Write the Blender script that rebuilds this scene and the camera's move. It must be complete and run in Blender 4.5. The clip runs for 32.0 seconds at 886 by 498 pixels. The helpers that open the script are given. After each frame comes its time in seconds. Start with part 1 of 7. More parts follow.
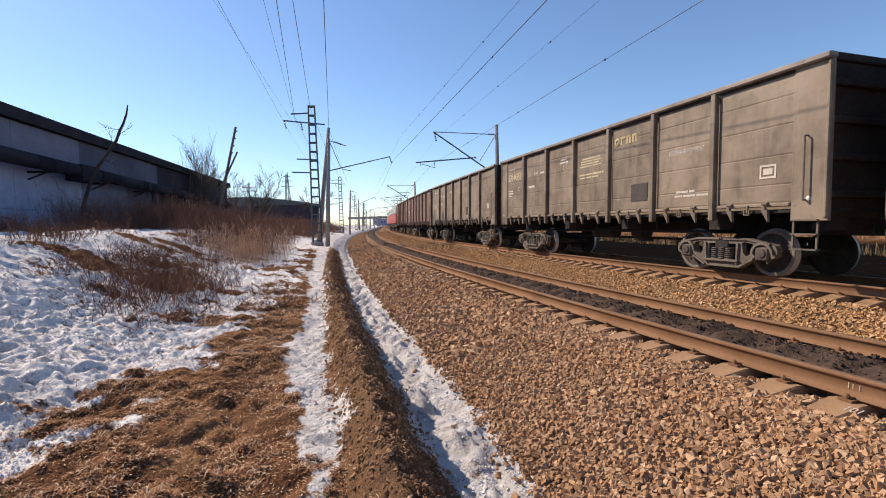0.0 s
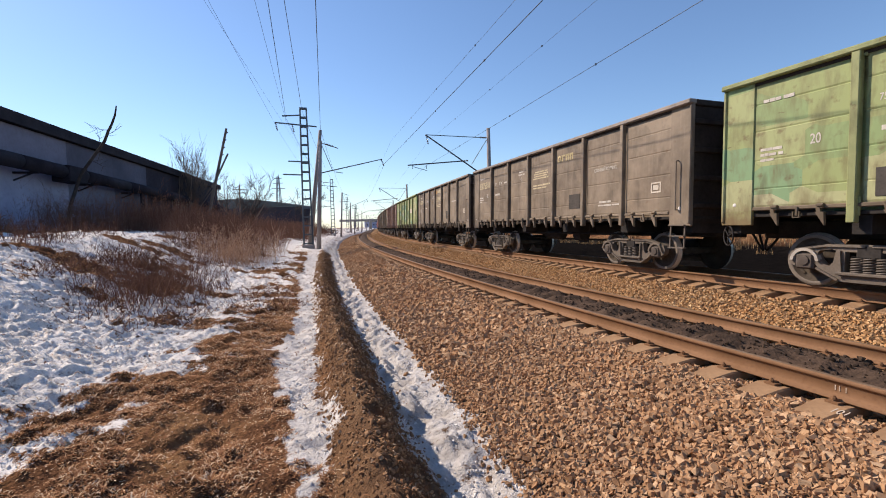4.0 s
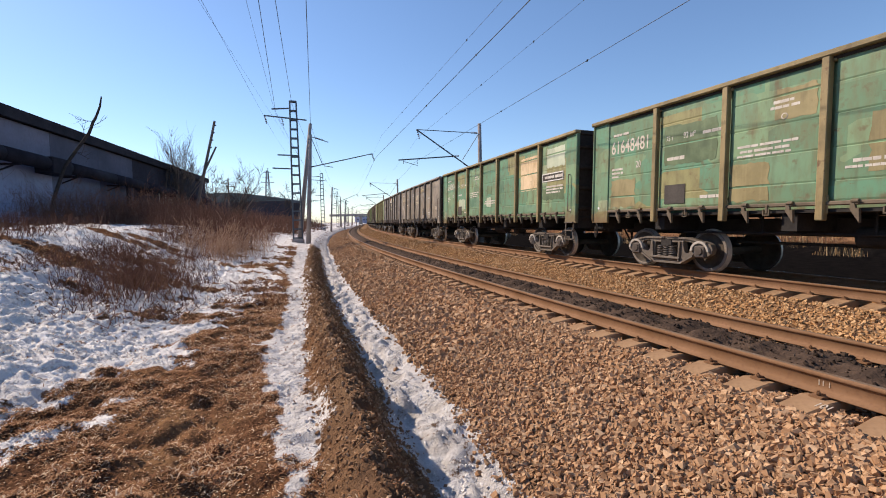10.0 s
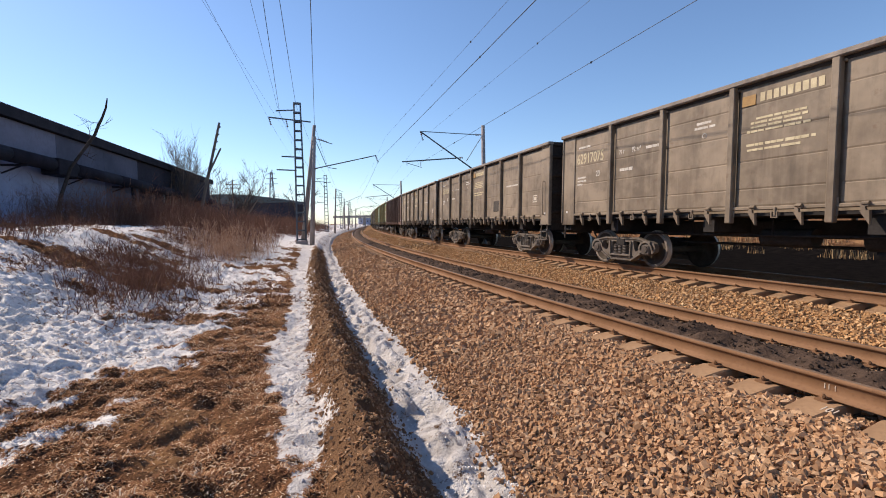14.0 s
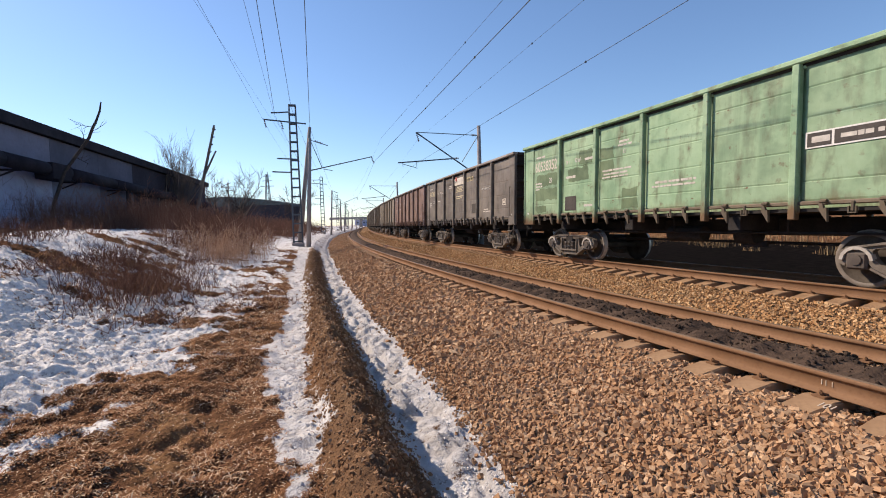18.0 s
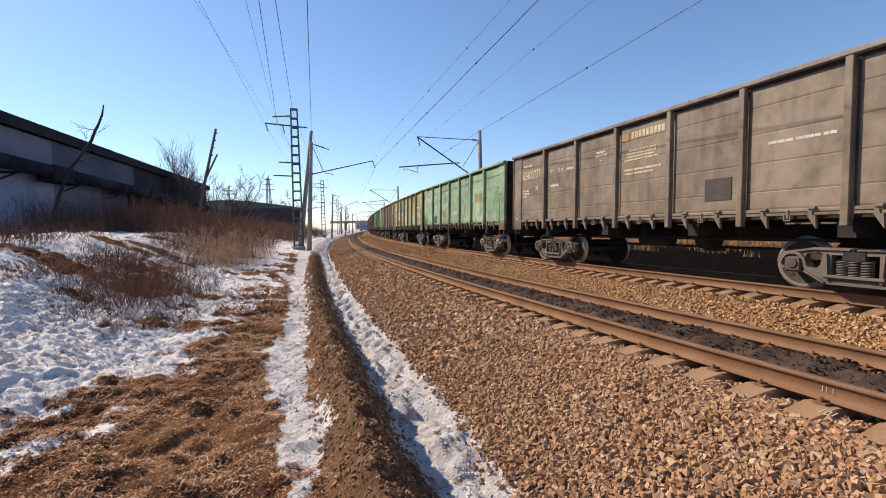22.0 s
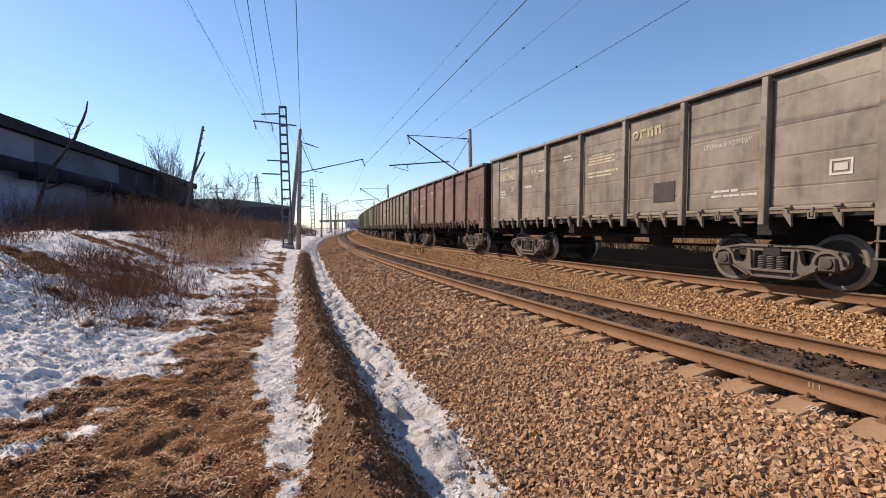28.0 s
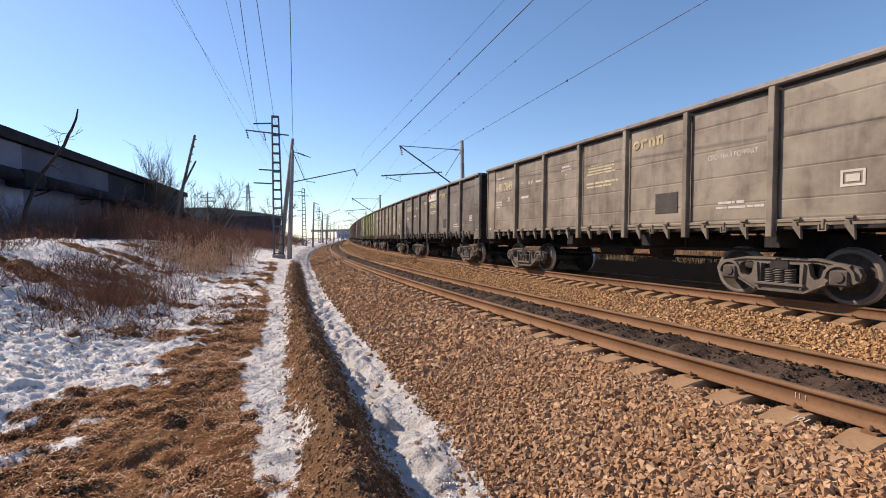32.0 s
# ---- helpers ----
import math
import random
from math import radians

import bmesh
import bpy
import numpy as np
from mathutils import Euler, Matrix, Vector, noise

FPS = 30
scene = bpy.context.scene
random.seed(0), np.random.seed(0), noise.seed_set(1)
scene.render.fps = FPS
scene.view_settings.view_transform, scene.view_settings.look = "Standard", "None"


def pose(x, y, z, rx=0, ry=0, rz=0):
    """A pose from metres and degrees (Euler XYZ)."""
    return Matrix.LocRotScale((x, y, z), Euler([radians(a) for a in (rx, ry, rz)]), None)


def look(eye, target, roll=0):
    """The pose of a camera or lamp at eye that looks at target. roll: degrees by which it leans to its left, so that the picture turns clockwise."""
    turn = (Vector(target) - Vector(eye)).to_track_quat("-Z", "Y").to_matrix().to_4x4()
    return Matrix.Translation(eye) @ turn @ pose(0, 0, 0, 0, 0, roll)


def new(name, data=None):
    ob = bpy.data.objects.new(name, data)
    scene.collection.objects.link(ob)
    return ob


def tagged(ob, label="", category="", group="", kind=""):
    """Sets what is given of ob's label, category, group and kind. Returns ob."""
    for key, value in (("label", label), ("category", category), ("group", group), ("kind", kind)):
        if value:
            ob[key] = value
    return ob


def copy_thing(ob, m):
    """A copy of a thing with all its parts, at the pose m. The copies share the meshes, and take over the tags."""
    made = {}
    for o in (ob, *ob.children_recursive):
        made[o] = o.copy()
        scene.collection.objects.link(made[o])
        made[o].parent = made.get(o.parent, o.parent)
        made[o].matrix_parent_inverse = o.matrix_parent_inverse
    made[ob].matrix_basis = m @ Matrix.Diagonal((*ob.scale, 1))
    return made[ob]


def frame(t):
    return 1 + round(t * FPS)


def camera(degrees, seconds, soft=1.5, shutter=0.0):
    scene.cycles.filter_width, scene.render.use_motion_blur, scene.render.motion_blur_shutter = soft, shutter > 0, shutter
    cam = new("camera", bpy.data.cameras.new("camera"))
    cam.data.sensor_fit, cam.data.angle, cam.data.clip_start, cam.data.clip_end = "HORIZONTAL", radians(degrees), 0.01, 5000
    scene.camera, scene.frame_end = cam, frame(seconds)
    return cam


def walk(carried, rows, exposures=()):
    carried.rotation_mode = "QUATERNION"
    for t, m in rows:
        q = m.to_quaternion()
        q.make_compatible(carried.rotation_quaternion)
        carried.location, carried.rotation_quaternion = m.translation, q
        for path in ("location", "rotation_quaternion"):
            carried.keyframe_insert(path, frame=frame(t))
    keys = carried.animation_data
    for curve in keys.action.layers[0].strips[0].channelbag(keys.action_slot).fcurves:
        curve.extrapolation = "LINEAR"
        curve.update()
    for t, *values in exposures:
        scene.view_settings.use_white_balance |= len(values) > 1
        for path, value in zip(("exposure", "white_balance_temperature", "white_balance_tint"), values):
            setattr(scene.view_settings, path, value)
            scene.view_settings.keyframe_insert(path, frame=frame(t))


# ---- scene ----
cam = camera(87.3, 32.0, soft=1.0)

# seconds, eye x y z, yaw, pitch, roll
PATH = [
    (0.0, -0.000, -0.000, 1.329, -0.00, -3.22, -1.73),
    (0.5, 0.014, 0.005, 1.331, -0.29, -3.14, -1.53),
    (1.0, 0.014, 0.003, 1.327, -0.55, -2.85, -1.43),
    (1.5, 0.012, -0.006, 1.333, -0.25, -2.66, -1.31),
    (2.0, 0.010, 0.005, 1.330, -0.84, -2.68, -1.29),
    (2.5, 0.012, 0.008, 1.328, -1.06, -2.65, -1.41),
    (3.0, 0.011, 0.009, 1.326, -1.05, -2.84, -1.60),
    (3.5, 0.008, 0.011, 1.326, -0.98, -2.89, -1.60),
    (5.5, 0.010, 0.014, 1.321, -1.24, -3.07, -1.29),
    (6.0, 0.011, 0.017, 1.327, -1.49, -3.52, -1.61),
    (6.5, 0.005, 0.007, 1.331, -1.26, -3.53, -1.48),
    (7.0, 0.013, 0.005, 1.329, -0.71, -3.98, -2.08),
    (7.5, 0.018, 0.023, 1.329, -1.73, -3.91, -1.95),
    (8.0, 0.011, 0.023, 1.323, -1.79, -3.57, -1.42),
    (8.5, 0.006, 0.030, 1.318, -2.30, -3.58, -0.99),
    (9.0, 0.006, 0.033, 1.320, -2.08, -3.68, -0.99),
    (9.5, 0.010, 0.031, 1.327, -2.16, -3.70, -1.06),
    (10.0, 0.006, 0.027, 1.321, -2.18, -3.49, -1.17),
    (10.5, 0.014, 0.020, 1.323, -2.09, -3.11, -1.28),
    (11.0, 0.009, 0.025, 1.320, -2.18, -3.33, -1.12),
    (11.5, 0.007, 0.028, 1.320, -2.08, -3.42, -1.03),
    (12.0, 0.008, 0.015, 1.328, -1.72, -3.60, -1.26),
    (12.5, 0.008, 0.020, 1.323, -1.94, -3.29, -1.16),
    (13.0, 0.010, 0.018, 1.326, -1.83, -3.17, -1.24),
    (13.5, 0.009, 0.013, 1.329, -1.68, -2.98, -1.31),
    (14.0, 0.007, 0.028, 1.319, -1.77, -3.27, -1.06),
    (14.5, 0.012, 0.027, 1.326, -1.67, -3.04, -1.29),
    (16.5, 0.004, 0.028, 1.323, -2.16, -3.47, -1.62),
    (17.0, 0.008, 0.035, 1.322, -2.15, -3.45, -1.82),
    (17.5, 0.012, 0.030, 1.325, -2.18, -3.12, -1.82),
    (18.0, 0.007, 0.035, 1.318, -2.16, -3.20, -1.63),
    (18.5, 0.010, 0.037, 1.319, -2.01, -3.29, -1.61),
    (19.0, 0.009, 0.031, 1.322, -2.39, -3.16, -1.74),
    (19.5, 0.007, 0.022, 1.319, -2.06, -2.82, -1.79),
    (20.0, 0.005, 0.023, 1.323, -1.98, -3.04, -1.75),
    (20.5, 0.001, 0.022, 1.324, -1.89, -2.86, -1.71),
    (21.0, -0.006, 0.018, 1.324, -1.91, -2.66, -1.72),
    (21.5, -0.008, 0.020, 1.320, -2.16, -2.54, -1.30),
    (22.0, -0.010, 0.017, 1.326, -2.14, -2.68, -1.33),
    (22.5, -0.016, 0.019, 1.320, -2.50, -2.59, -1.27),
    (23.0, -0.011, 0.026, 1.314, -2.80, -2.49, -1.57),
    (23.5, 0.003, 0.033, 1.315, -2.98, -2.62, -1.86),
    (24.0, 0.002, 0.037, 1.315, -3.06, -2.94, -2.01),
    (24.5, -0.004, 0.042, 1.315, -3.59, -2.90, -1.70),
    (25.0, -0.003, 0.041, 1.315, -3.36, -2.63, -1.95),
    (25.5, -0.001, 0.044, 1.319, -3.35, -2.55, -2.01),
    (27.5, -0.010, 0.043, 1.310, -3.31, -2.20, -0.93),
    (28.0, -0.011, 0.044, 1.314, -3.35, -2.85, -1.32),
    (28.5, -0.011, 0.041, 1.318, -3.69, -2.60, -1.47),
    (29.0, -0.014, 0.032, 1.318, -3.70, -2.02, -1.19),
    (29.5, -0.016, 0.037, 1.317, -3.56, -2.29, -1.00),
    (30.0, -0.017, 0.045, 1.317, -3.93, -2.78, -0.83),
    (30.5, -0.018, 0.039, 1.312, -4.21, -2.31, -0.81),
    (31.0, -0.013, 0.034, 1.312, -4.49, -1.82, -0.83),
    (31.5, -0.013, 0.022, 1.316, -4.45, -1.58, -1.14),
    (32.0, -0.009, 0.025, 1.313, -4.39, -1.58, -0.97),
]


def eye_pose(x, y, z, yaw, pitch, roll):
    return pose(x, y, z, 0, 0, yaw) @ pose(0, 0, 0, 90 + pitch) @ pose(0, 0, 0, 0, 0, roll)


walk(cam, [(r[0], eye_pose(*r[1:])) for r in PATH], [(0.0, 0.32, 6500, 13), (32.0, 0.32, 6500, 13)])

# ---- world, sun, exposure ----
SUN_AZ, SUN_EL = 61.0, 38.0          # degrees to the left of +y, and up
world = bpy.data.worlds.new("world")
scene.world = world
world.use_nodes = True
wt = world.node_tree
sky = wt.nodes.new("ShaderNodeTexSky")
sky.sky_type, sky.sun_disc = "NISHITA", False
sky.sun_elevation, sky.sun_rotation = radians(SUN_EL), radians(-SUN_AZ)
sky.air_density, sky.dust_density, sky.ozone_density = 1.0, 0.18, 5.0
wt.links.new(sky.outputs[0], wt.nodes["Background"].inputs[0])
wt.nodes["Background"].inputs[1].default_value = 0.128
sun = new("sun", bpy.data.lights.new("sun", "SUN"))
sun.data.energy, sun.data.angle, sun.data.color = 5.0, radians(0.7), (1.0, 0.84, 0.67)
sd = Vector((-math.sin(radians(SUN_AZ)) * math.cos(radians(SUN_EL)), math.cos(radians(SUN_AZ)) * math.cos(radians(SUN_EL)), math.sin(radians(SUN_EL))))
sun.matrix_world = look(sd * 60, (0, 0, 0))


# ---- materials ----
class Nodes:
    """A small writer for node materials."""

    def __init__(self, name, rough=0.8, metal=0.0):
        self.m = bpy.data.materials.new(name)
        self.m.use_nodes = True
        self.t = self.m.node_tree
        self.b = self.t.nodes["Principled BSDF"]
        self.b.inputs["Roughness"].default_value = rough
        self.b.inputs["Metallic"].default_value = metal
        self.b.inputs["Specular IOR Level"].default_value = 0.3 if rough < 0.72 else 0.08

    def n(self, kind, operation="", data_type="", blend_type="", distance="", attribute_name=""):
        node = self.t.nodes.new(kind)
        if operation:
            node.operation = operation
        if data_type:
            node.data_type = data_type
        if blend_type:
            node.blend_type = blend_type
        if distance:
            node.distance = distance
        if attribute_name:
            node.attribute_name = attribute_name
        return node

    def link(self, a, b):
        self.t.links.new(a, b)

    def coord(self, kind="Object", scale=(1, 1, 1)):
        c, m = self.n("ShaderNodeTexCoord"), self.n("ShaderNodeMapping")
        m.inputs["Scale"].default_value = scale
        self.link(c.outputs[kind], m.inputs[0])
        return m.outputs[0]

    def noise(self, scale, detail=4.0, vec=None, rough=0.55):
        t = self.n("ShaderNodeTexNoise")
        t.inputs["Scale"].default_value, t.inputs["Detail"].default_value, t.inputs["Roughness"].default_value = scale, detail, rough
        if vec is not None:
            self.link(vec, t.inputs["Vector"])
        return t.outputs[0]

    def ramp(self, fac, stops):
        r = self.n("ShaderNodeValToRGB")
        e = r.color_ramp.elements
        while len(e) < len(stops):
            e.new(0.5)
        for k, (p, c) in zip(e, stops):
            k.position, k.color = p, (*c, 1) if len(c) == 3 else c
        self.link(fac, r.inputs[0])
        return r.outputs[0]

    def mix(self, fac, a, b, mode="MIX"):
        x = self.n("ShaderNodeMix", data_type="RGBA", blend_type=mode)
        for v, i in ((fac, 0), (a, 6), (b, 7)):
            if isinstance(v, (int, float)):
                x.inputs[i].default_value = v
            elif isinstance(v, tuple):
                x.inputs[i].default_value = (*v, 1)
            else:
                self.link(v, x.inputs[i])
        return x.outputs[2]

    def math(self, op, a, b=0.0):
        x = self.n("ShaderNodeMath", operation=op)
        for v, i in ((a, 0), (b, 1)):
            if isinstance(v, (int, float)):
                x.inputs[i].default_value = v
            else:
                self.link(v, x.inputs[i])
        return x.outputs[0]

    def color(self, c):
        if isinstance(c, tuple):
            self.b.inputs["Base Color"].default_value = (*c, 1)
        else:
            self.link(c, self.b.inputs["Base Color"])
        return self

    def bump(self, height, strength=0.3, distance=0.01):
        b = self.n("ShaderNodeBump")
        b.inputs["Strength"].default_value, b.inputs["Distance"].default_value = strength, distance
        self.link(height, b.inputs["Height"])
        self.link(b.outputs[0], self.b.inputs["Normal"])
        return self

    def rough(self, v):
        self.link(v, self.b.inputs["Roughness"])
        return self


def band(lo, hi):
    return [(lo, (0, 0, 0)), (hi, (1, 1, 1))]


def mul(c, k):
    return tuple(v * k for v in c)


def paint(name, base, dusty, rust=0.5, worn=0.6, soot=0.5, stain=None, seams=0.0, hatch_rust=0.0):
    """Weathered wagon paint: tone patches, vertical streaks, dust and rust."""
    m = Nodes(name, worn)
    v = m.coord("Object")
    info = m.n("ShaderNodeObjectInfo")
    big = m.noise(0.7, 4, v)
    col = m.mix(m.ramp(big, band(0.38, 0.62)), mul(base, 0.9), mul(dusty, 1.08))
    tone = m.math("MULTIPLY_ADD", info.outputs["Random"], 0.34)
    tone.node.inputs[2].default_value = 0.83
    hsv = m.n("ShaderNodeHueSaturation")
    m.link(col, hsv.inputs["Color"])
    m.link(tone, hsv.inputs["Value"])
    streak = m.noise(1.0, 5, m.coord("Object", (9, 9, 0.5)))
    col = m.mix(m.math("MULTIPLY", m.ramp(streak, band(0.5, 0.75)), 0.45), hsv.outputs[0], mul(dusty, 1.25))
    dark = m.noise(1.3, 6, m.coord("Object", (3, 3, 0.9)))
    col = m.mix(m.math("MULTIPLY", m.ramp(dark, band(0.54, 0.72)), soot), col, stain or mul(base, 0.4))
    spots = m.noise(7.0, 6, v)
    col = m.mix(m.math("MULTIPLY", m.ramp(spots, band(0.62, 0.72)), rust), col, (0.12, 0.055, 0.03))
    blotch = m.noise(2.3, 7, v, 0.65)
    col = m.mix(m.math("MULTIPLY", m.ramp(blotch, band(0.5, 0.66)), 0.4), col, mul(dusty, 1.3))
    col = m.mix(m.math("MULTIPLY", m.ramp(blotch, [(0.36, (1, 1, 1)), (0.47, (0, 0, 0))]), 0.35), col, mul(base, 0.6))
    if seams:
        # rust that has run from the posts' welds, in uneven streaks
        xyz = m.n("ShaderNodeSeparateXYZ")
        m.link(v, xyz.inputs[0])
        near = m.math("ABSOLUTE", m.math("SINE", m.math("MULTIPLY", xyz.outputs[0], math.pi / 1.775)))
        run = m.math("MULTIPLY", m.ramp(near, band(0.72, 0.99)), m.ramp(m.noise(0.9, 5, m.coord("Object", (3, 3, 1.0))), band(0.34, 0.54)))
        run = m.math("MULTIPLY", run, m.math("LESS_THAN", m.math("ABSOLUTE", xyz.outputs[0]), 5.4))
        worn_patch = m.ramp(m.noise(1.15, 4, m.coord("Object", (1.5, 1.0, 0.8))), band(0.57, 0.62))
        col = m.mix(m.math("MULTIPLY", worn_patch, seams * 0.6), col, (0.135, 0.215, 0.115))
        col = m.mix(m.math("MULTIPLY", run, seams), col, (0.150, 0.082, 0.038))
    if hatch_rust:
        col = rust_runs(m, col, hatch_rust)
    m.color(col)
    m.bump(m.noise(2.2, 3, v), 0.35, 0.02)
    return m.m


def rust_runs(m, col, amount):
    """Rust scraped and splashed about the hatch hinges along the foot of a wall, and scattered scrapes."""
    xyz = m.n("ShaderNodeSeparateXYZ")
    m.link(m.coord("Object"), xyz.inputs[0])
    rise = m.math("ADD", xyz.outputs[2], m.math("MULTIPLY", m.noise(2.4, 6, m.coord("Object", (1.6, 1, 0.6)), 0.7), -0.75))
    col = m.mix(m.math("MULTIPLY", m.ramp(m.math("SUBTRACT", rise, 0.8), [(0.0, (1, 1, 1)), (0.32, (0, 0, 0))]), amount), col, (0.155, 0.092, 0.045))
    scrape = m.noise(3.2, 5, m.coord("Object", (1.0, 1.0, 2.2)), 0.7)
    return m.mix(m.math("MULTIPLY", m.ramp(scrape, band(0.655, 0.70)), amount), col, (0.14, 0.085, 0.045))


def patched(name, stops, rust=0.35):
    """Green paint, touched up in blocks of other greens."""
    m = Nodes(name, 0.6)
    v = m.coord("Object", (0.62, 1.0, 1.15))
    info = m.n("ShaderNodeObjectInfo")
    off = m.n("ShaderNodeVectorMath", operation="ADD")
    m.link(v, off.inputs[0])
    m.link(info.outputs["Random"], off.inputs[1])
    warp = m.n("ShaderNodeTexVoronoi", distance="CHEBYCHEV")
    warp.inputs["Scale"].default_value = 1.5
    warp.inputs["Randomness"].default_value = 0.55
    m.link(off.outputs[0], warp.inputs["Vector"])
    sep = m.n("ShaderNodeSeparateColor")
    m.link(warp.outputs["Color"], sep.inputs[0])
    r = m.ramp(sep.outputs[0], stops)
    r.node.color_ramp.interpolation = "CONSTANT"
    soft = m.noise(3.0, 6, m.coord("Object", (2, 2, 0.7)))
    col = m.mix(m.math("MULTIPLY", m.ramp(soft, band(0.45, 0.7)), 0.6), r, (0.155, 0.125, 0.058))
    run = m.noise(1.3, 6, m.coord("Object", (3, 3, 0.9)))
    col = m.mix(m.math("MULTIPLY", m.ramp(run, band(0.55, 0.72)), 0.5), col, (0.095, 0.065, 0.034))
    spots = m.noise(5.0, 7, m.coord("Object"))
    col = m.mix(m.math("MULTIPLY", m.ramp(spots, band(0.58, 0.70)), rust), col, (0.13, 0.07, 0.035))
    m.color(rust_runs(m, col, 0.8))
    m.bump(m.noise(2.2, 3, m.coord("Object")), 0.35, 0.02)
    return m.m


def plain(name, a, b, scale, rough=0.8, metal=0.0, bump=0.25, dist=0.01, fine=None):
    """Two tones mixed by noise at two scales, with a little relief."""
    m = Nodes(name, rough, metal)
    v = m.coord("Object")
    n1, n2 = m.noise(scale, 5, v), m.noise(fine or scale * 9, 4, v)
    c = m.mix(m.ramp(n1, band(0.35, 0.65)), a, b)
    c = m.mix(m.math("MULTIPLY", m.ramp(n2, band(0.45, 0.75)), 0.5), c, mul(a, 0.6))
    m.color(c)
    if bump:
        m.bump(n2, bump, dist)
    return m.m


TAUPE = paint("taupe_wagon_paint", (0.166, 0.128, 0.090), (0.238, 0.190, 0.137), 0.35)
BROWN = paint("red_brown_wagon_paint", (0.158, 0.092, 0.069), (0.212, 0.131, 0.099), 0.3)
SLATE = paint("dark_grey_wagon_paint", (0.172, 0.140, 0.104), (0.259, 0.216, 0.163), 0.3)
UMBER = paint("dark_umber_wagon_paint", (0.121, 0.100, 0.081), (0.182, 0.155, 0.127), 0.3)
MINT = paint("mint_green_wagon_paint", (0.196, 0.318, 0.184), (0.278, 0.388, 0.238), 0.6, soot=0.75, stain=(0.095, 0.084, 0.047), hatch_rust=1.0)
PATCH = patched("patched_green_wagon_paint", [(0.0, (0.13, 0.235, 0.135)), (0.3, (0.19, 0.30, 0.165)), (0.52, (0.12, 0.265, 0.16)), (0.7, (0.27, 0.26, 0.115)), (0.8, (0.16, 0.275, 0.16)), (0.92, (0.30, 0.36, 0.22))], 0.6)
GRIME = paint("grimy_olive_brown_paint", (0.190, 0.172, 0.078), (0.260, 0.232, 0.108), 0.6)
GREEN = patched("faded_green_wagon_paint", [(0.0, (0.294, 0.344, 0.144)), (0.3, (0.344, 0.381, 0.175)), (0.5, (0.244, 0.331, 0.144)), (0.66, (0.381, 0.394, 0.206)), (0.82, (0.206, 0.325, 0.169)), (0.92, (0.413, 0.419, 0.250))], 0.55)
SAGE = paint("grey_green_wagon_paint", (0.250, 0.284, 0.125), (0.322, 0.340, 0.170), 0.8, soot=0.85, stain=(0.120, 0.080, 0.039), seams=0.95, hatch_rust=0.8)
WELD = paint("rust_stained_post_paint", (0.210, 0.160, 0.075), (0.275, 0.210, 0.10), 0.8)
POSTGREEN = paint("grimy_green_post_paint", (0.195, 0.220, 0.095), (0.255, 0.275, 0.125), 0.7, soot=0.7, stain=(0.10, 0.085, 0.04))
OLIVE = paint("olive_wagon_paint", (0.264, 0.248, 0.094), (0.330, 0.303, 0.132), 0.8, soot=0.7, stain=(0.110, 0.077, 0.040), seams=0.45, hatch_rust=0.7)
TOUCH_TEAL = paint("teal_touch_up_paint", (0.100, 0.200, 0.120), (0.145, 0.240, 0.150), 0.3)
TOUCH_DARK = paint("dark_green_touch_up_paint", (0.10, 0.15, 0.075), (0.14, 0.19, 0.10), 0.3)
TOUCH_CYAN = paint("cyan_touch_up_paint", (0.27, 0.38, 0.30), (0.32, 0.42, 0.33), 0.35)
TOUCH_PALE = paint("pale_green_touch_up_paint", (0.36, 0.41, 0.29), (0.42, 0.45, 0.33), 0.35)
TOUCH_OCHRE = paint("faded_orange_cream_paint", (0.52, 0.36, 0.18), (0.60, 0.47, 0.30), 0.4)
TOUCH_BROWN = paint("brown_touch_up_paint", (0.235, 0.195, 0.09), (0.285, 0.24, 0.12), 0.4)
# rib colour darkened for the shade on and behind the ribs' trailing faces
RIBDARK = paint("shade_dark_rib_paint", (0.078, 0.050, 0.040), (0.112, 0.073, 0.058), 0.3)
CHORDGREY = paint("worn_chord_paint", (0.205, 0.170, 0.140), (0.270, 0.230, 0.195), 0.35)
HATCHIRON = paint("rusty_hatch_iron", (0.105, 0.080, 0.052), (0.155, 0.120, 0.082), 0.5)
UNDER = plain("sooty_steel", (0.028, 0.026, 0.025), (0.05, 0.045, 0.042), 3, 0.75)
CAST = plain("dusty_cast_steel", (0.124, 0.102, 0.080), (0.186, 0.155, 0.125), 4, 0.7)
# dusty disc steel, darkened for the side frame's shadow on it
WHEEL = plain("dusty_shaded_wheel_steel", (0.058, 0.047, 0.038), (0.092, 0.077, 0.062), 5, 0.75)
RIM = plain("brown_wheel_rim", (0.150, 0.125, 0.102), (0.215, 0.182, 0.150), 6, 0.7)
PALERIM = plain("pale_dusted_wheel_rim", (0.46, 0.42, 0.37), (0.34, 0.31, 0.27), 7, 0.7)
# near-black coat that carries shade: under the chords and on the end walls
SHADEBLACK = plain("shade_black_paint", (0.035, 0.028, 0.024), (0.06, 0.047, 0.04), 1.2, 0.85)
TREAD = plain("bright_wheel_tread", (0.58, 0.53, 0.46), (0.42, 0.38, 0.325), 8, 0.45, 0.35, 0.1)
# axle boxes are darker than the side frames
AXLEBOX = plain("dark_axle_box_steel", (0.075, 0.06, 0.05), (0.115, 0.094, 0.078), 5, 0.6)
SPRING = plain("spring_steel", (0.085, 0.071, 0.06), (0.13, 0.11, 0.094), 6, 0.5)
WHITE = plain("white_stencil_paint", (0.66, 0.62, 0.55), (0.48, 0.44, 0.385), 6, 0.8, 0, 0)
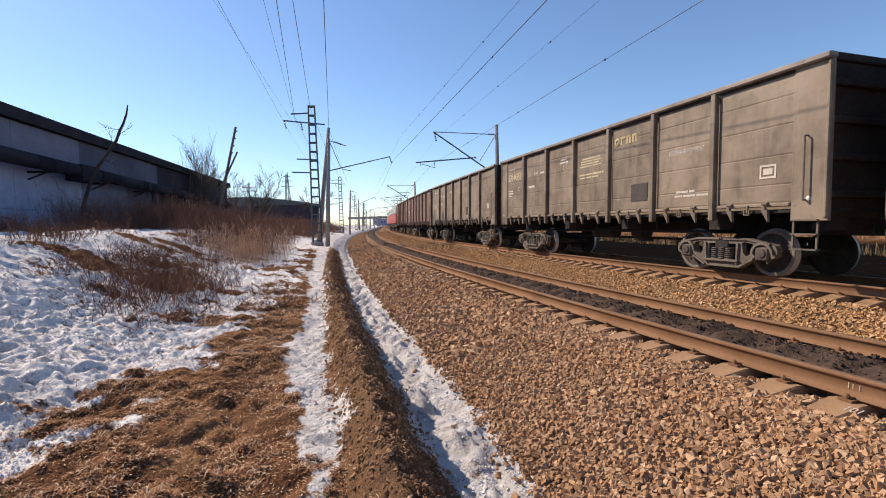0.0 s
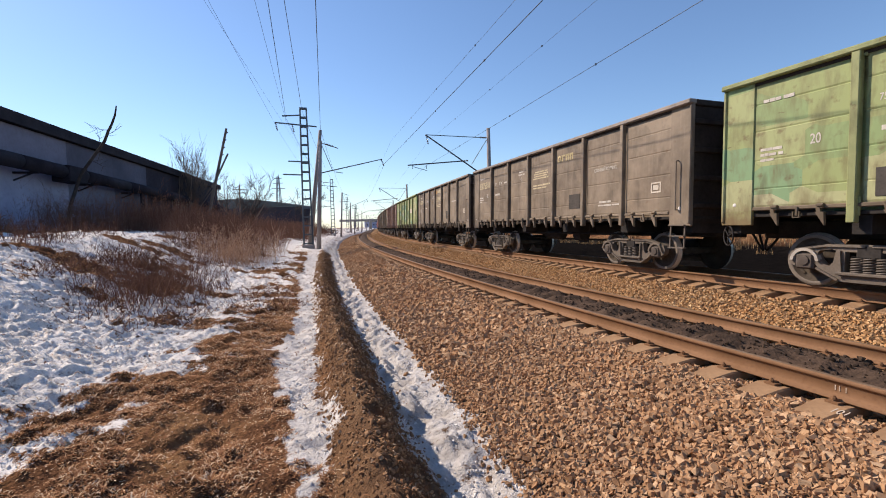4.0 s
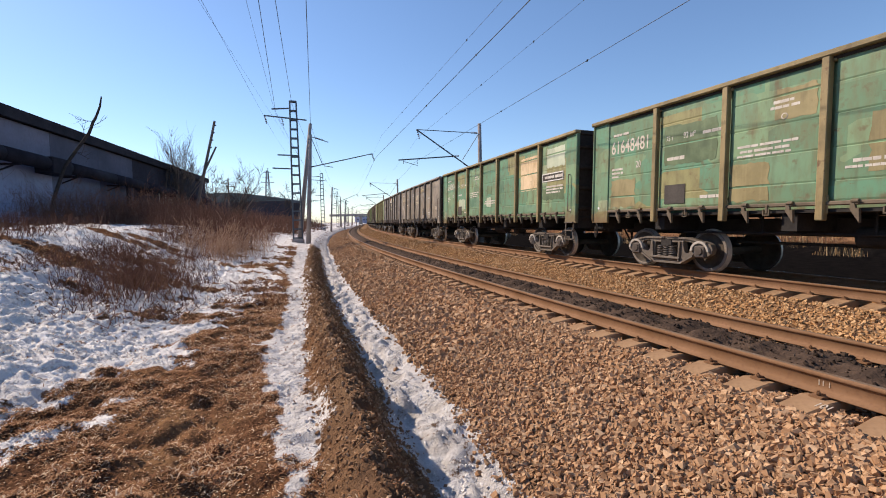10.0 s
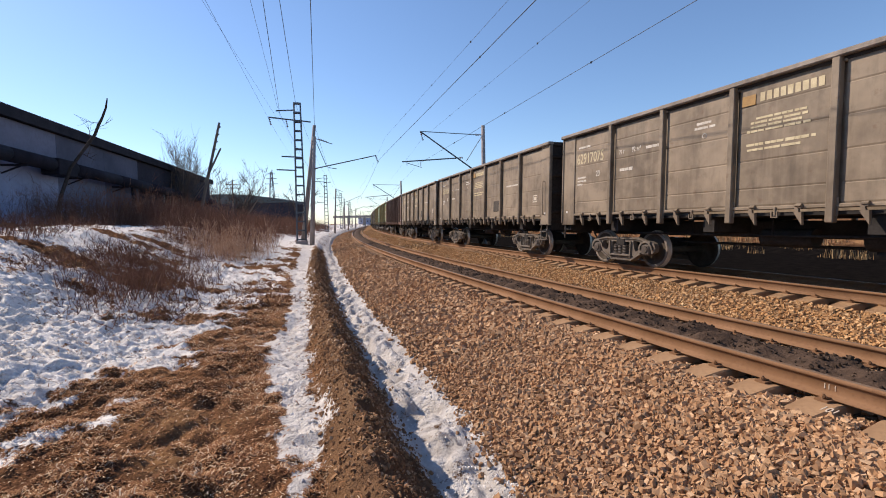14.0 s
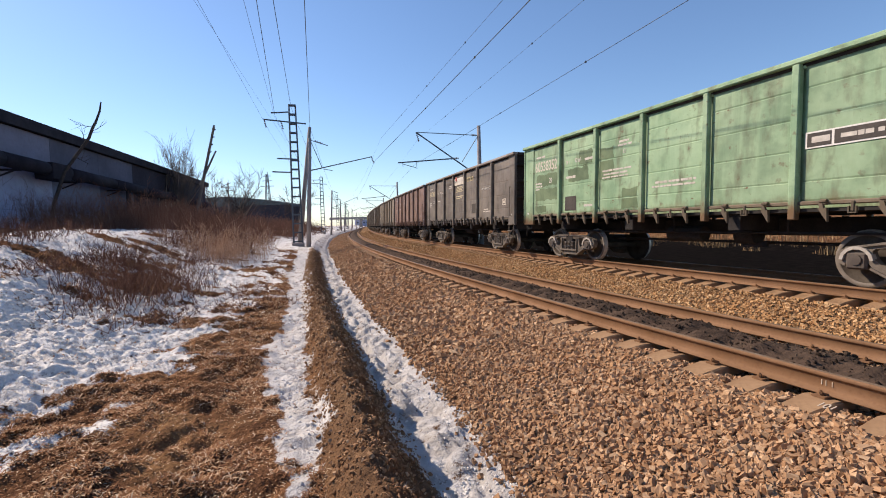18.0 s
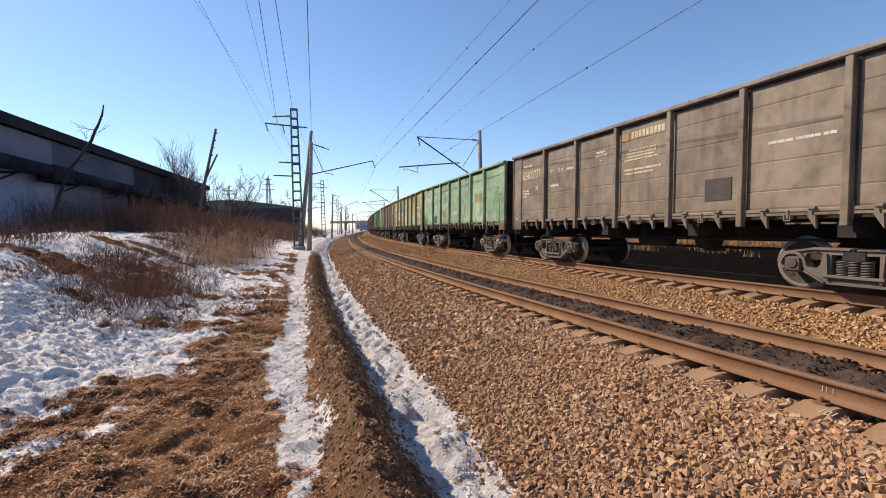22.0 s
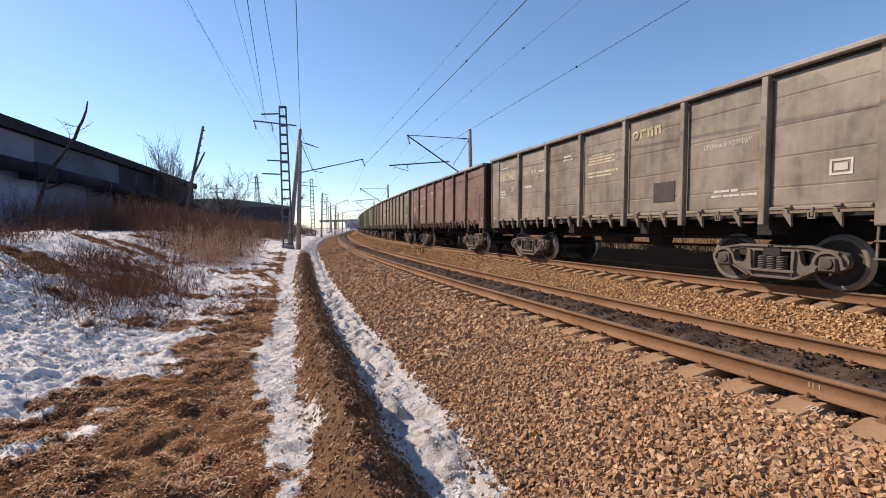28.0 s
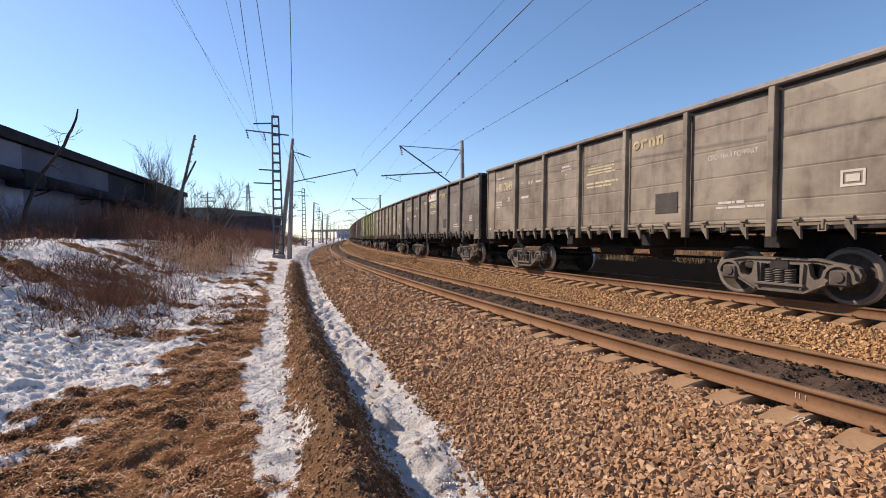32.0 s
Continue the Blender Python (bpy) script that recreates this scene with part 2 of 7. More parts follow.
BRIGHT = plain("fresh_white_paint", (0.80, 0.78, 0.74), (0.66, 0.63, 0.58), 9, 0.7, 0, 0)
GOLD = plain("yellow_stencil_paint", (0.56, 0.47, 0.27), (0.40, 0.33, 0.19), 6, 0.8, 0, 0)
AGED = plain("yellowed_stencil_paint", (0.62, 0.54, 0.36), (0.46, 0.39, 0.255), 6, 0.8, 0, 0)
ORANGE = plain("orange_stencil_paint", (0.42, 0.27, 0.12), (0.32, 0.205, 0.10), 6, 0.8, 0, 0)
CHALK = plain("worn_chalk_paint", (0.62, 0.54, 0.44), (0.40, 0.31, 0.23), 30, 0.9, 0, 0)
BOARD = plain("dark_chalk_patch", (0.075, 0.068, 0.062), (0.10, 0.09, 0.08), 3, 0.9, 0, 0)
CREAM = plain("cream_panel_paint", (0.66, 0.60, 0.50), (0.52, 0.46, 0.38), 3, 0.7, 0, 0)
REDPAINT = plain("red_panel_paint", (0.50, 0.06, 0.05), (0.38, 0.05, 0.04), 3, 0.6, 0, 0)
CONCRETE = plain("sleeper_concrete", (0.365, 0.232, 0.132), (0.270, 0.163, 0.090), 2.5, 0.9, 0, 0.4)
POLE = plain("pole_concrete", (0.36, 0.32, 0.30), (0.25, 0.22, 0.21), 1.2, 0.9)
WOODPOLE = plain("weathered_wood", (0.20, 0.165, 0.14), (0.12, 0.10, 0.09), 2.0, 0.9)
TOWER = plain("blue_grey_galvanised_steel", (0.105, 0.135, 0.165), (0.07, 0.085, 0.105), 3, 0.55, 0.2)
WIRE = plain("dark_wire", (0.035, 0.035, 0.04), (0.05, 0.05, 0.055), 3, 0.5, 0.3, 0)
GLASSY = plain("brown_porcelain", (0.10, 0.06, 0.05), (0.14, 0.09, 0.07), 5, 0.25, 0, 0)
DARKBARK = plain("dark_bark", (0.045, 0.038, 0.036), (0.075, 0.062, 0.056), 5, 0.95)
BARK = plain("grey_bark", (0.12, 0.095, 0.08), (0.20, 0.165, 0.14), 5, 0.95)
TWIG = plain("pale_twig_bark", (0.13, 0.105, 0.092), (0.085, 0.068, 0.060), 5, 0.95, 0, 0)


def rail_material(name):
    m = Nodes(name, 0.75)
    v = m.coord("Object")
    c = m.mix(m.ramp(m.noise(1.5, 5, v), band(0.35, 0.65)), (0.188, 0.104, 0.055), (0.248, 0.142, 0.080))
    c = m.mix(m.math("MULTIPLY", m.ramp(m.noise(30, 4, v), band(0.5, 0.7)), 0.4), c, (0.13, 0.065, 0.04))
    m.color(c)
    m.bump(m.noise(60, 3, v), 0.2, 0.004)
    return m.m


RUST = rail_material("rusty_rail_steel")
RUNNING = plain("worn_rail_head", (0.250, 0.172, 0.115), (0.190, 0.114, 0.066), 4, 0.58, 0.25, 0.1)


def stone_material(name, stops, dusty, shade=0.2, single=False):
    m = Nodes(name, 0.9)
    pick = m.n("ShaderNodeObjectInfo").outputs["Random"] if single else m.n("ShaderNodeNewGeometry").outputs["Random Per Island"]
    c = m.ramp(pick, stops)
    v = m.coord("Object")
    c = m.mix(m.math("MULTIPLY", m.ramp(m.noise(1.7, 5, v), band(0.5, 0.68)), shade), c, mul(dusty, 0.4))
    c = m.mix(m.math("MULTIPLY", m.ramp(m.noise(0.6, 4, v), band(0.35, 0.7)), 0.45), c, dusty)
    c = m.mix(m.math("MULTIPLY", m.ramp(m.noise(70, 3, v), band(0.4, 0.7)), 0.35), c, mul(dusty, 0.55))
    m.color(c)
    m.bump(m.noise(90, 3, v), 0.4, 0.004)
    return m.m


STONES = [(0.0, (0.256, 0.148, 0.082)), (0.18, (0.373, 0.221, 0.123)), (0.42, (0.447, 0.282, 0.165)), (0.62, (0.323, 0.214, 0.135)), (0.78, (0.514, 0.34, 0.2)), (0.93, (0.631, 0.449, 0.288)), (1.0, (0.272, 0.194, 0.131))]
BALLAST = stone_material("ballast_stone", STONES, (0.385, 0.207, 0.100))
LOOSE = stone_material("single_ballast_stone", STONES, (0.385, 0.207, 0.100), single=True)
GOLDEN = stone_material("rusty_ballast_stone", [(0.0, (0.270, 0.148, 0.070)), (0.3, (0.420, 0.244, 0.113)), (0.6, (0.530, 0.323, 0.157)), (0.85, (0.680, 0.477, 0.270)), (1.0, (0.320, 0.191, 0.108))], (0.460, 0.249, 0.108))
CLOD = stone_material("dirt_clod", [(0.0, (0.13, 0.070, 0.040)), (0.4, (0.25, 0.145, 0.080)), (0.8, (0.38, 0.235, 0.135)), (1.0, (0.60, 0.44, 0.29))], (0.28, 0.155, 0.075))
COAL = plain("coal_dust", (0.058, 0.040, 0.030), (0.105, 0.070, 0.050), 7, 0.95, 0, 0.7, 0.025, 38)
COALBIT = stone_material("coal_lump", [(0.0, (0.026, 0.019, 0.015)), (0.7, (0.060, 0.042, 0.031)), (1.0, (0.15, 0.105, 0.074))], (0.06, 0.042, 0.031))
BLADE = stone_material("dry_grass_blade", [(0.0, (0.150, 0.066, 0.038)), (0.3, (0.275, 0.130, 0.066)), (0.58, (0.410, 0.210, 0.105)), (0.78, (0.600, 0.385, 0.215)), (1.0, (0.840, 0.700, 0.510))], (0.310, 0.150, 0.072), 0.55)
BUSH = stone_material("red_brown_twigs", [(0.0, (0.098, 0.046, 0.034)), (0.45, (0.172, 0.086, 0.060)), (0.85, (0.255, 0.146, 0.101)), (1.0, (0.370, 0.255, 0.188))], (0.165, 0.082, 0.057))

CRUMB = stone_material("frozen_snow_crumb", [(0.0, (0.62, 0.59, 0.56)), (0.4, (0.82, 0.80, 0.77)), (0.9, (0.88, 0.86, 0.83)), (1.0, (0.36, 0.28, 0.22))], (0.70, 0.66, 0.62), 0.1)
REED = stone_material("golden_reed", [(0.0, (0.16, 0.095, 0.05)), (0.5, (0.31, 0.20, 0.10)), (1.0, (0.56, 0.42, 0.24))], (0.26, 0.165, 0.08))
# straw colour raised to stand in for sunlight coming through the thin twigs
STRAW = stone_material("backlit_straw_twigs", [(0.0, (0.34, 0.19, 0.12)), (0.5, (0.58, 0.37, 0.24)), (1.0, (0.80, 0.62, 0.46))], (0.52, 0.32, 0.20))


def ground_material():
    """Bare soil, dry grass and old snow, laid by the ground's own masks."""
    m = Nodes("snowy_ground", 0.9)
    m.b.inputs["Specular IOR Level"].default_value = 0.0
    v = m.coord("Object")
    at = {}
    for k in ("snow", "grass", "stone", "soot", "trod"):
        a = m.n("ShaderNodeAttribute", attribute_name=k)
        at[k] = a.outputs["Fac"]
    edge = m.math("MULTIPLY", m.math("SUBTRACT", m.noise(5.0, 10, v, 0.78), 0.5), 2.9)
    snow = m.ramp(m.math("ADD", at["snow"], edge), band(0.42, 0.58))
    soil = m.mix(m.ramp(m.noise(2.0, 6, v), band(0.35, 0.65)), (0.13, 0.075, 0.045), (0.20, 0.125, 0.075))
    grass = m.mix(m.ramp(m.noise(1.2, 5, v), band(0.35, 0.65)), (0.165, 0.082, 0.044), (0.285, 0.150, 0.075))
    grass = m.mix(m.math("MULTIPLY", m.ramp(m.noise(38, 5, v, 0.7), band(0.45, 0.62)), 0.7), grass, (0.05, 0.025, 0.014))
    tone = m.noise(0.8, 3, v)
    grass = m.mix(m.math("MULTIPLY", m.ramp(tone, band(0.52, 0.66)), 0.5), grass, (0.37, 0.215, 0.105))
    grass = m.mix(m.math("MULTIPLY", m.ramp(m.noise(1.7, 5, v), band(0.52, 0.68)), 0.5), grass, (0.06, 0.03, 0.018))
    c = m.mix(at["grass"], soil, grass)
    c = m.mix(at["stone"], c, m.mix(m.ramp(m.noise(25, 4, v), band(0.4, 0.6)), (0.155, 0.093, 0.053), (0.27, 0.172, 0.10)))
    ice = m.mix(m.ramp(m.noise(1.1, 5, v), band(0.4, 0.7)), (0.90, 0.875, 0.84), (0.76, 0.73, 0.69))
    ice = m.mix(m.math("MULTIPLY", m.ramp(m.noise(7, 10, v, 0.82), band(0.52, 0.62)), 0.7), ice, (0.27, 0.215, 0.18))
    trodden = m.mix(m.ramp(m.noise(2.6, 8, v, 0.7), band(0.4, 0.62)), (0.60, 0.585, 0.575), (0.36, 0.335, 0.315))
    ice = m.mix(m.math("MULTIPLY", at["trod"], 0.9), ice, trodden)
    # the near-black tone paints in shade about the far track and beyond it
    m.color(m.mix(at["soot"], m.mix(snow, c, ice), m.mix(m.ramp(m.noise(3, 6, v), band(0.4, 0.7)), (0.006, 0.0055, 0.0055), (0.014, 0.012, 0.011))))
    r = m.n("ShaderNodeMapRange")
    m.link(snow, r.inputs[0])
    r.inputs["To Min"].default_value, r.inputs["To Max"].default_value = 0.95, 0.55
    m.rough(r.outputs[0])
    h = m.math("ADD", m.math("MULTIPLY", m.noise(11, 8, v, 0.65), 0.8), m.math("MULTIPLY", m.noise(50, 4, v), 0.3))
    m.bump(h, 1.0, 0.08)
    return m.m


GROUND = ground_material()

# ---- the line: s along the far track, o to the left of its axis; the verge keeps another bend that fits its path and masts to the camera's view ----
CANT, RAIL_Z = 0.031, 0.069
NEAR_O, NEAR_Z = 4.50, -0.065
rng = np.random.default_rng(7)


class Curve:
    """A bend that eases out ahead: its heading beside the camera and far off, the length of the easing, the reach from the camera."""

    def __init__(self, start, end, bend, reach, behind):
        self.s = np.arange(-700, 1600.1, 0.5)
        self.h = np.where(self.s > 0, end + (start - end) * np.exp(-np.clip(self.s, 0, None) / bend), start - behind * (start - end) / bend * np.clip(self.s, -25, 0))
        mid = (self.h[1:] + self.h[:-1]) / 2
        self.x = np.concatenate([[0], np.cumsum(-np.sin(mid) * 0.5)])
        self.y = np.concatenate([[0], np.cumsum(np.cos(mid) * 0.5)])
        k = int(np.argmin(np.abs(self.s)))
        self.x += reach * math.cos(start) - self.x[k]
        self.y += reach * math.sin(start) - self.y[k]

    def at(self, s, o):
        """World x, y and heading at s, o (numbers or arrays)."""
        h = np.interp(s, self.s, self.h)
        return np.interp(s, self.s, self.x) - o * np.cos(h), np.interp(s, self.s, self.y) - o * np.sin(h), h

    def find(self, x, y):
        """Station and offset of world places (arrays)."""
        s = np.array(y, float) - self.y[1400]
        for _ in range(14):
            px, py, h = self.at(s, 0.0)
            s = s + 0.9 * ((py - y) * -np.cos(h) - (px - x) * -np.sin(h))
        px, py, h = self.at(s, 0.0)
        return s, (px - x) * np.cos(h) + (py - y) * np.sin(h)


VERGE = Curve(0.3376, 0.1057, 51.0, 10.06, 1.0)
TRACK = Curve(0.3320, 0.1178, 42.1, 9.716, 0.875)
line = VERGE.at


def spot(s, o, z=0.0, turn=0.0, tilt=0.0, curve=VERGE):
    """A pose on a curve: local x ahead, y to the left; turn and tilt in degrees."""
    x, y, h = curve.at(s, o)
    return pose(float(x), float(y), z, 0, 0, math.degrees(float(h)) + 90 + turn) @ pose(0, 0, 0, tilt)


def grain(x, y, scale, seed):
    """Smooth random values in 0..1 over the plane, for arrays."""
    g = np.random.default_rng(seed).random((256, 256))
    u, v = np.asarray(x, float) / scale, np.asarray(y, float) / scale
    i, j = np.floor(u).astype(int), np.floor(v).astype(int)
    a, b = u - i, v - j
    a, b = a * a * (3 - 2 * a), b * b * (3 - 2 * b)
    p = lambda m, n: g[(i + m) % 256, (j + n) % 256]
    return (p(0, 0) * (1 - a) + p(1, 0) * a) * (1 - b) + (p(0, 1) * (1 - a) + p(1, 1) * a) * b


def drift(s):
    """How the path's edges swing towards the line further on."""
    return np.interp(s, [0, 3, 8, 14, 25, 50, 90, 400], [0, 0, -0.22, -0.4, -0.75, -0.9, -0.9, -0.9])


def track_plane(s, o):
    """Level of the sleepers' tops: canted under each track, joined between."""
    far = RAIL_Z + CANT * np.clip(o, -1.4, 1.4) - 0.228
    near = NEAR_Z + CANT * np.clip(o - NEAR_O, -1.4, 1.4) - 0.228
    k = np.clip((o - 1.4) / (NEAR_O - 2.8), 0, 1)
    return far * (1 - k) + near * k


def terrain(s, o):
    """Height of the ground."""
    e = o - drift(s)
    x, y, _ = line(s, o)
    s_t, o_t = TRACK.find(x, y)
    bed = track_plane(s_t, o_t) - 0.045 + 0.014 * np.clip((np.abs(o_t - NEAR_O) - 0.86) / 0.1, 0, 1) * (o_t > 2.6)
    base = np.interp(e, [-400, -60, -19, -15, -5, -3.6, -2.2, 6.15, 6.6, 8.0, 8.3, 8.55, 8.84, 9.0, 9.2, 9.32, 9.44, 9.58, 9.72, 10.1, 10.9, 12.3, 13.5, 15.0, 16.4, 17.4, 19.5, 60, 400],
                     [0.8, 0.7, 0.5, -0.7, -0.7, -0.7, -0.36, -0.29, -0.35, -0.69, -0.77, -0.82, -0.84, -0.75, -0.47, -0.31, -0.26, -0.36, -0.54, -0.55, -0.46, -0.42, -0.12, 0.55, 1.2, 1.37, 1.45, 1.5, 1.5])
    far = np.clip((s - 14) / 30, 0, 1)
    flat = np.interp(e, [8.5, 9.5, 12, 15, 17, 20, 60, 400], [-0.6, -0.15, 0.1, 0.5, 1.1, 1.4, 1.5, 1.5])
    base = np.where(e > 8.5, base * (1 - far) + flat * far, base)
    gap = np.where(np.abs(np.abs(o_t - NEAR_O) - 0.95) < 0.1, 0.012, 0) + np.where(np.abs(np.abs(o_t) - 1.06) < 0.24, 0.15, 0)
    k = np.clip((o_t - 5.95) / 0.55, 0, 1)
    z = np.where(o_t > -2.0, (bed - gap) * (1 - k) + base * k, base)
    wild = np.clip((e - 8.3) / 0.6, 0, 1)
    bank = np.clip((e - 10.2) / 0.5, 0, 1)
    snowy = np.clip((e - 11.3) / 1.2, 0, 1)
    ridge = np.exp(-((e - 9.3) / 0.2) ** 2) * np.clip((34 - s) / 4, 0, 1)
    z = z + wild * ((grain(x, y, 1.3, 1) - 0.5) * 0.09 + (grain(x, y, 0.45, 2) - 0.5) * 0.075 + (grain(x, y, 0.17, 3) - 0.5) * 0.06)
    z = z + bank * (1 - snowy) * ((grain(x, y, 0.5, 21) - 0.5) * 0.11 + (grain(x, y, 0.17, 22) - 0.5) * 0.09 + (grain(x, y, 0.07, 50) - 0.5) * 0.05)
    z = z + ridge * ((grain(x, y, 0.7, 23) - 0.5) * 0.16 + (grain(x, y, 0.24, 24) - 0.5) * 0.13)
    z = z + 0.09 * np.clip((12 - s) / 6, 0, 1) * np.exp(-((e - 9.40) / 0.17) ** 2)
    trough = np.exp(-((e - 8.6) / 0.3) ** 4)
    z = z + trough * ((grain(x, y, 0.4, 28) - 0.5) * 0.11 + (grain(x, y, 0.16, 29) - 0.5) * 0.09)
    # crusts drawn out along the ditch
    z = z + trough * ((grain(s * 0.42, o, 0.13, 48) - 0.5) * 0.16 + (grain(s * 0.5, o, 0.06, 49) - 0.5) * 0.07)
    worn = np.exp(-((e - 9.95) / 0.35) ** 4)
    z = z + worn * ((grain(x, y, 0.3, 43) - 0.5) * 0.06 + (grain(x, y, 0.11, 44) - 0.5) * 0.05 + (grain(x, y, 0.06, 45) - 0.5) * 0.03)
    z = z + ridge * (grain(x, y, 0.09, 46) - 0.5) * 0.07 + trough * (grain(x, y, 0.07, 47) - 0.5) * 0.04
    # the snow lies in broken crusts with pits trodden and thawed into it
    crust = np.clip((grain(x, y, 0.42, 25) * 0.55 + grain(x, y, 0.17, 26) * 0.45 - 0.5) * 12 + 0.5, 0, 1)
    pits = np.clip((grain(x, y, 0.24, 7) - 0.68) * 8, 0, 1) + 0.6 * np.clip((grain(x, y, 0.16, 27) - 0.7) * 7, 0, 1)
    z = z + snowy * ((grain(x, y, 0.8, 4) - 0.5) * 0.08 + (grain(x, y, 0.33, 5) - 0.5) * 0.04 + (grain(x, y, 0.15, 8) - 0.5) * 0.05 + 0.03 * crust - 0.045 * pits + (grain(x, y, 0.07, 41) - 0.5) * 0.085 - 0.13 * np.abs(grain(x, y, 0.13, 42) - 0.5))
    z = z + snowy * np.clip((s - 3) / 8, 0, 1) * (grain(x, y, 4.2, 6) - 0.5) * 0.25
    return z


# shrubs and weeds on the snow: station, offset, kind
SHRUBS = [(21.5, 13.4, 5), (22.4, 12.5, 5), (23.8, 12.9, 3), (24.6, 14.2, 3), (25.5, 12.6, 5), (26.8, 13.6, 3), (28.2, 12.6, 3), (29.5, 14.0, 3), (31.0, 12.8, 3), (22.8, 14.8, 2), (27.0, 15.2, 3), (11.2, 13.8, 1), (10.5, 13.4, 1), (11.8, 13.6, 1), (10.5, 13.0, 1), (11.2, 13.0, 1), (12.5, 13.9, 1), (13.0, 13.8, 1), (12.8, 13.3, 1), (12.5, 13.0, 1), (11.5, 12.5, 1), (12.5, 12.5, 1), (13.8, 13.2, 1), (13.0, 12.4, 1), (14.0, 12.3, 1), (15.2, 13.2, 1), (13.0, 14.8, 4), (12.2, 14.9, 4), (11.2, 14.8, 4), (9.8, 13.7, 4), (9.2, 13.2, 4), (8.8, 12.6, 4), (9.5, 12.3, 4), (10.2, 12.1, 4), (10.8, 14.8, 4), (12.2, 11.0, 4), (12.8, 10.5, 4), (11.0, 11.1, 4), (11.2, 10.1, 4), (14.5, 10.9, 4), (13.5, 14.5, 0), (14.2, 14.4, 0), (15.0, 14.0, 0), (15.5, 13.8, 0), (18.5, 13.9, 0), (18.2, 13.3, 0), (23.0, 13.8, 0), (19.8, 12.8, 0), (23.0, 13.4, 5), (20.8, 12.6, 5), (21.2, 12.2, 5), (23.0, 11.9, 5), (25.2, 11.8, 5), (26.0, 13.1, 2)]


def masks(s, o):
    e = o - drift(s)
    x, y, _ = line(s, o)
    n = grain(x, y, 0.9, 11) * 0.45 + grain(x, y, 0.3, 12) * 0.35 + grain(x, y, 0.12, 16) * 0.2 - 0.5
    strip = np.clip(np.minimum(e - np.interp(s, [1.5, 4.5], [8.34, 8.1]), 8.97 - e) / 0.24 + 0.45 + n * 1.6, 0, 0.8)
    wide = np.interp(s, [0, 3, 5, 6, 8, 11, 13, 30], [9.68, 9.7, 9.79, 9.78, 9.71, 9.55, 9.55, 9.6])
    left = np.interp(s, [0, 3.7, 4.25, 5.5, 7.25, 8.5, 11.75, 13.5, 28], [10.05, 10.1, 10.05, 10.17, 10.38, 10.2, 10.0, 10.15, 10.4])
    path = np.clip(np.minimum(e - wide, left - e) / 0.26 + 0.5 + n * 1.9, 0, 0.76)
    path = path * np.clip((s - 2.4) / 1.6 + 0.45 + n * 3.4, 0.5, 1)
    bound = np.interp(s, [0, 3.9, 4.5, 6, 7.25, 9.75, 12, 14], [14.3, 12.8, 12.15, 11.8, 11.45, 11.05, 10.6, 10.3])
    field = np.clip((o - bound) / 1.15 + 0.5 + n * np.interp(s, [3.0, 5.0], [1.2, 3.0]), 0, 0.82)
    field = np.maximum(field, np.clip((n - 0.15) * 5, 0, 0.8) * np.clip((o - 10.3) * 1.5, 0, 1) * np.interp(s, [2.5, 3.5, 5, 6], [0.0, 0.6, 0.8, 0.25]) * (s < 13))
    tufts = np.clip((grain(x, y, 2.4, 13) * 0.5 + grain(x, y, 0.7, 14) * 0.5 - 0.6 + 0.07 * np.clip((e - 14) / 1.5, 0, 1)) * 7, 0, 1) * np.clip((s - 8.5) / 4, 0.05, 1) * np.clip((40 - e) / 10, 0, 1)
    for a, b, kind in SHRUBS:
        tufts = np.maximum(tufts, (0.45 + 2.4 * n) * np.exp(-(((s - a) / 0.6) ** 2 + ((o - b) / 0.4) ** 2)))
    field = field * (1 - 0.9 * np.clip(tufts, 0, 1))
    snow = np.maximum(np.maximum(strip, path), field)
    snow = np.maximum(snow, np.clip((s - 29) / 5, 0, 1) * np.clip((e - 8.2) / 0.2, 0, 1) * np.clip((12.5 - e) / 1.0, 0, 1) * (0.7 + n))
    stone = np.clip((np.interp(s, [1.5, 4.5], [8.5, 8.3]) - e) / 0.15, 0, 1) * np.clip((o + 3.4) / 0.4, 0, 1)
    snow = snow * (1 - stone * (1 - np.clip(strip * 1.2, 0, 1)))
    grass = np.clip((e - 9.7) / 0.4 + 0.5, 0, 1) + np.clip((-4 - o) / 2, 0, 1)
    return snow, np.clip(grass, 0, 1), stone * (1 - strip)


def ground_z(x, y):
    """Height of the ground at world places (arrays)."""
    return terrain(*VERGE.find(x, y))


def sheet(name, s, o, height, material, curve=VERGE):
    """A grid over stations s and offsets o as one smooth mesh; returns it with the grids."""
    ss, oo = np.meshgrid(s, o, indexing="ij")
    x, y, _ = curve.at(ss, oo)
    z = height(ss, oo)
    co = np.stack([x, y, z], -1).reshape(-1, 3)
    ni, nj = ss.shape
    idx = np.arange(ni * nj).reshape(ni, nj)
    f = np.stack([idx[:-1, :-1], idx[:-1, 1:], idx[1:, 1:], idx[1:, :-1]], -1).reshape(-1, 4)[:, ::-1]
    me = mesh_of(name, co, f)
    me.materials.append(material)
    me.polygons.foreach_set("use_smooth", np.ones(len(f), bool))
    return new(name, me), ss, oo


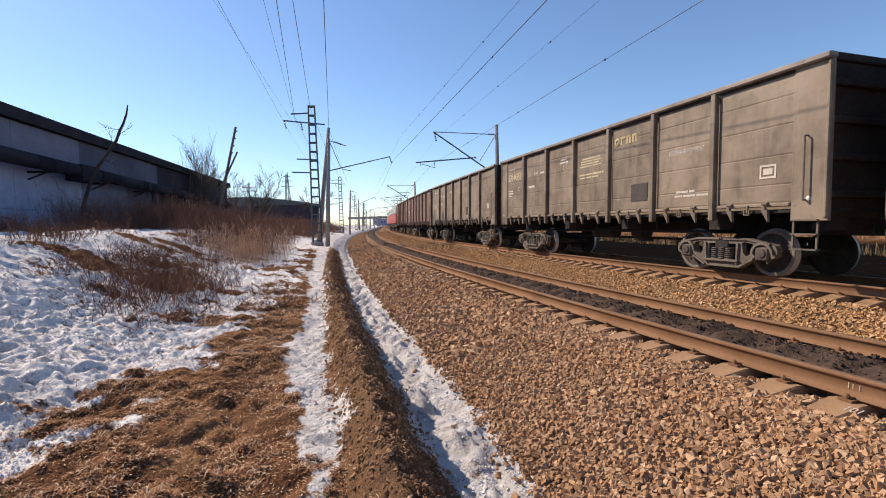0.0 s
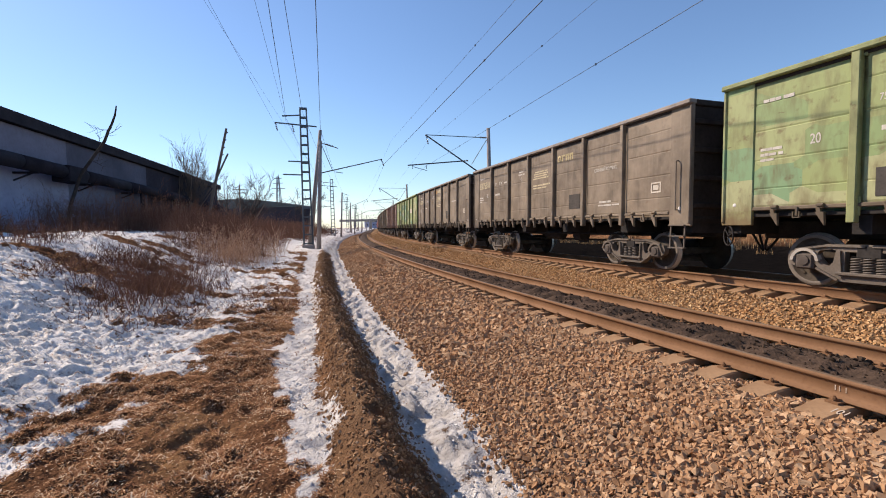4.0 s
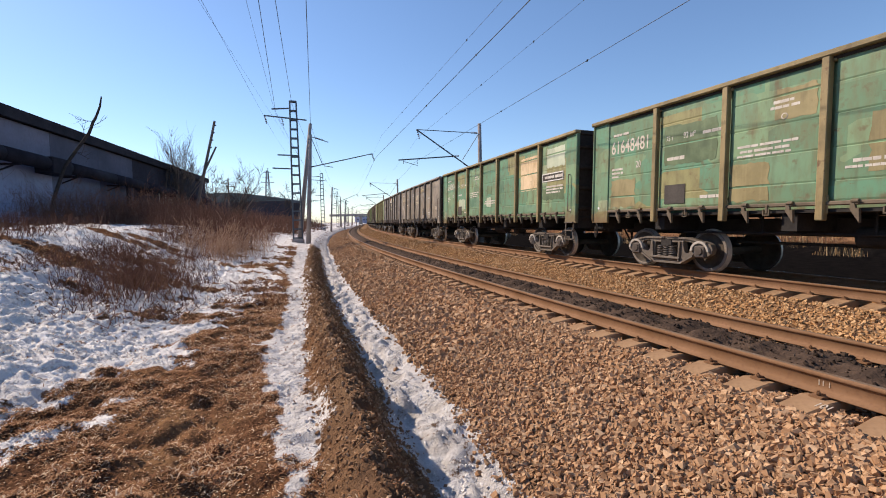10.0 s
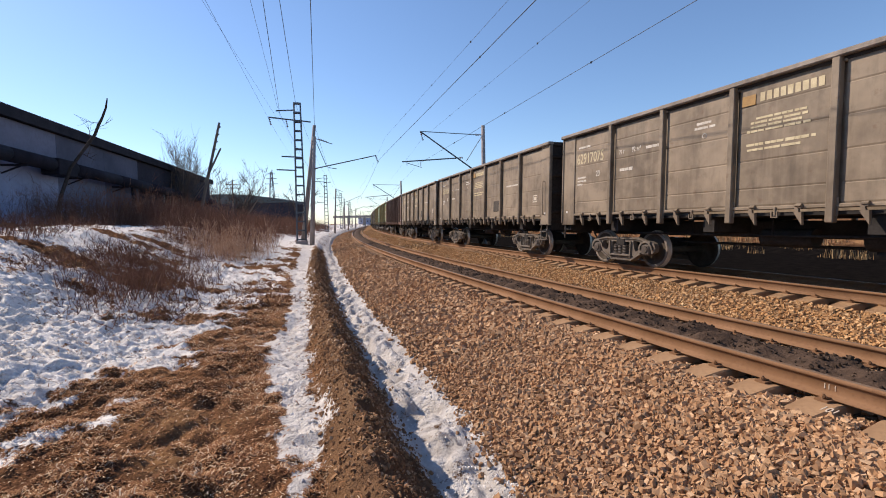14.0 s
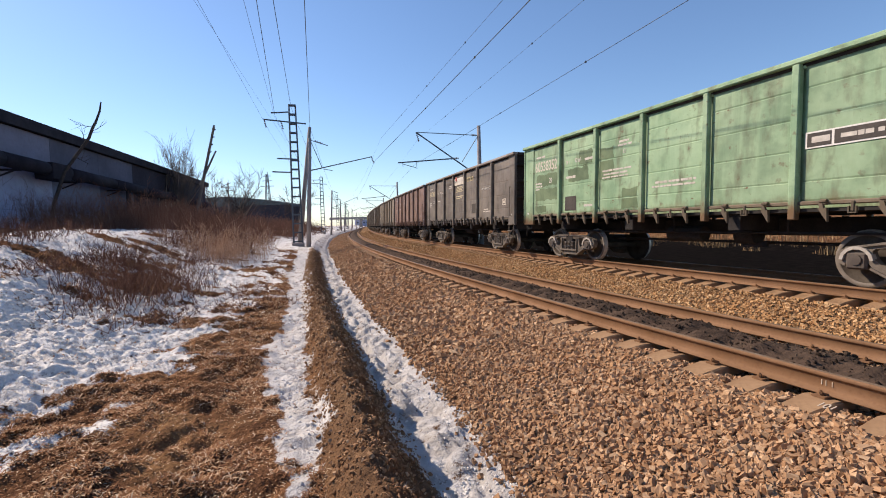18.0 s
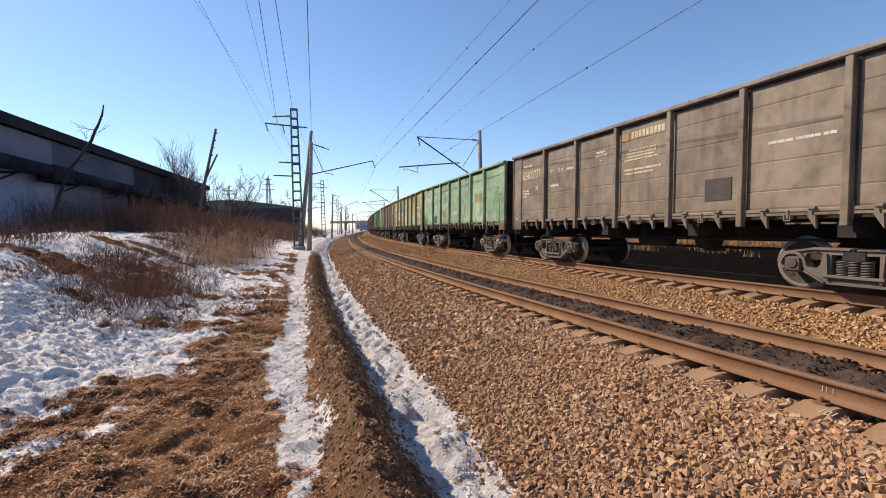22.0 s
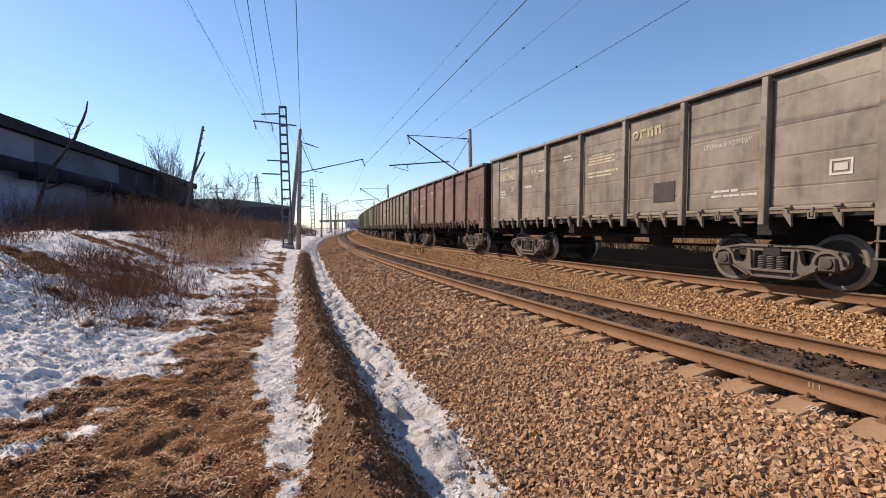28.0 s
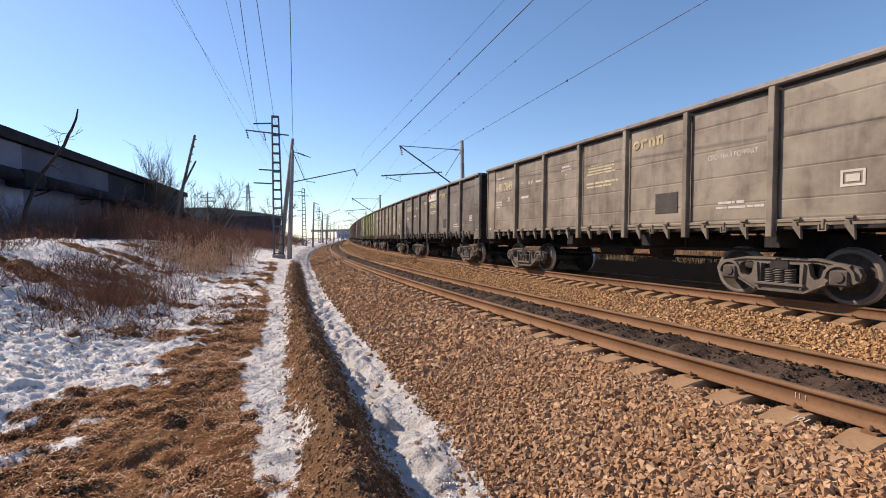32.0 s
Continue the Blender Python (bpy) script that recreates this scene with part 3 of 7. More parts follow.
def mesh_of(name, co, faces):
    """A mesh from arrays of places and of equal-sized faces."""
    me = bpy.data.meshes.new(name)
    n, k = faces.shape
    me.vertices.add(len(co))
    me.vertices.foreach_set("co", np.ascontiguousarray(co, np.float32).ravel())
    me.loops.add(n * k)
    me.loops.foreach_set("vertex_index", np.ascontiguousarray(faces, np.int32).ravel())
    me.polygons.add(n)
    me.polygons.foreach_set("loop_start", np.arange(0, n * k, k, dtype=np.int32))
    me.update(calc_edges=True)
    return me


def steps(*legs):
    """Stations from legs of (start, end, step)."""
    return np.unique(np.concatenate([np.arange(a, b, c) for a, b, c in legs]).round(4))


ground, gs, go = sheet("ground", steps((-600, -40, 40), (-40, -6, 2), (-6, 1.5, 0.08), (1.5, 15, 0.034), (15, 30, 0.12), (30, 70, 0.5), (70, 200, 3), (200, 1501, 50)),
                       steps((-300, -20, 20), (-20, -14, 0.5), (-14, -4, 1), (-4, 5.8, 0.15), (5.8, 8.1, 0.08), (8.1, 14.6, 0.034), (14.6, 24, 0.13), (24, 60, 2), (60, 900, 60)), terrain, GROUND)
# shade under and beyond the train, painted as a near-black band
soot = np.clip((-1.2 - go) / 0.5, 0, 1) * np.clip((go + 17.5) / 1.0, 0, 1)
# shade painted into the hollows between the sleepers' ends of the far track
o_track = TRACK.find(*line(gs, go)[:2])[1]
soot = np.maximum(soot, 0.9 * np.clip((0.27 - np.abs(o_track - 1.05)) / 0.08, 0, 1))
trod = np.clip((10.6 - go + drift(gs)) / 0.2, 0, 1) * np.where(go - drift(gs) < 9.15, 1.0, 0.6)
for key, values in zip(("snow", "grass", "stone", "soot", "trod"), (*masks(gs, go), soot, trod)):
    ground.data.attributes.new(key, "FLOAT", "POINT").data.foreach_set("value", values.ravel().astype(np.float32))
tagged(ground, "uneven winter ground with old snow, dry grass and a trodden icy path", "ground", kind="structure")


def part(name, data, material, parent, label="", m=None):
    """One mesh object under a thing or part; data is a bmesh or a mesh."""
    if isinstance(data, bmesh.types.BMesh):
        me = bpy.data.meshes.new(name)
        data.to_mesh(me)
        data.free()
        data = me
    if material and not data.materials:
        data.materials.append(material)
    ob = new(name, data)
    ob.parent = parent
    if m is not None:
        ob.matrix_basis = m
    if label:
        ob["label"] = label
    return ob


def box(bm, size, m=None, bevel=0.0, at=None):
    """A box of that size, bevelled, at the pose m or the place at."""
    m = m if m is not None else Matrix.Translation(at or (0, 0, 0))
    r = bmesh.ops.create_cube(bm, size=1.0, matrix=m @ Matrix.Diagonal((*size, 1)))
    if bevel:
        edges = {e for v in r["verts"] for e in v.link_edges}
        bmesh.ops.bevel(bm, geom=list(edges), offset=bevel, segments=1, affect="EDGES", profile=0.5)
    return bm


def bar(bm, a, b, w, d=None, bevel=0.0):
    """A bar of section w x d from a to b."""
    a, b = Vector(a), Vector(b)
    v = b - a
    m = Matrix.Translation((a + b) / 2) @ v.to_track_quat("Z", "Y").to_matrix().to_4x4()
    return box(bm, (w, d or w, v.length), m, bevel)


def rod(bm, a, b, r1, r2=None, n=8):
    """A round bar from a to b, tapering from r1 to r2."""
    a, b = Vector(a), Vector(b)
    v = b - a
    m = Matrix.Translation((a + b) / 2) @ v.to_track_quat("Z", "Y").to_matrix().to_4x4()
    bmesh.ops.create_cone(bm, cap_ends=True, segments=n, radius1=r1, radius2=r1 if r2 is None else r2, depth=v.length, matrix=m)
    return bm


def lathe(bm, profile, n=24, turn=None, slot=None):
    """A profile of (radius, height) spun about z, posed by turn; slot(i) gives the face's material."""
    turn = turn or Matrix()
    rings = [[bm.verts.new(turn @ Vector((r * math.cos(2 * math.pi * k / n), r * math.sin(2 * math.pi * k / n), h))) for k in range(n)] for r, h in profile]
    for i, (a, b) in enumerate(zip(rings, rings[1:])):
        for k in range(n):
            f = bm.faces.new((a[k], a[(k + 1) % n], b[(k + 1) % n], b[k]))
            f.smooth = True
            if slot:
                f.material_index = slot(i)
    return bm


def tubes(name, lines, material, sides=3):
    """One mesh of thin tapered tubes; each line is a list of (place, radius)."""
    co, fa, base = [], [], 0
    ang = np.arange(sides) * 2 * math.pi / sides
    for pts in lines:
        for k, (p, r) in enumerate(pts):
            q = pts[min(k + 1, len(pts) - 1)][0] - pts[max(k - 1, 0)][0]
            q = q / (np.linalg.norm(q) + 1e-9)
            u = np.cross(q, (0.31, 0.87, 0.38))
            u /= np.linalg.norm(u) + 1e-9
            w = np.cross(q, u)
            co.append(p + r * (np.cos(ang)[:, None] * u + np.sin(ang)[:, None] * w))
        for k in range(len(pts) - 1):
            for j in range(sides):
                fa.append((base + k * sides + j, base + k * sides + (j + 1) % sides, base + (k + 1) * sides + (j + 1) % sides, base + (k + 1) * sides + j))
        base += len(pts) * sides
    me = mesh_of(name, np.concatenate(co), np.array(fa))
    me.materials.append(material)
    return me


def sweep(s, section, o0, z0, cant):
    """A rail-like mesh: a closed section of (o, z) drawn along the stations s."""
    sec = np.array(section)
    ss, k = np.meshgrid(s, np.arange(len(sec)), indexing="ij")
    x, y, _ = TRACK.at(ss, o0 + sec[k, 0])
    co = np.stack([x, y, z0 + sec[k, 1] + cant * sec[k, 0]], -1).reshape(-1, 3)
    n, c = ss.shape
    i = np.arange(n * c).reshape(n, c)
    f = np.stack([i[:-1], np.roll(i[:-1], -1, 1), np.roll(i[1:], -1, 1), i[1:]], -1).reshape(-1, 4)
    return mesh_of("rail", co, f)


# ---- the two tracks ----
RAIL = [(-0.075, -0.18), (-0.075, -0.168), (-0.02, -0.148), (-0.011, -0.13), (-0.01, -0.05), (-0.03, -0.038), (-0.036, -0.03), (-0.036, -0.006), (-0.026, 0.0),
        (0.026, 0.0), (0.036, -0.006), (0.036, -0.03), (0.03, -0.038), (0.01, -0.05), (0.011, -0.13), (0.02, -0.148), (0.075, -0.168), (0.075, -0.18)]


def sleeper_mesh():
    """A prestressed concrete sleeper, lower in the middle and with sloping flanks."""
    bm = bmesh.new()
    rows = []
    for y, w, top in ((-1.28, 0.12, -0.068), (-1.265, 0.135, -0.052), (-0.95, 0.145, 0.0), (-0.55, 0.125, -0.02), (0.0, 0.11, -0.05), (0.55, 0.125, -0.02), (0.95, 0.145, 0.0), (1.265, 0.135, -0.052), (1.28, 0.12, -0.068)):
        rows.append([bm.verts.new(p) for p in ((-w - 0.02, y, -0.2), (-w + 0.01, y, top - 0.015), (-w + 0.025, y, top), (w - 0.025, y, top), (w - 0.01, y, top - 0.015), (w + 0.02, y, -0.2))])
    for a, b in zip(rows, rows[1:]):
        for k in range(5):
            bm.faces.new((a[k], a[k + 1], b[k + 1], b[k]))
    bm.faces.new(rows[0][::-1])
    bm.faces.new(rows[-1])
    bmesh.ops.recalc_face_normals(bm, faces=bm.faces)
    me = bpy.data.meshes.new("sleeper")
    bm.to_mesh(me)
    bm.free()
    me.materials.append(CONCRETE)
    return me


def clip_mesh():
    """A rail clip with its bolt and nut."""
    bm = bmesh.new()
    box(bm, (0.10, 0.09, 0.016), at=(0, 0, 0.01))
    box(bm, (0.05, 0.08, 0.016), pose(0, -0.03, 0.026, 12))
    rod(bm, (0, 0.01, 0.015), (0, 0.01, 0.062), 0.011, n=6)
    rod(bm, (0, 0.01, 0.03), (0, 0.01, 0.048), 0.019, n=6)
    me = bpy.data.meshes.new("rail_clip")
    bm.to_mesh(me)
    bm.free()
    me.materials.append(RUST)
    return me


SLEEPER, CLIP = sleeper_mesh(), clip_mesh()
PITCH = 0.50


def build_track(o0, z0, label, start):
    track = tagged(new("railway_track"), label, "railway track", "tracks", "structure")
    track.empty_display_size = 0.3
    stations = steps((-60, 100, 0.75), (100, 700, 4))
    for side in (1, -1):
        o, z = o0 + side * 0.797, z0 + side * 0.797 * CANT
        me = sweep(stations, RAIL, o, z, CANT)
        me.materials.append(RUST)
        me.materials.append(RUNNING)
        k = np.arange(len(me.polygons)) % len(RAIL)
        me.polygons.foreach_set("material_index", np.where((k >= 8) & (k <= 8), 1, 0).astype(np.int32))
        me.polygons.foreach_set("use_smooth", np.ones(len(k), bool))
        part("rail", me, None, track)
    tilt = math.degrees(math.atan(CANT))
    n_parts, behind = 175, 16
    for k in range(n_parts):
        s = start + (k - behind) * PITCH
        r = rng.normal(0, 1, 3)
        m = spot(s, o0, z0 - 0.192 + r[0] * 0.004, r[1] * 0.5, tilt, TRACK)
        part("sleeper", SLEEPER, None, track, m=m)
        if k < 60:
            for y in (1, -1):
                for d in (0.115, -0.115):
                    part("rail_clip", CLIP, None, track, m=m @ pose(0, y * 0.797 + d, 0.0, 0, 0, 0 if d > 0 else 180))
    # sleepers further on, joined
    base = np.array([v.co for v in SLEEPER.vertices])
    faces = [tuple(p.vertices) for p in SLEEPER.polygons]
    bm_co, bm_f = [], []
    for k in range(n_parts, n_parts + 330):
        m = np.array(spot(start + (k - behind) * PITCH, o0, z0 - 0.192, 0, tilt, TRACK))
        bm_f += [tuple(i + len(bm_co) * len(base) for i in f) for f in faces]
        bm_co.append(base @ m[:3, :3].T + m[:3, 3])
    me = bpy.data.meshes.new("distant_sleepers")
    me.from_pydata(np.concatenate(bm_co).tolist(), [], bm_f)
    me.materials.append(CONCRETE)
    tagged(part("distant_sleepers", me, None, track), kind="stuff")
    return track


NEAR_FIRST, FAR_FIRST = 0.387, 0.161
near_track = build_track(NEAR_O, NEAR_Z, "empty near track with rusty rails on concrete sleepers", NEAR_FIRST)
far_track = build_track(0.0, RAIL_Z, "far track with worn rails on concrete sleepers under the train", FAR_FIRST)


# ---- loose stones ----
def stone_shapes(count, seed, flat=0.75):
    """Unit stones: jagged twenty-faced lumps."""
    g = (1 + 5 ** 0.5) / 2
    v = np.array([(-1, g, 0), (1, g, 0), (-1, -g, 0), (1, -g, 0), (0, -1, g), (0, 1, g), (0, -1, -g), (0, 1, -g), (g, 0, -1), (g, 0, 1), (-g, 0, -1), (-g, 0, 1)]) / 1.9
    f = np.array([(0, 11, 5), (0, 5, 1), (0, 1, 7), (0, 7, 10), (0, 10, 11), (1, 5, 9), (5, 11, 4), (11, 10, 2), (10, 7, 6), (7, 1, 8), (3, 9, 4), (3, 4, 2), (3, 2, 6), (3, 6, 8), (3, 8, 9), (4, 9, 5), (2, 4, 11), (6, 2, 10), (8, 6, 7), (9, 8, 1)])
    r = np.random.default_rng(seed)
    return [v * (1 + r.uniform(-0.5, 0.35, (12, 1))) * r.uniform([0.8, 0.6, 0.5], [1.25, 0.95, flat]) for _ in range(count)], f


SHAPES, SHAPE_F = stone_shapes(10, 3)


def crushed_shapes(count, seed):
    """Unit crushed stones: uneven blocks with broken-off corners."""
    v = np.array([(x, y, z) for x in (-0.62, 0.62) for y in (-0.62, 0.62) for z in (-0.62, 0.62)])
    f = np.array([(0, 1, 3), (0, 3, 2), (4, 6, 7), (4, 7, 5), (0, 4, 5), (0, 5, 1), (2, 3, 7), (2, 7, 6), (0, 2, 6), (0, 6, 4), (1, 5, 7), (1, 7, 3)])
    r = np.random.default_rng(seed)
    return [(v + r.uniform(-0.34, 0.34, (8, 3))) * r.uniform([0.85, 0.7, 0.5], [1.25, 1.0, 0.8]) for _ in range(count)], f


CRUSHED, CRUSHED_F = crushed_shapes(16, 4)


def turns(n, r):
    q = r.normal(size=(n, 4))
    q /= np.linalg.norm(q, axis=1, keepdims=True)
    w, x, y, z = q.T
    return np.stack([1 - 2 * (y * y + z * z), 2 * (x * y - z * w), 2 * (x * z + y * w), 2 * (x * y + z * w), 1 - 2 * (x * x + z * z), 2 * (y * z - x * w),
                     2 * (x * z - y * w), 2 * (y * z + x * w), 1 - 2 * (x * x + y * y)], -1).reshape(n, 3, 3)


def scatter(name, s, o, z, size, material, label, category, seed, shapes=SHAPES, faces=SHAPE_F, curve=TRACK):
    """One mesh of loose stones lying at the given places."""
    r = np.random.default_rng(seed)
    n = len(s)
    x, y, _ = curve.at(s, o)
    pick = r.integers(0, len(shapes), n)
    v = np.array(shapes)[pick] * size[:, None, None]
    v = np.einsum("nij,nkj->nki", turns(n, r), v)
    v += np.stack([x, y, z], -1)[:, None]
    f = faces[None] + (np.arange(n) * len(shapes[0]))[:, None, None]
    me = mesh_of(name, v.reshape(-1, 3), f.reshape(-1, 3))
    me.polygons.foreach_set("use_smooth", np.zeros(len(me.polygons), bool))
    me.materials.append(material)
    return tagged(new(name, me), label, category, kind="stuff")


def strewn(n, s0, s1, o0, o1, seed, pull=1.0):
    """n places over a stretch of the line, denser at the near end for pull above 1."""
    r = np.random.default_rng(seed)
    return s0 + (s1 - s0) * r.random(n) ** pull, o0 + (o1 - o0) * r.random(n), r


def single_stones(s, o, r):
    """The nearest stones of the shoulder, each a piece of its own."""
    shapes = []
    for v in CRUSHED:
        me = mesh_of("ballast_stone", v, CRUSHED_F)
        me.polygons.foreach_set("use_smooth", np.zeros(len(CRUSHED_F), bool))
        me.materials.append(LOOSE)
        shapes.append(me)
    x, y, _ = TRACK.at(s, o)
    size = r.uniform(0.016, 0.031, len(s))
    z = ground_z(x, y) + size * r.uniform(0.1, 0.7, len(s))
    for i, q in enumerate(turns(len(s), r)):
        m = Matrix(q.tolist()).to_4x4() @ Matrix.Diagonal((size[i], size[i], size[i], 1))
        part("ballast_stone", shapes[i % len(shapes)], None, near_track, m=Matrix.Translation((x[i], y[i], z[i])) @ m)


def lay_ballast():
    for k, (n, s0, s1, o0, o1, lo, hi, mat, lab) in enumerate((
            (36000, 0.8, 6, 5.6, 8.7, 0.015, 0.036, BALLAST, "coarse brown and grey ballast stones on the track's shoulder"),
            (26000, -6, 0.8, 5.6, 8.7, 0.02, 0.04, BALLAST, "coarse brown and grey ballast stones on the track's shoulder"),
            (8000, -6, 1.0, 1.2, 3.6, 0.02, 0.042, GOLDEN, "rust-stained ballast stones between the tracks"),
            (4000, -6, 0.5, 3.55, 6.0, 0.02, 0.04, BALLAST, "ballast stones in the near track"),
            (17000, 6, 13, 5.6, 8.7, 0.026, 0.060, BALLAST, "coarse brown and grey ballast stones on the track's shoulder"),
            (20000, 13, 42, 5.65, 8.3, 0.036, 0.068, BALLAST, "coarse ballast stones along the track's shoulder"),
            (14000, 42, 110, 5.65, 8.1, 0.06, 0.11, BALLAST, "coarse ballast stones along the track's shoulder"),
            (27000, 1.0, 24, 1.2, 3.6, 0.016, 0.033, GOLDEN, "rust-stained ballast stones between the tracks"),
            (9000, 24, 110, 1.2, 3.6, 0.04, 0.07, GOLDEN, "rust-stained ballast stones between the tracks"),
            (7000, 0.5, 22, -1.6, 1.3, 0.022, 0.04, GOLDEN, "rusty ballast stones in the far track"),
            (9000, 0.5, 22, 3.55, 6.0, 0.02, 0.036, BALLAST, "ballast stones in the near track"),
            (13000, 0.3, 16, 5.36, 5.95, 0.015, 0.032, BALLAST, "ballast stones between the ends of the near sleepers"))):
        s, o, r = strewn(n, s0, s1, o0, o1, 40 + k, 1.25)
        x, y, _ = TRACK.at(s, o)
        s_v, o_v = VERGE.find(x, y)
        e = o_v - drift(s_v)
        ok = (e < np.interp(s_v, [1.5, 4.5], [8.42, 8.16]) + r.normal(0, 0.09, n)) if o0 > 5 else np.ones(n, bool)
        for o_axis, first in ((NEAR_O, NEAR_FIRST), (0.0, FAR_FIRST)):
            ok &= ~((np.abs(o - o_axis) < (1.27 if o_axis else 1.2)) & (np.abs((s - first + PITCH / 2) % PITCH - PITCH / 2) < 0.155))
            for side in (0.797, -0.797):
                ok &= np.abs(o - o_axis - side) > 0.085
        ok &= np.abs(np.abs(o) - 1.06) > 0.23
        ok &= (np.abs(np.abs(o - NEAR_O) - 0.95) > 0.09) | (r.random(n) < 0.75)
        s, o, e = s[ok], o[ok], e[ok]
        if k == 0:
            near = (s > 1.9) & (s < 2.8) & (o > 6.0) & (o < 7.4)
            near &= np.cumsum(near) <= 300
            single_stones(s[near], o[near], r)
            s, o, e = s[~near], o[~near], e[~near]
        size = r.uniform(lo, hi, len(s)) * r.uniform(0.8, 1.25, len(s)) * np.interp(e, [6.6, 8.2], [1.0, 0.88])
        x, y, _ = TRACK.at(s, o)
        scatter("ballast_stones", s, o, ground_z(x, y) + size * r.uniform(-0.1, 0.8, len(s)), size, mat, lab, "ballast", 60 + k, CRUSHED, CRUSHED_F)
    # clods and pebbles on the ridge beside the path
    s, o, r = strewn(70000, -2, 30, 8.2, 9.9, 51, 1.5)
    e = o - drift(s)
    ok = (e > 8.90 + r.normal(0, 0.06, len(e))) & (e < 9.68 + r.normal(0, 0.07, len(e)))
    s, o = s[ok], o[ok]
    size = 0.005 + 0.025 * r.random(len(s)) ** 2.6 * np.interp(s, [2, 9], [0.8, 1.3])
    scatter("dirt_clods", s, o, terrain(s, o) + size * 0.3, size, CLOD, "brown dirt clods and pebbles on the ridge beside the path", "soil", 71, curve=VERGE)


lay_ballast()


def lay_crumbs():
    """Loose crumbs of frozen snow on the field, the path and the ditch."""
    for k, (n, s0, s1, o0, o1, hi) in enumerate(((80000, 1.5, 9, 8.2, 17, 0.021), (45000, 9, 24, 8.2, 17, 0.034))):
        s, o, r = strewn(n, s0, s1, o0, o1, 120 + k, 1.2)
        x, y, _ = line(s, o)
        snow = masks(s, o)[0]
        ok = (snow > 0.5) & (r.random(n) < np.clip((grain(x, y, 0.35, 63) - 0.3) * 2.2, 0.05, 1) * np.where(o < 10.6, 0.4, 1.0))
        s, o = s[ok], o[ok]
        size = 0.004 + hi * r.random(len(s)) ** 2.5
        scatter("snow_crumbs", s, o, terrain(s, o) + size * 0.15, size, CRUMB, "loose crumbs of frozen old snow", "snow", 130 + k, curve=VERGE)


lay_crumbs()


def lay_coal():
    """Spilt coal heaped between the near rails, with a hollow at each sleeper."""
    def top(s, o):
        d = o - NEAR_O
        x, y, _ = TRACK.at(s, o)
        crest = np.clip(1 - ((d - 0.12) / 0.62) ** 2, 0, 1)
        wave = 0.5 + 0.5 * np.cos((s - NEAR_FIRST) / PITCH * 2 * math.pi + (grain(x, y, 1.5, 33) - 0.5) * 3)
        h = -0.17 + crest * (0.14 + 0.07 * wave) + (grain(x, y, 0.25, 31) - 0.5) * 0.08 * crest + (grain(x, y, 0.09, 32) - 0.5) * 0.045 * crest
        return NEAR_Z + CANT * d + h - 0.045
    heap, _, _ = sheet("spilt_coal", steps((-3, 14, 0.05), (14, 40, 0.12), (40, 110, 0.5), (110, 300, 3)), NEAR_O + np.arange(-0.68, 0.69, 0.045), top, COAL, TRACK)
    tagged(heap, "black coal dust and lumps spilt between the near rails", "coal", kind="stuff")
    s, o, r = strewn(5200, 1, 34, NEAR_O - 0.6, NEAR_O + 0.66, 52, 1.4)
    size = 0.008 + 0.022 * r.random(len(s)) ** 2
    scatter("coal_lumps", s, o, top(s, o) + size * 0.3, size, COALBIT, "small black coal lumps on the spilt coal", "coal", 72)


lay_coal()

# ---- the freight train: local x ahead, y to the left, z from the rail heads ----
PITCH_W, HALF, SIDE, TOP = 13.92, 6.62, 1.365, 3.77
RIBS = (4.386, 2.635, 0.887, -0.887, -2.635, -4.386)
PIVOT, AXLE, WHEEL_R = 4.325, 0.925, 0.455


SEEN_T = [0, 1, 2, 3, 6, 7, 8, 9, 10, 11, 12, 13, 14, 17, 18, 19, 20, 21, 22, 23, 24, 25, 28, 29, 30, 31, 32]
SEEN_D = [-0.35, -0.23, -0.47, -0.32, -0.12, 0.0, -0.30, -0.14, 0.0, -0.37, -0.18, -0.55, -0.4, -0.5, 0.03, -0.32, -0.18, -0.09, -0.38, -0.22, -0.52, -0.34, -0.34, -0.2, -0.47, -0.27, -0.52]


def train_s(t):
    """Station of the middle of the wagon counted as 0: a slowly changing speed, with offsets that fit the camera's
    view.
    """
    return -2.950e-4 * t ** 3 + 2.746e-3 * t ** 2 + 14.5072 * t + 11.9715 + float(np.interp(t, SEEN_T, SEEN_D))


GROOVE, FOOT = 0.108, 1.36
CREASES = (1.72, 2.24, 2.77, 3.26)


def lift(z):
    """Heights of the marks on the wall."""
    return 1.2 + (z - 1.2) * 0.945


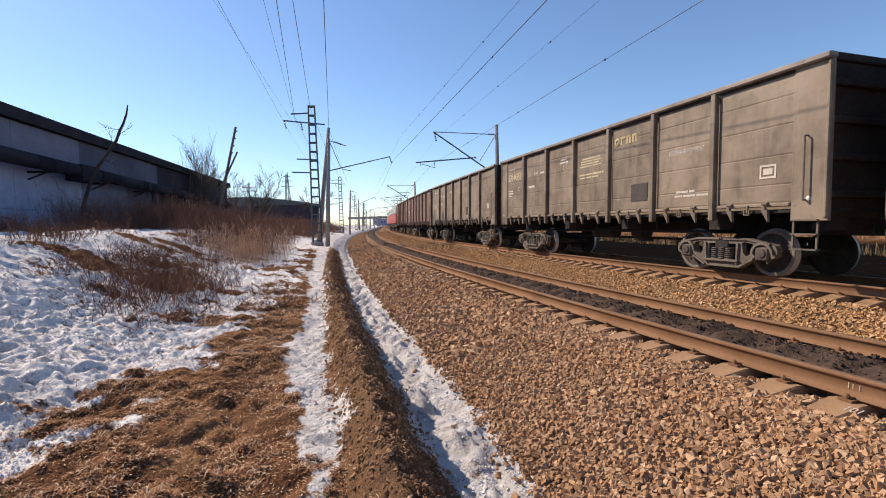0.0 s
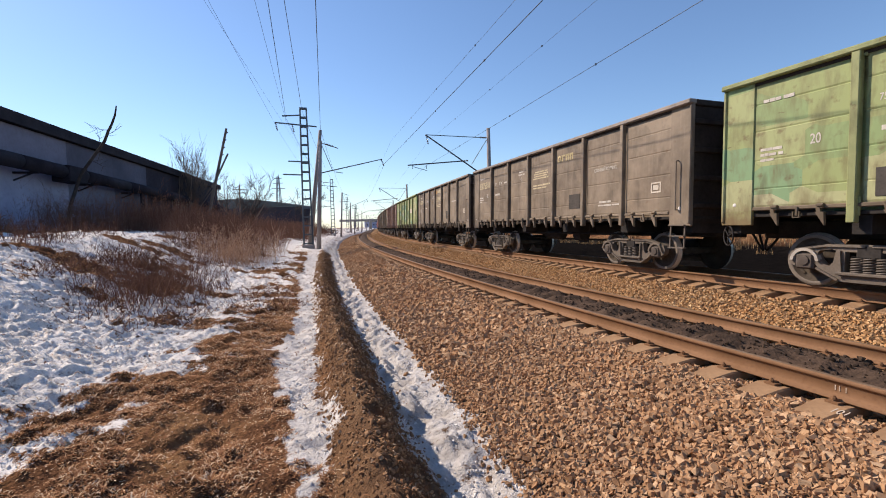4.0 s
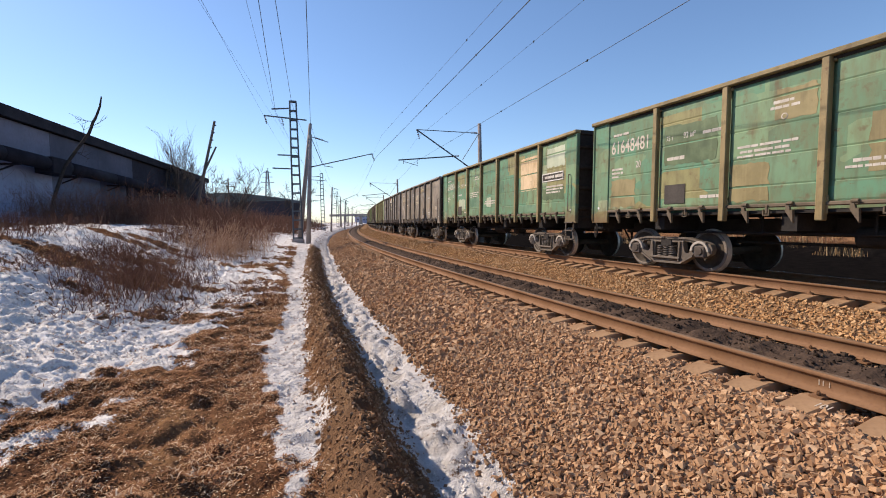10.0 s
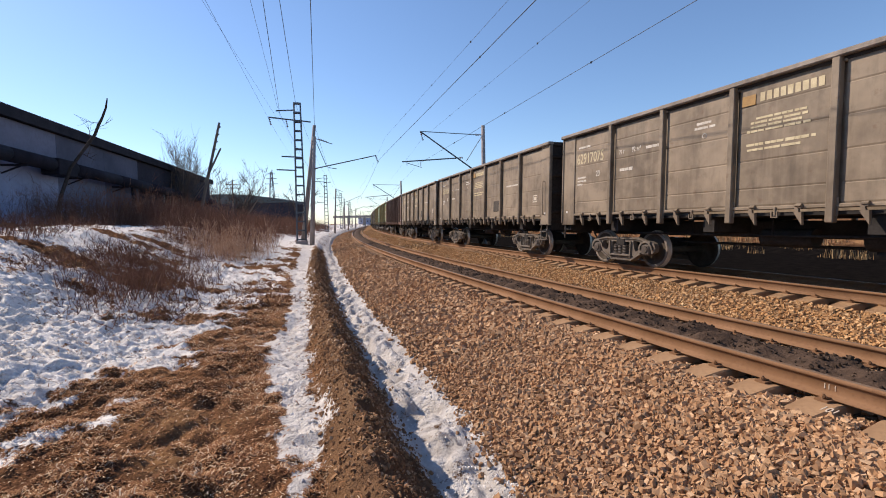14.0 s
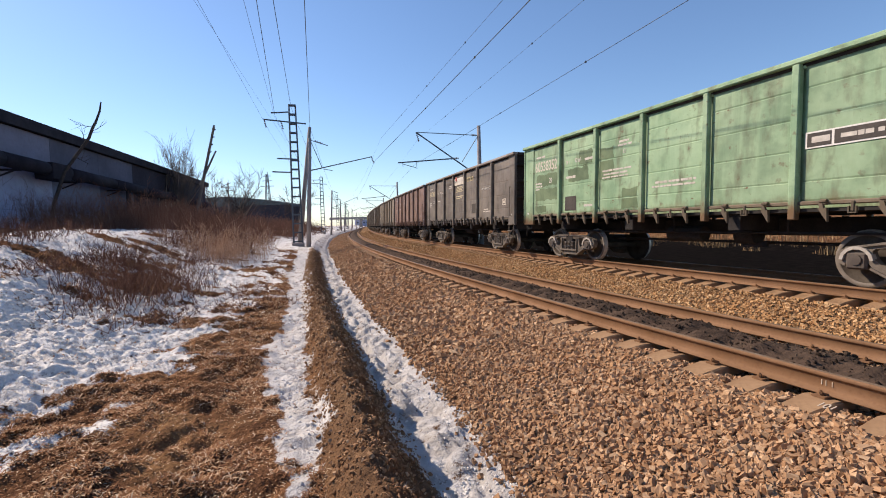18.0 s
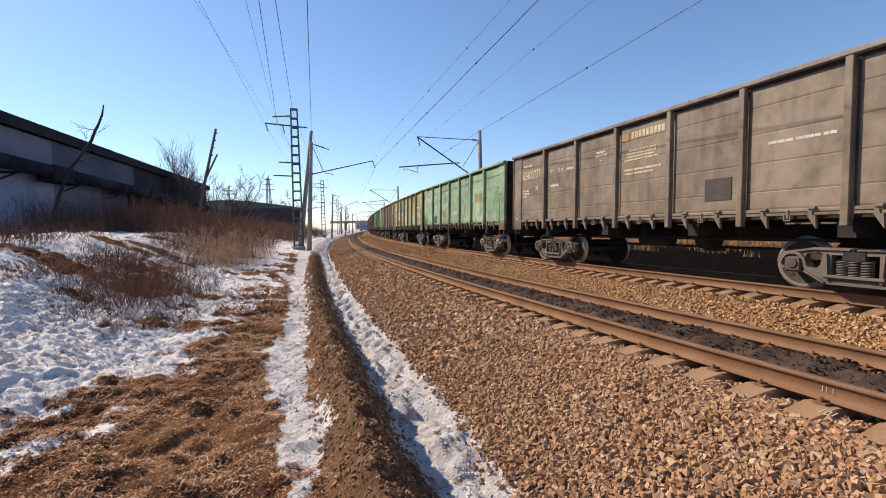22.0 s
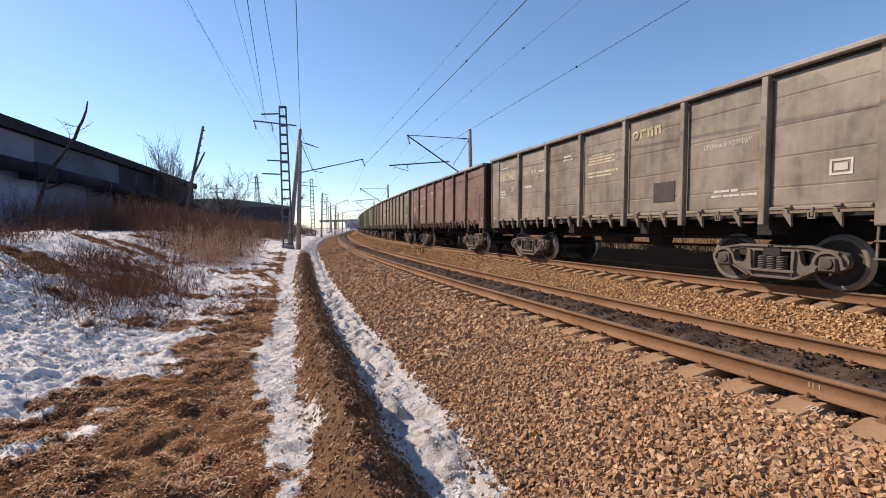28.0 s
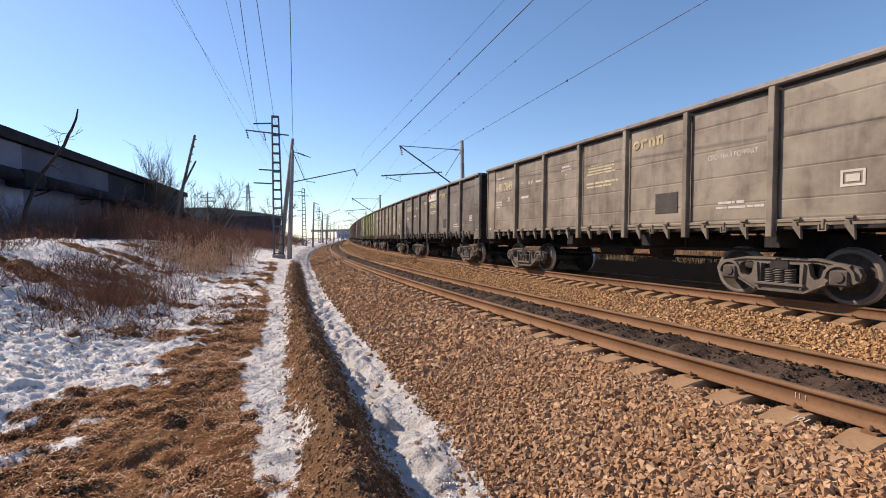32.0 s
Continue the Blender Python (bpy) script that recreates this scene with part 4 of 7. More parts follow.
def wall_mesh(x0, x1, side, creases, foot, g0=0.0, g1=0.0, deep=0.022):
    """A stretch of side wall: bands between pressed creases, each band dished a little outwards; grooves g0, g1 wide part it from its posts."""
    bm = box(bmesh.new(), (x1 - x0, 0.012, TOP - 0.07 - foot), at=((x0 + x1) / 2, side * (SIDE - 0.065), (TOP - 0.07 + foot) / 2))
    x0, x1 = x0 + g0, x1 - g1
    zs = [foot, foot + 0.07] + [z for c in creases for z in (c - 0.012, c, c + 0.03)] + [TOP - 0.11, TOP - 0.07]
    ys = [0.0, deep] + [y for _ in creases for y in (deep, deep - 0.008, deep)] + [deep, 0.0]
    n = 6
    rows = [[bm.verts.new((x0 + (x1 - x0) * k / n, side * (SIDE + y + 0.001 * math.sin(5 * z + 3 * k + x0 * 7)), z)) for k in range(n + 1)] for z, y in zip(zs, ys)]
    back = [[bm.verts.new((x0 + (x1 - x0) * k, side * (SIDE - 0.056), z)) for k in (0, 1)] for z in (zs[0], zs[-1])]
    for a, b in zip(rows, rows[1:]):
        for k in range(n):
            bm.faces.new((a[k], a[k + 1], b[k + 1], b[k]))
    bm.faces.new((back[0][0], back[0][1], back[1][1], back[1][0]))
    bm.faces.new((*rows[0], back[0][1], back[0][0]))
    bm.faces.new((*rows[-1], back[1][1], back[1][0]))
    for k in (0, 1):
        bm.faces.new((*[row[-k] for row in rows], back[1][k], back[0][k]))
    bmesh.ops.recalc_face_normals(bm, faces=bm.faces)
    return bm


def hook_bm():
    """A hatch lock: hinge block, hanging toggle and pointed catch."""
    bm = bmesh.new()
    box(bm, (0.10, 0.06, 0.09), at=(0.0, 0.05, 0.20), bevel=0.012)
    box(bm, (0.06, 0.05, 0.14), pose(0.02, 0.06, 0.11, 0, 14))
    v = [bm.verts.new(p) for p in ((-0.06, 0.03, 0.1), (0.07, 0.03, 0.1), (-0.07, 0.03, -0.12), (-0.06, 0.09, 0.1), (0.07, 0.09, 0.1), (-0.07, 0.09, -0.12))]
    for f in ((0, 1, 2), (3, 5, 4), (0, 3, 4, 1), (1, 4, 5, 2), (2, 5, 3, 0)):
        bm.faces.new([v[i] for i in f])
    bmesh.ops.recalc_face_normals(bm, faces=bm.faces)
    rod(bm, (-0.05, 0.085, 0.21), (0.05, 0.085, 0.21), 0.022, n=6)
    return bm


def hinge_bm():
    """A loop hinge on the hatch line."""
    bm = bmesh.new()
    box(bm, (0.05, 0.04, 0.16), at=(0, 0.05, 0.10), bevel=0.01)
    for x in (-0.05, 0.05):
        box(bm, (0.02, 0.035, 0.10), at=(x, 0.06, 0.05))
    box(bm, (0.12, 0.035, 0.02), at=(0, 0.06, 0.0))
    return bm


def spring_mesh():
    """A coil spring of six turns, upright."""
    n, k, r, w = 54, 5, 0.075, 0.016
    co, fa = [], []
    for i in range(n + 1):
        a = 6 * 2 * math.pi * i / n
        c = np.array([math.cos(a), math.sin(a), 0])
        p = c * r + np.array([0, 0, -0.125 + 0.25 * i / n])
        for j in range(k):
            b = 2 * math.pi * j / k
            co.append(p + w * (math.cos(b) * c + np.array([0, 0, math.sin(b)])))
    for i in range(n):
        for j in range(k):
            fa.append((i * k + j, i * k + (j + 1) % k, (i + 1) * k + (j + 1) % k, (i + 1) * k + j))
    me = mesh_of("spring", np.array(co), np.array(fa))
    me.materials.append(SPRING)
    me.polygons.foreach_set("use_smooth", np.ones(len(fa), bool))
    return me


def side_frame_bm(side):
    """A cast three-piece bogie side frame with its three windows, z from the rail heads."""
    bm = bmesh.new()
    y = side * 1.02
    w = 0.13

    right = [(0.0, 0.74), (0.60, 0.74), (0.80, 0.69), (1.04, 0.655), (1.17, 0.60), (1.215, 0.50), (1.19, 0.40), (1.10, 0.345), (1.08, 0.40), (0.77, 0.40), (0.70, 0.30), (0.48, 0.155), (0.40, 0.13), (0.0, 0.13)]
    outline = right + [(-px, pz) for px, pz in right[-2:0:-1]]
    gap = [(0.46, 0.635), (0.52, 0.66), (0.70, 0.63), (0.735, 0.59), (0.70, 0.48), (0.63, 0.40), (0.56, 0.38), (0.50, 0.44)]
    holes = [gap, [(-px, pz) for px, pz in gap], [(-0.33, 0.62), (0.33, 0.62), (0.33, 0.26), (-0.33, 0.26)]]
    edges = []
    for loop in [outline] + holes:
        vs = [bm.verts.new((px, y - w / 2, pz)) for px, pz in loop]
        edges += [bm.edges.new((vs[i], vs[(i + 1) % len(vs)])) for i in range(len(vs))]
    bmesh.ops.triangle_fill(bm, use_beauty=True, use_dissolve=False, edges=edges)
    r = bmesh.ops.extrude_face_region(bm, geom=list(bm.faces))
    bmesh.ops.translate(bm, vec=(0, w, 0), verts=[v for v in r["geom"] if isinstance(v, bmesh.types.BMVert)])
    # ribs along the rims, a boss over each axle and the spring seat
    for m in (1, -1):
        bar(bm, (m * 0.05, y + side * 0.075, 0.715), (m * 0.62, y + side * 0.075, 0.715), 0.05, 0.035)
        bar(bm, (m * 0.62, y + side * 0.075, 0.712), (m * 1.08, y + side * 0.075, 0.635), 0.05, 0.035)
        bar(bm, (m * 0.74, y + side * 0.075, 0.33), (m * 0.42, y + side * 0.075, 0.155), 0.05, 0.035)
        bar(bm, (m * 0.40, y + side * 0.075, 0.64), (m * 0.37, y + side * 0.075, 0.20), 0.06, 0.035)
    box(bm, (0.86, 0.26, 0.05), at=(0, y, 0.265), bevel=0.01)
    bmesh.ops.recalc_face_normals(bm, faces=bm.faces)
    return bm


def axle_box_bm(side):
    bm = bmesh.new()
    box(bm, (0.29, 0.2, 0.27), at=(0, side * 1.03, -0.02), bevel=0.03)
    rod(bm, (0, side * 1.12, 0), (0, side * 1.15, 0), 0.085, n=10)
    plain_faces = set(bm.faces)
    rings = []
    for k in range(8):
        a = math.pi * (0.02 + 0.137 * k)
        rings.append([bm.verts.new((q * math.cos(a), side * y, q * math.sin(a) - 0.02)) for q, y in ((0.185, 1.03), (0.235, 1.03), (0.235, 1.135), (0.185, 1.135))])
    for a, b in zip(rings, rings[1:]):
        for k in range(4):
            bm.faces.new((a[k], a[(k + 1) % 4], b[(k + 1) % 4], b[k]))
    bm.faces.new(rings[0])
    bm.faces.new(rings[-1])
    for f in bm.faces:
        f.material_index = 0 if f in plain_faces else 1
    bmesh.ops.recalc_face_normals(bm, faces=bm.faces)
    return bm


def wheelset_mesh():
    """Two disc wheels with flange and bright tread, on their axle along y."""
    bm = bmesh.new()
    prof = [(0.085, 0.875), (0.11, 0.87), (0.16, 0.80), (0.36, 0.785), (0.40, 0.845), (0.412, 0.852), (0.468, 0.852), (0.475, 0.842), (0.478, 0.765), (0.505, 0.745), (0.505, 0.728), (0.46, 0.72), (0.40, 0.725), (0.36, 0.755), (0.16, 0.76), (0.12, 0.70), (0.085, 0.70)]
    for side in (1, -1):
        lathe(bm, [(r * 0.953, side * h) for r, h in prof], 32, pose(0, 0, 0, -90), slot=lambda i: 1 if i in (7, 8) else 2 if i in (4, 5, 6) else 0)
        for a in (20, 140, 260):
            m = pose(0, 0, 0, 0, a, 0)
            box(bm, (0.05, 0.012, 0.10), m @ pose(0.30, side * 0.80, 0), 0.004)
    rod(bm, (0, -1.1, 0), (0, 1.1, 0), 0.085, n=12)
    bmesh.ops.recalc_face_normals(bm, faces=bm.faces)
    me = bpy.data.meshes.new("wheelset")
    bm.to_mesh(me)
    bm.free()
    me.materials.append(WHEEL)
    me.materials.append(TREAD)
    me.materials.append(RIM)
    return me


WHEELSET, COIL = wheelset_mesh(), spring_mesh()


def add_bogie(wagon, x):
    """A two-axle bogie under the pivot at x."""
    bm = bmesh.new()
    box(bm, (0.36, 2.2, 0.22), at=(0, 0, 0.62), bevel=0.03)
    box(bm, (0.5, 0.5, 0.14), at=(0, 0, 0.78), bevel=0.03)
    for a in (1, -1):
        rod(bm, (a * 0.42, -0.85, 0.42), (a * 0.42, 0.85, 0.42), 0.045, n=8)
        for y in (0.79, -0.79):
            box(bm, (0.07, 0.10, 0.26), pose(a * 0.47, y, 0.47, 0, a * 6), 0.015)
    bogie = part("bogie", bm, UNDER, wagon, "two-axle bogie", m=pose(x, 0, 0))
    for side in (1, -1):
        part("side_frame", side_frame_bm(side), CAST, bogie, "dusty cast-steel side frame")
        for a in (AXLE, -AXLE):
            p = part("axle_box", axle_box_bm(side), AXLEBOX, bogie, m=pose(a, 0, WHEEL_R))
            p.data.materials.append(CAST)
        for sx in (-0.17, 0.0, 0.17):
            part("spring", COIL, None, bogie, m=pose(sx, side * 1.06, 0.42))
    for a in (1, -1):
        part("wheelset", WHEELSET, None, bogie, "wheelset with bright treads", m=pose(a * AXLE, 0, WHEEL_R))
    return bogie


PAINTED = ("wall_panel", "corner_panel", "side_post", "top_chord", "bottom_chord", "hatch_lock", "hatch_hinge")


def build_wagon(posts, creases, hatches, trim, post_paint):
    """An open-top four-axle gondola wagon."""
    w = new("gondola_wagon")
    w.empty_display_size = 0.3
    part("centre_sill", box(bmesh.new(), (2 * HALF - 0.1, 0.5, 0.34), at=(0, 0, 0.98), bevel=0.02), UNDER, w, "sooty black centre sill")
    beam = None
    for x in (PIVOT, -PIVOT, 1.45, -1.45, HALF - 0.2, -HALF + 0.2):
        if beam is None:
            beam = part("cross_beam", box(bmesh.new(), (0.26, 2.6, 0.30), at=(0, 0, 1.06)), UNDER, w, m=pose(x, 0, 0))
        else:
            part("cross_beam", beam.data, None, w, m=pose(x, 0, 0))
    part("floor", box(bmesh.new(), (2 * HALF - 0.08, 2.72, 0.06), at=(0, 0, 1.25)), UNDER, w)
    edge = [HALF - 0.62, *posts, -HALF + 0.62]
    for side in (1, -1):
        for a, b in zip(edge, edge[1:]):
            part("wall_panel", wall_mesh(b, a, side, creases, FOOT if hatches else 1.22, GROOVE if b in posts else 0.0, GROOVE if a in posts else 0.0), trim, w)
        for e in (1, -1):
            bm = bmesh.new()
            x0, x1 = sorted((e * (HALF - 0.62), e * HALF))
            box(bm, (x1 - x0, 0.07, 2.62), at=((x0 + x1) / 2, side * (SIDE + 0.012), 2.37), bevel=0.012)
            box(bm, (0.07, 0.10, 2.56), at=(e * (HALF - 0.039), side * (SIDE + 0.03), 2.39), bevel=0.02)
            part("corner_panel", bm, trim, w, "smooth corner panel")
        for x in posts:
            bm = bmesh.new()
            box(bm, (0.125, 0.122, 2.6), at=(x, side * (SIDE + 0.063), 2.385), bevel=0.014)
            box(bm, (0.18, 0.03, 0.3), at=(x, side * (SIDE + 0.045), 1.34), bevel=0.01)
            box(bm, (0.05, 0.045, 0.05), at=(x - 0.09, side * (SIDE + 0.04), TOP - 0.16), bevel=0.012)
            part("side_post", bm, post_paint, w)
        bm = box(bmesh.new(), (2 * HALF + 0.02, 0.19, 0.10), at=(0, side * (SIDE + 0.045), TOP - 0.05), bevel=0.02)
        part("top_chord", bm, CHORDGREY, w)
        # thin near-black strip painted where the chord's shadow falls on the wall
        part("chord_seam", box(bmesh.new(), (2 * HALF - 0.1, 0.02, 0.06), at=(0, side * (SIDE + 0.034), TOP - 0.125)), SHADEBLACK, w, "dark strip painted for the shadow under the chord")
        bm = box(bmesh.new(), (2 * HALF - 1.26, 0.09, 0.07 if hatches else 0.2), at=(0, side * (SIDE + 0.02), FOOT if hatches else 1.2), bevel=0.015)
        part("bottom_chord", bm, trim, w)
        if hatches:
            lock, hinge = None, None
            for a, b in zip(edge, edge[1:]):
                for k, f in enumerate((0.27, 0.73)):
                    m = pose(b + (a - b) * f, side * (SIDE + 0.02), 1.17) @ (Matrix() if side > 0 else Matrix.Diagonal((1, -1, 1, 1)))
                    if lock is None:
                        lock = part("hatch_lock", hook_bm(), trim, w, m=m)
                    else:
                        part("hatch_lock", lock.data, None, w, m=m)
                m = pose((a + b) / 2, side * (SIDE + 0.02), 1.19) @ (Matrix() if side > 0 else Matrix.Diagonal((1, -1, 1, 1)))
                if hinge is None:
                    hinge = part("hatch_hinge", hinge_bm(), trim, w, m=m)
                else:
                    part("hatch_hinge", hinge.data, None, w, m=m)
    for e in (1, -1):
        # end walls take the near-black coat, whatever the wagon's paint, for their shade
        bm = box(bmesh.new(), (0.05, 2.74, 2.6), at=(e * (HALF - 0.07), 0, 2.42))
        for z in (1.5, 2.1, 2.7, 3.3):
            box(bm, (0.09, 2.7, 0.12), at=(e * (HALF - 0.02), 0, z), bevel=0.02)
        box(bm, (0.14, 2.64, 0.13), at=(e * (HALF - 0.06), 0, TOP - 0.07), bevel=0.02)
        part("end_wall", bm, SHADEBLACK, w, "end wall painted near black for its shade")
        bm = bmesh.new()
        box(bm, (0.5, 0.16, 0.2), at=(e * (HALF + 0.02), 0, 1.04), bevel=0.03)
        box(bm, (0.24, 0.34, 0.3), at=(e * (HALF + 0.25), 0.02, 1.04), bevel=0.06)
        box(bm, (0.12, 0.12, 0.26), at=(e * (HALF + 0.34), 0.16, 1.04), bevel=0.03)
        part("coupler", bm, UNDER, w, "automatic coupler head")
        h = [(np.array([e * (HALF + 0.05 + 0.25 * math.sin(k / 6 * math.pi * 0.9)), -0.45 + 0.05 * k, 0.95 - 0.42 * math.sin(k / 6 * math.pi)]), 0.025) for k in range(7)]
        part("brake_hose", tubes("brake_hose", [h], UNDER, 6), None, w, "black rubber brake hose")
        add_bogie(w, e * PIVOT)
    # steps and grab rail at the trailing corner, brake wheel at the leading one
    bm = bmesh.new()
    for x in (-HALF + 0.16, -HALF + 0.56):
        bar(bm, (x, SIDE + 0.02, 1.36), (x, SIDE + 0.05, 0.56), 0.03)
    for z in (0.58, 0.84, 1.08):
        box(bm, (0.44, 0.10, 0.025), at=(-HALF + 0.36, SIDE + 0.05, z))
    part("step_ladder", bm, CAST, w, "hanging steel steps")
    bm = bmesh.new()
    rod(bm, (-HALF + 0.36, SIDE + 0.12, 1.42), (-HALF + 0.36, SIDE + 0.12, 2.5), 0.014, n=6)
    for z in (1.42, 2.5):
        rod(bm, (-HALF + 0.36, SIDE + 0.03, z), (-HALF + 0.36, SIDE + 0.12, z), 0.014, n=6)
    part("grab_rail", bm, CAST, w)
    ring = [(np.array([0.0, 0.19 * math.cos(2 * math.pi * k / 20), 0.19 * math.sin(2 * math.pi * k / 20)]), 0.016) for k in range(21)]
    spokes = [[(np.zeros(3), 0.012), (np.array([0.0, 0.19 * math.cos(a), 0.19 * math.sin(a)]), 0.012)] for a in (0.3, 2.4, 4.5)]
    part("brake_wheel", tubes("brake_wheel", [ring] + spokes, UNDER, 5), None, w, "round handbrake wheel", m=pose(HALF - 0.12, 1.36, 0.86, 0, 0, 62))
    bm = bmesh.new()
    rod(bm, (-0.2, 0.62, 0.82), (0.75, 0.62, 0.82), 0.17, n=16)
    part("air_reservoir", bm, UNDER, w, "black air reservoir")
    bm = bmesh.new()
    rod(bm, (-1.35, 0.5, 0.82), (-0.95, 0.5, 0.82), 0.2, n=16)
    box(bm, (0.5, 0.06, 0.1), at=(-1.3, 0.5, 0.62))
    part("brake_cylinder", bm, UNDER, w)
    part("air_pipe", rod(bmesh.new(), (-4.0, 0.9, 0.86), (4.0, 0.9, 0.86), 0.022, n=6), UNDER, w)
    part("brake_rod", rod(bmesh.new(), (-3.2, 0.3, 0.66), (3.2, 0.3, 0.66), 0.03, n=6), UNDER, w)
    for x in (-2.2, 0.4, 2.2):
        part("pipe_hanger", bar(bmesh.new(), (x, 0.9, 0.86), (x, 0.9, 1.2), 0.03), UNDER, w)
    return w


# ---- stencilled numbers and marks ----
MARK = Matrix(((-1, 0, 0, 0), (0, 0, 1, 0), (0, 1, 0, 0), (0, 0, 0, 1)))


def lettering(words):
    """Meshes of the words in the built-in font, each 1 high, from the left."""
    made = {}
    for text in words:
        c = bpy.data.curves.new("lettering", "FONT")
        c.body, c.size, c.extrude = text, 1.0, 0.004
        c.space_character = 1.02
        c.offset = 0.012
        made[text] = new("lettering", c)
    bpy.context.view_layer.update()
    dg = bpy.context.evaluated_depsgraph_get()
    out = {}
    for text, ob in made.items():
        out[text] = bpy.data.meshes.new_from_object(ob.evaluated_get(dg))
    for ob in made.values():
        c = ob.data
        bpy.data.objects.remove(ob)
        bpy.data.curves.remove(c)
    return out


# leading wagon first: paint, number, kind of marks
FLEET = [
    (-3, "brown", "", "a"), (-2, "brown", "", "a"), (-1, "taupe", "", "b"),
    (0, "taupe", "63144651", "g"), (1, "brown", "", "a"), (2, "green", "62272521", "w"), (3, "taupe", "63088975", "v"), (4, "taupe", "63876510", "g"),
    (5, "green", "", "w"), (6, "taupe", "62160802", "v"), (7, "sage", "61808143", "r"), (8, "umber", "63636724", "m"), (9, "slate", "63715510", "g"),
    (10, "patch", "61482816", "u"), (11, "patch", "61648481", "u"), (12, "ribbed", "68154087", "t"), (13, "taupe", "60154788", "v"), (14, "taupe", "63511836", "v"),
    (15, "taupe", "62917075", "v"), (16, "taupe", "", "b"), (17, "brown", "", "a"), (18, "umber", "64273469", "m"), (19, "mint", "60538352", "x"),
    (20, "taupe", "62598077", "v"), (21, "olive", "61331616", "u"), (22, "mint", "62895294", "r"), (23, "taupe", "63400777", "v"), (24, "taupe", "60755503", "b"),
    (25, "green", "61496524", "u"), (26, "taupe", "63049654", "v"), (27, "taupe", "62719034", "b"), (28, "brown", "", "a"), (29, "slate", "64070483", "g"),
    (30, "sage", "", "u"), (31, "slate", "63990527", "g"), (32, "umber", "62120704", "m"), (33, "slate", "64017049", "g"), (34, "taupe", "", "b"), (35, "taupe", "", "b"),
]
PAINTS = {"taupe": (TAUPE, "taupe-brown"), "brown": (BROWN, "red-brown"), "slate": (SLATE, "grey-brown"), "umber": (UMBER, "dark umber-brown"), "green": (GREEN, "faded light green"), "mint": (MINT, "mint-green"), "sage": (SAGE, "grey-green, patchily repainted"),
          "patch": (PATCH, "green, patchily repainted"), "olive": (OLIVE, "olive-yellow, cyan-patched"), "ribbed": (BROWN, "red-brown close-ribbed")}
WORDS = lettering(sorted({n for _, _, n, _ in FLEET if n} | {"6815", "4087", "20", "75 т", "92 м³", "СРОЧНЫЙ ВОЗВРАТ", "101"}))


def mark(w, text, x, z, high, material, name="number"):
    me = WORDS[text].copy()
    me.materials.clear()
    part(name, me, material, w, "white stencilled " + name, m=pose(x, SIDE + 0.0252, lift(z)) @ MARK @ Matrix.Diagonal((high * 0.98, high * 1.35, 0.3, 1)))


def bars(w, rows, material, name="stencil_text", label="unreadable stencilled lines", proud=0.025):
    """Short bars for small writing: rows of (x, z, length, height)."""
    bm = bmesh.new()
    r = np.random.default_rng(int(abs(rows[0][0]) * 1000))
    for x, z, length, high in rows:
        at, count = x, 0
        while at > x - length:
            k = r.uniform(0.9, 2.6) * high
            box(bm, (k, 0.004, high * r.uniform(0.72, 0.9)), at=(at - k / 2, SIDE + proud, lift(z)))
            count += 1
            at -= k + high * (0.16 if count % 3 else 0.6)
    tagged(part(name, bm, material, w, label), kind="stuff")


def letters(w, x, z, length, high, count, material, name, label):
    """A row of upright letter-sized bars in place of a name."""
    bm = bmesh.new()
    step = length / count
    for k in range(count):
        box(bm, (step * 0.74, 0.004, high), at=(x - (k + 0.5) * step, SIDE + 0.025, lift(z)))
    part(name, bm, material, w, label)


def plate_mark(w, x, z, wide, high, material, name, label, proud=0.026, frame_only=False):
    bm = bmesh.new()
    z = lift(z)
    if frame_only:
        t = 0.035
        for dx, dz, a, b in ((0, high / 2 - t / 2, wide, t), (0, -high / 2 + t / 2, wide, t), (wide / 2 - t / 2, 0, t, high - 2 * t), (-wide / 2 + t / 2, 0, t, high - 2 * t)):
            box(bm, (a, 0.008, b), at=(x + dx, SIDE + proud, z + dz))
        box(bm, (wide - 4 * t, 0.008, high - 4 * t), at=(x, SIDE + proud, z))
    else:
        box(bm, (wide, 0.008, high), at=(x, SIDE + proud, z))
    part(name, bm, material, w, label)


def emblem(w, x, z, high, material):
    """An owner's mark as plain shapes: a ring and four blocks."""
    bm = bmesh.new()
    y, z = SIDE + 0.0265, lift(z)
    lathe(bm, [(high * 0.24, 0), (high * 0.46, 0), (high * 0.46, 0.004), (high * 0.24, 0.004)], 18, pose(x, y, z, -90))
    for k, wide in enumerate((0.8, 0.75, 0.8)):
        box(bm, (high * wide, 0.006, high * 0.22), at=(x - high * (0.95 + k * 0.95), y, z + high * 0.36))
        box(bm, (high * 0.26, 0.006, high * 0.8), at=(x - high * (0.72 + k * 0.95), y, z))
        if k:
            box(bm, (high * 0.24, 0.006, high * 0.8), at=(x - high * (1.2 + k * 0.95), y, z))
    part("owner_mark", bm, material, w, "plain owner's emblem")


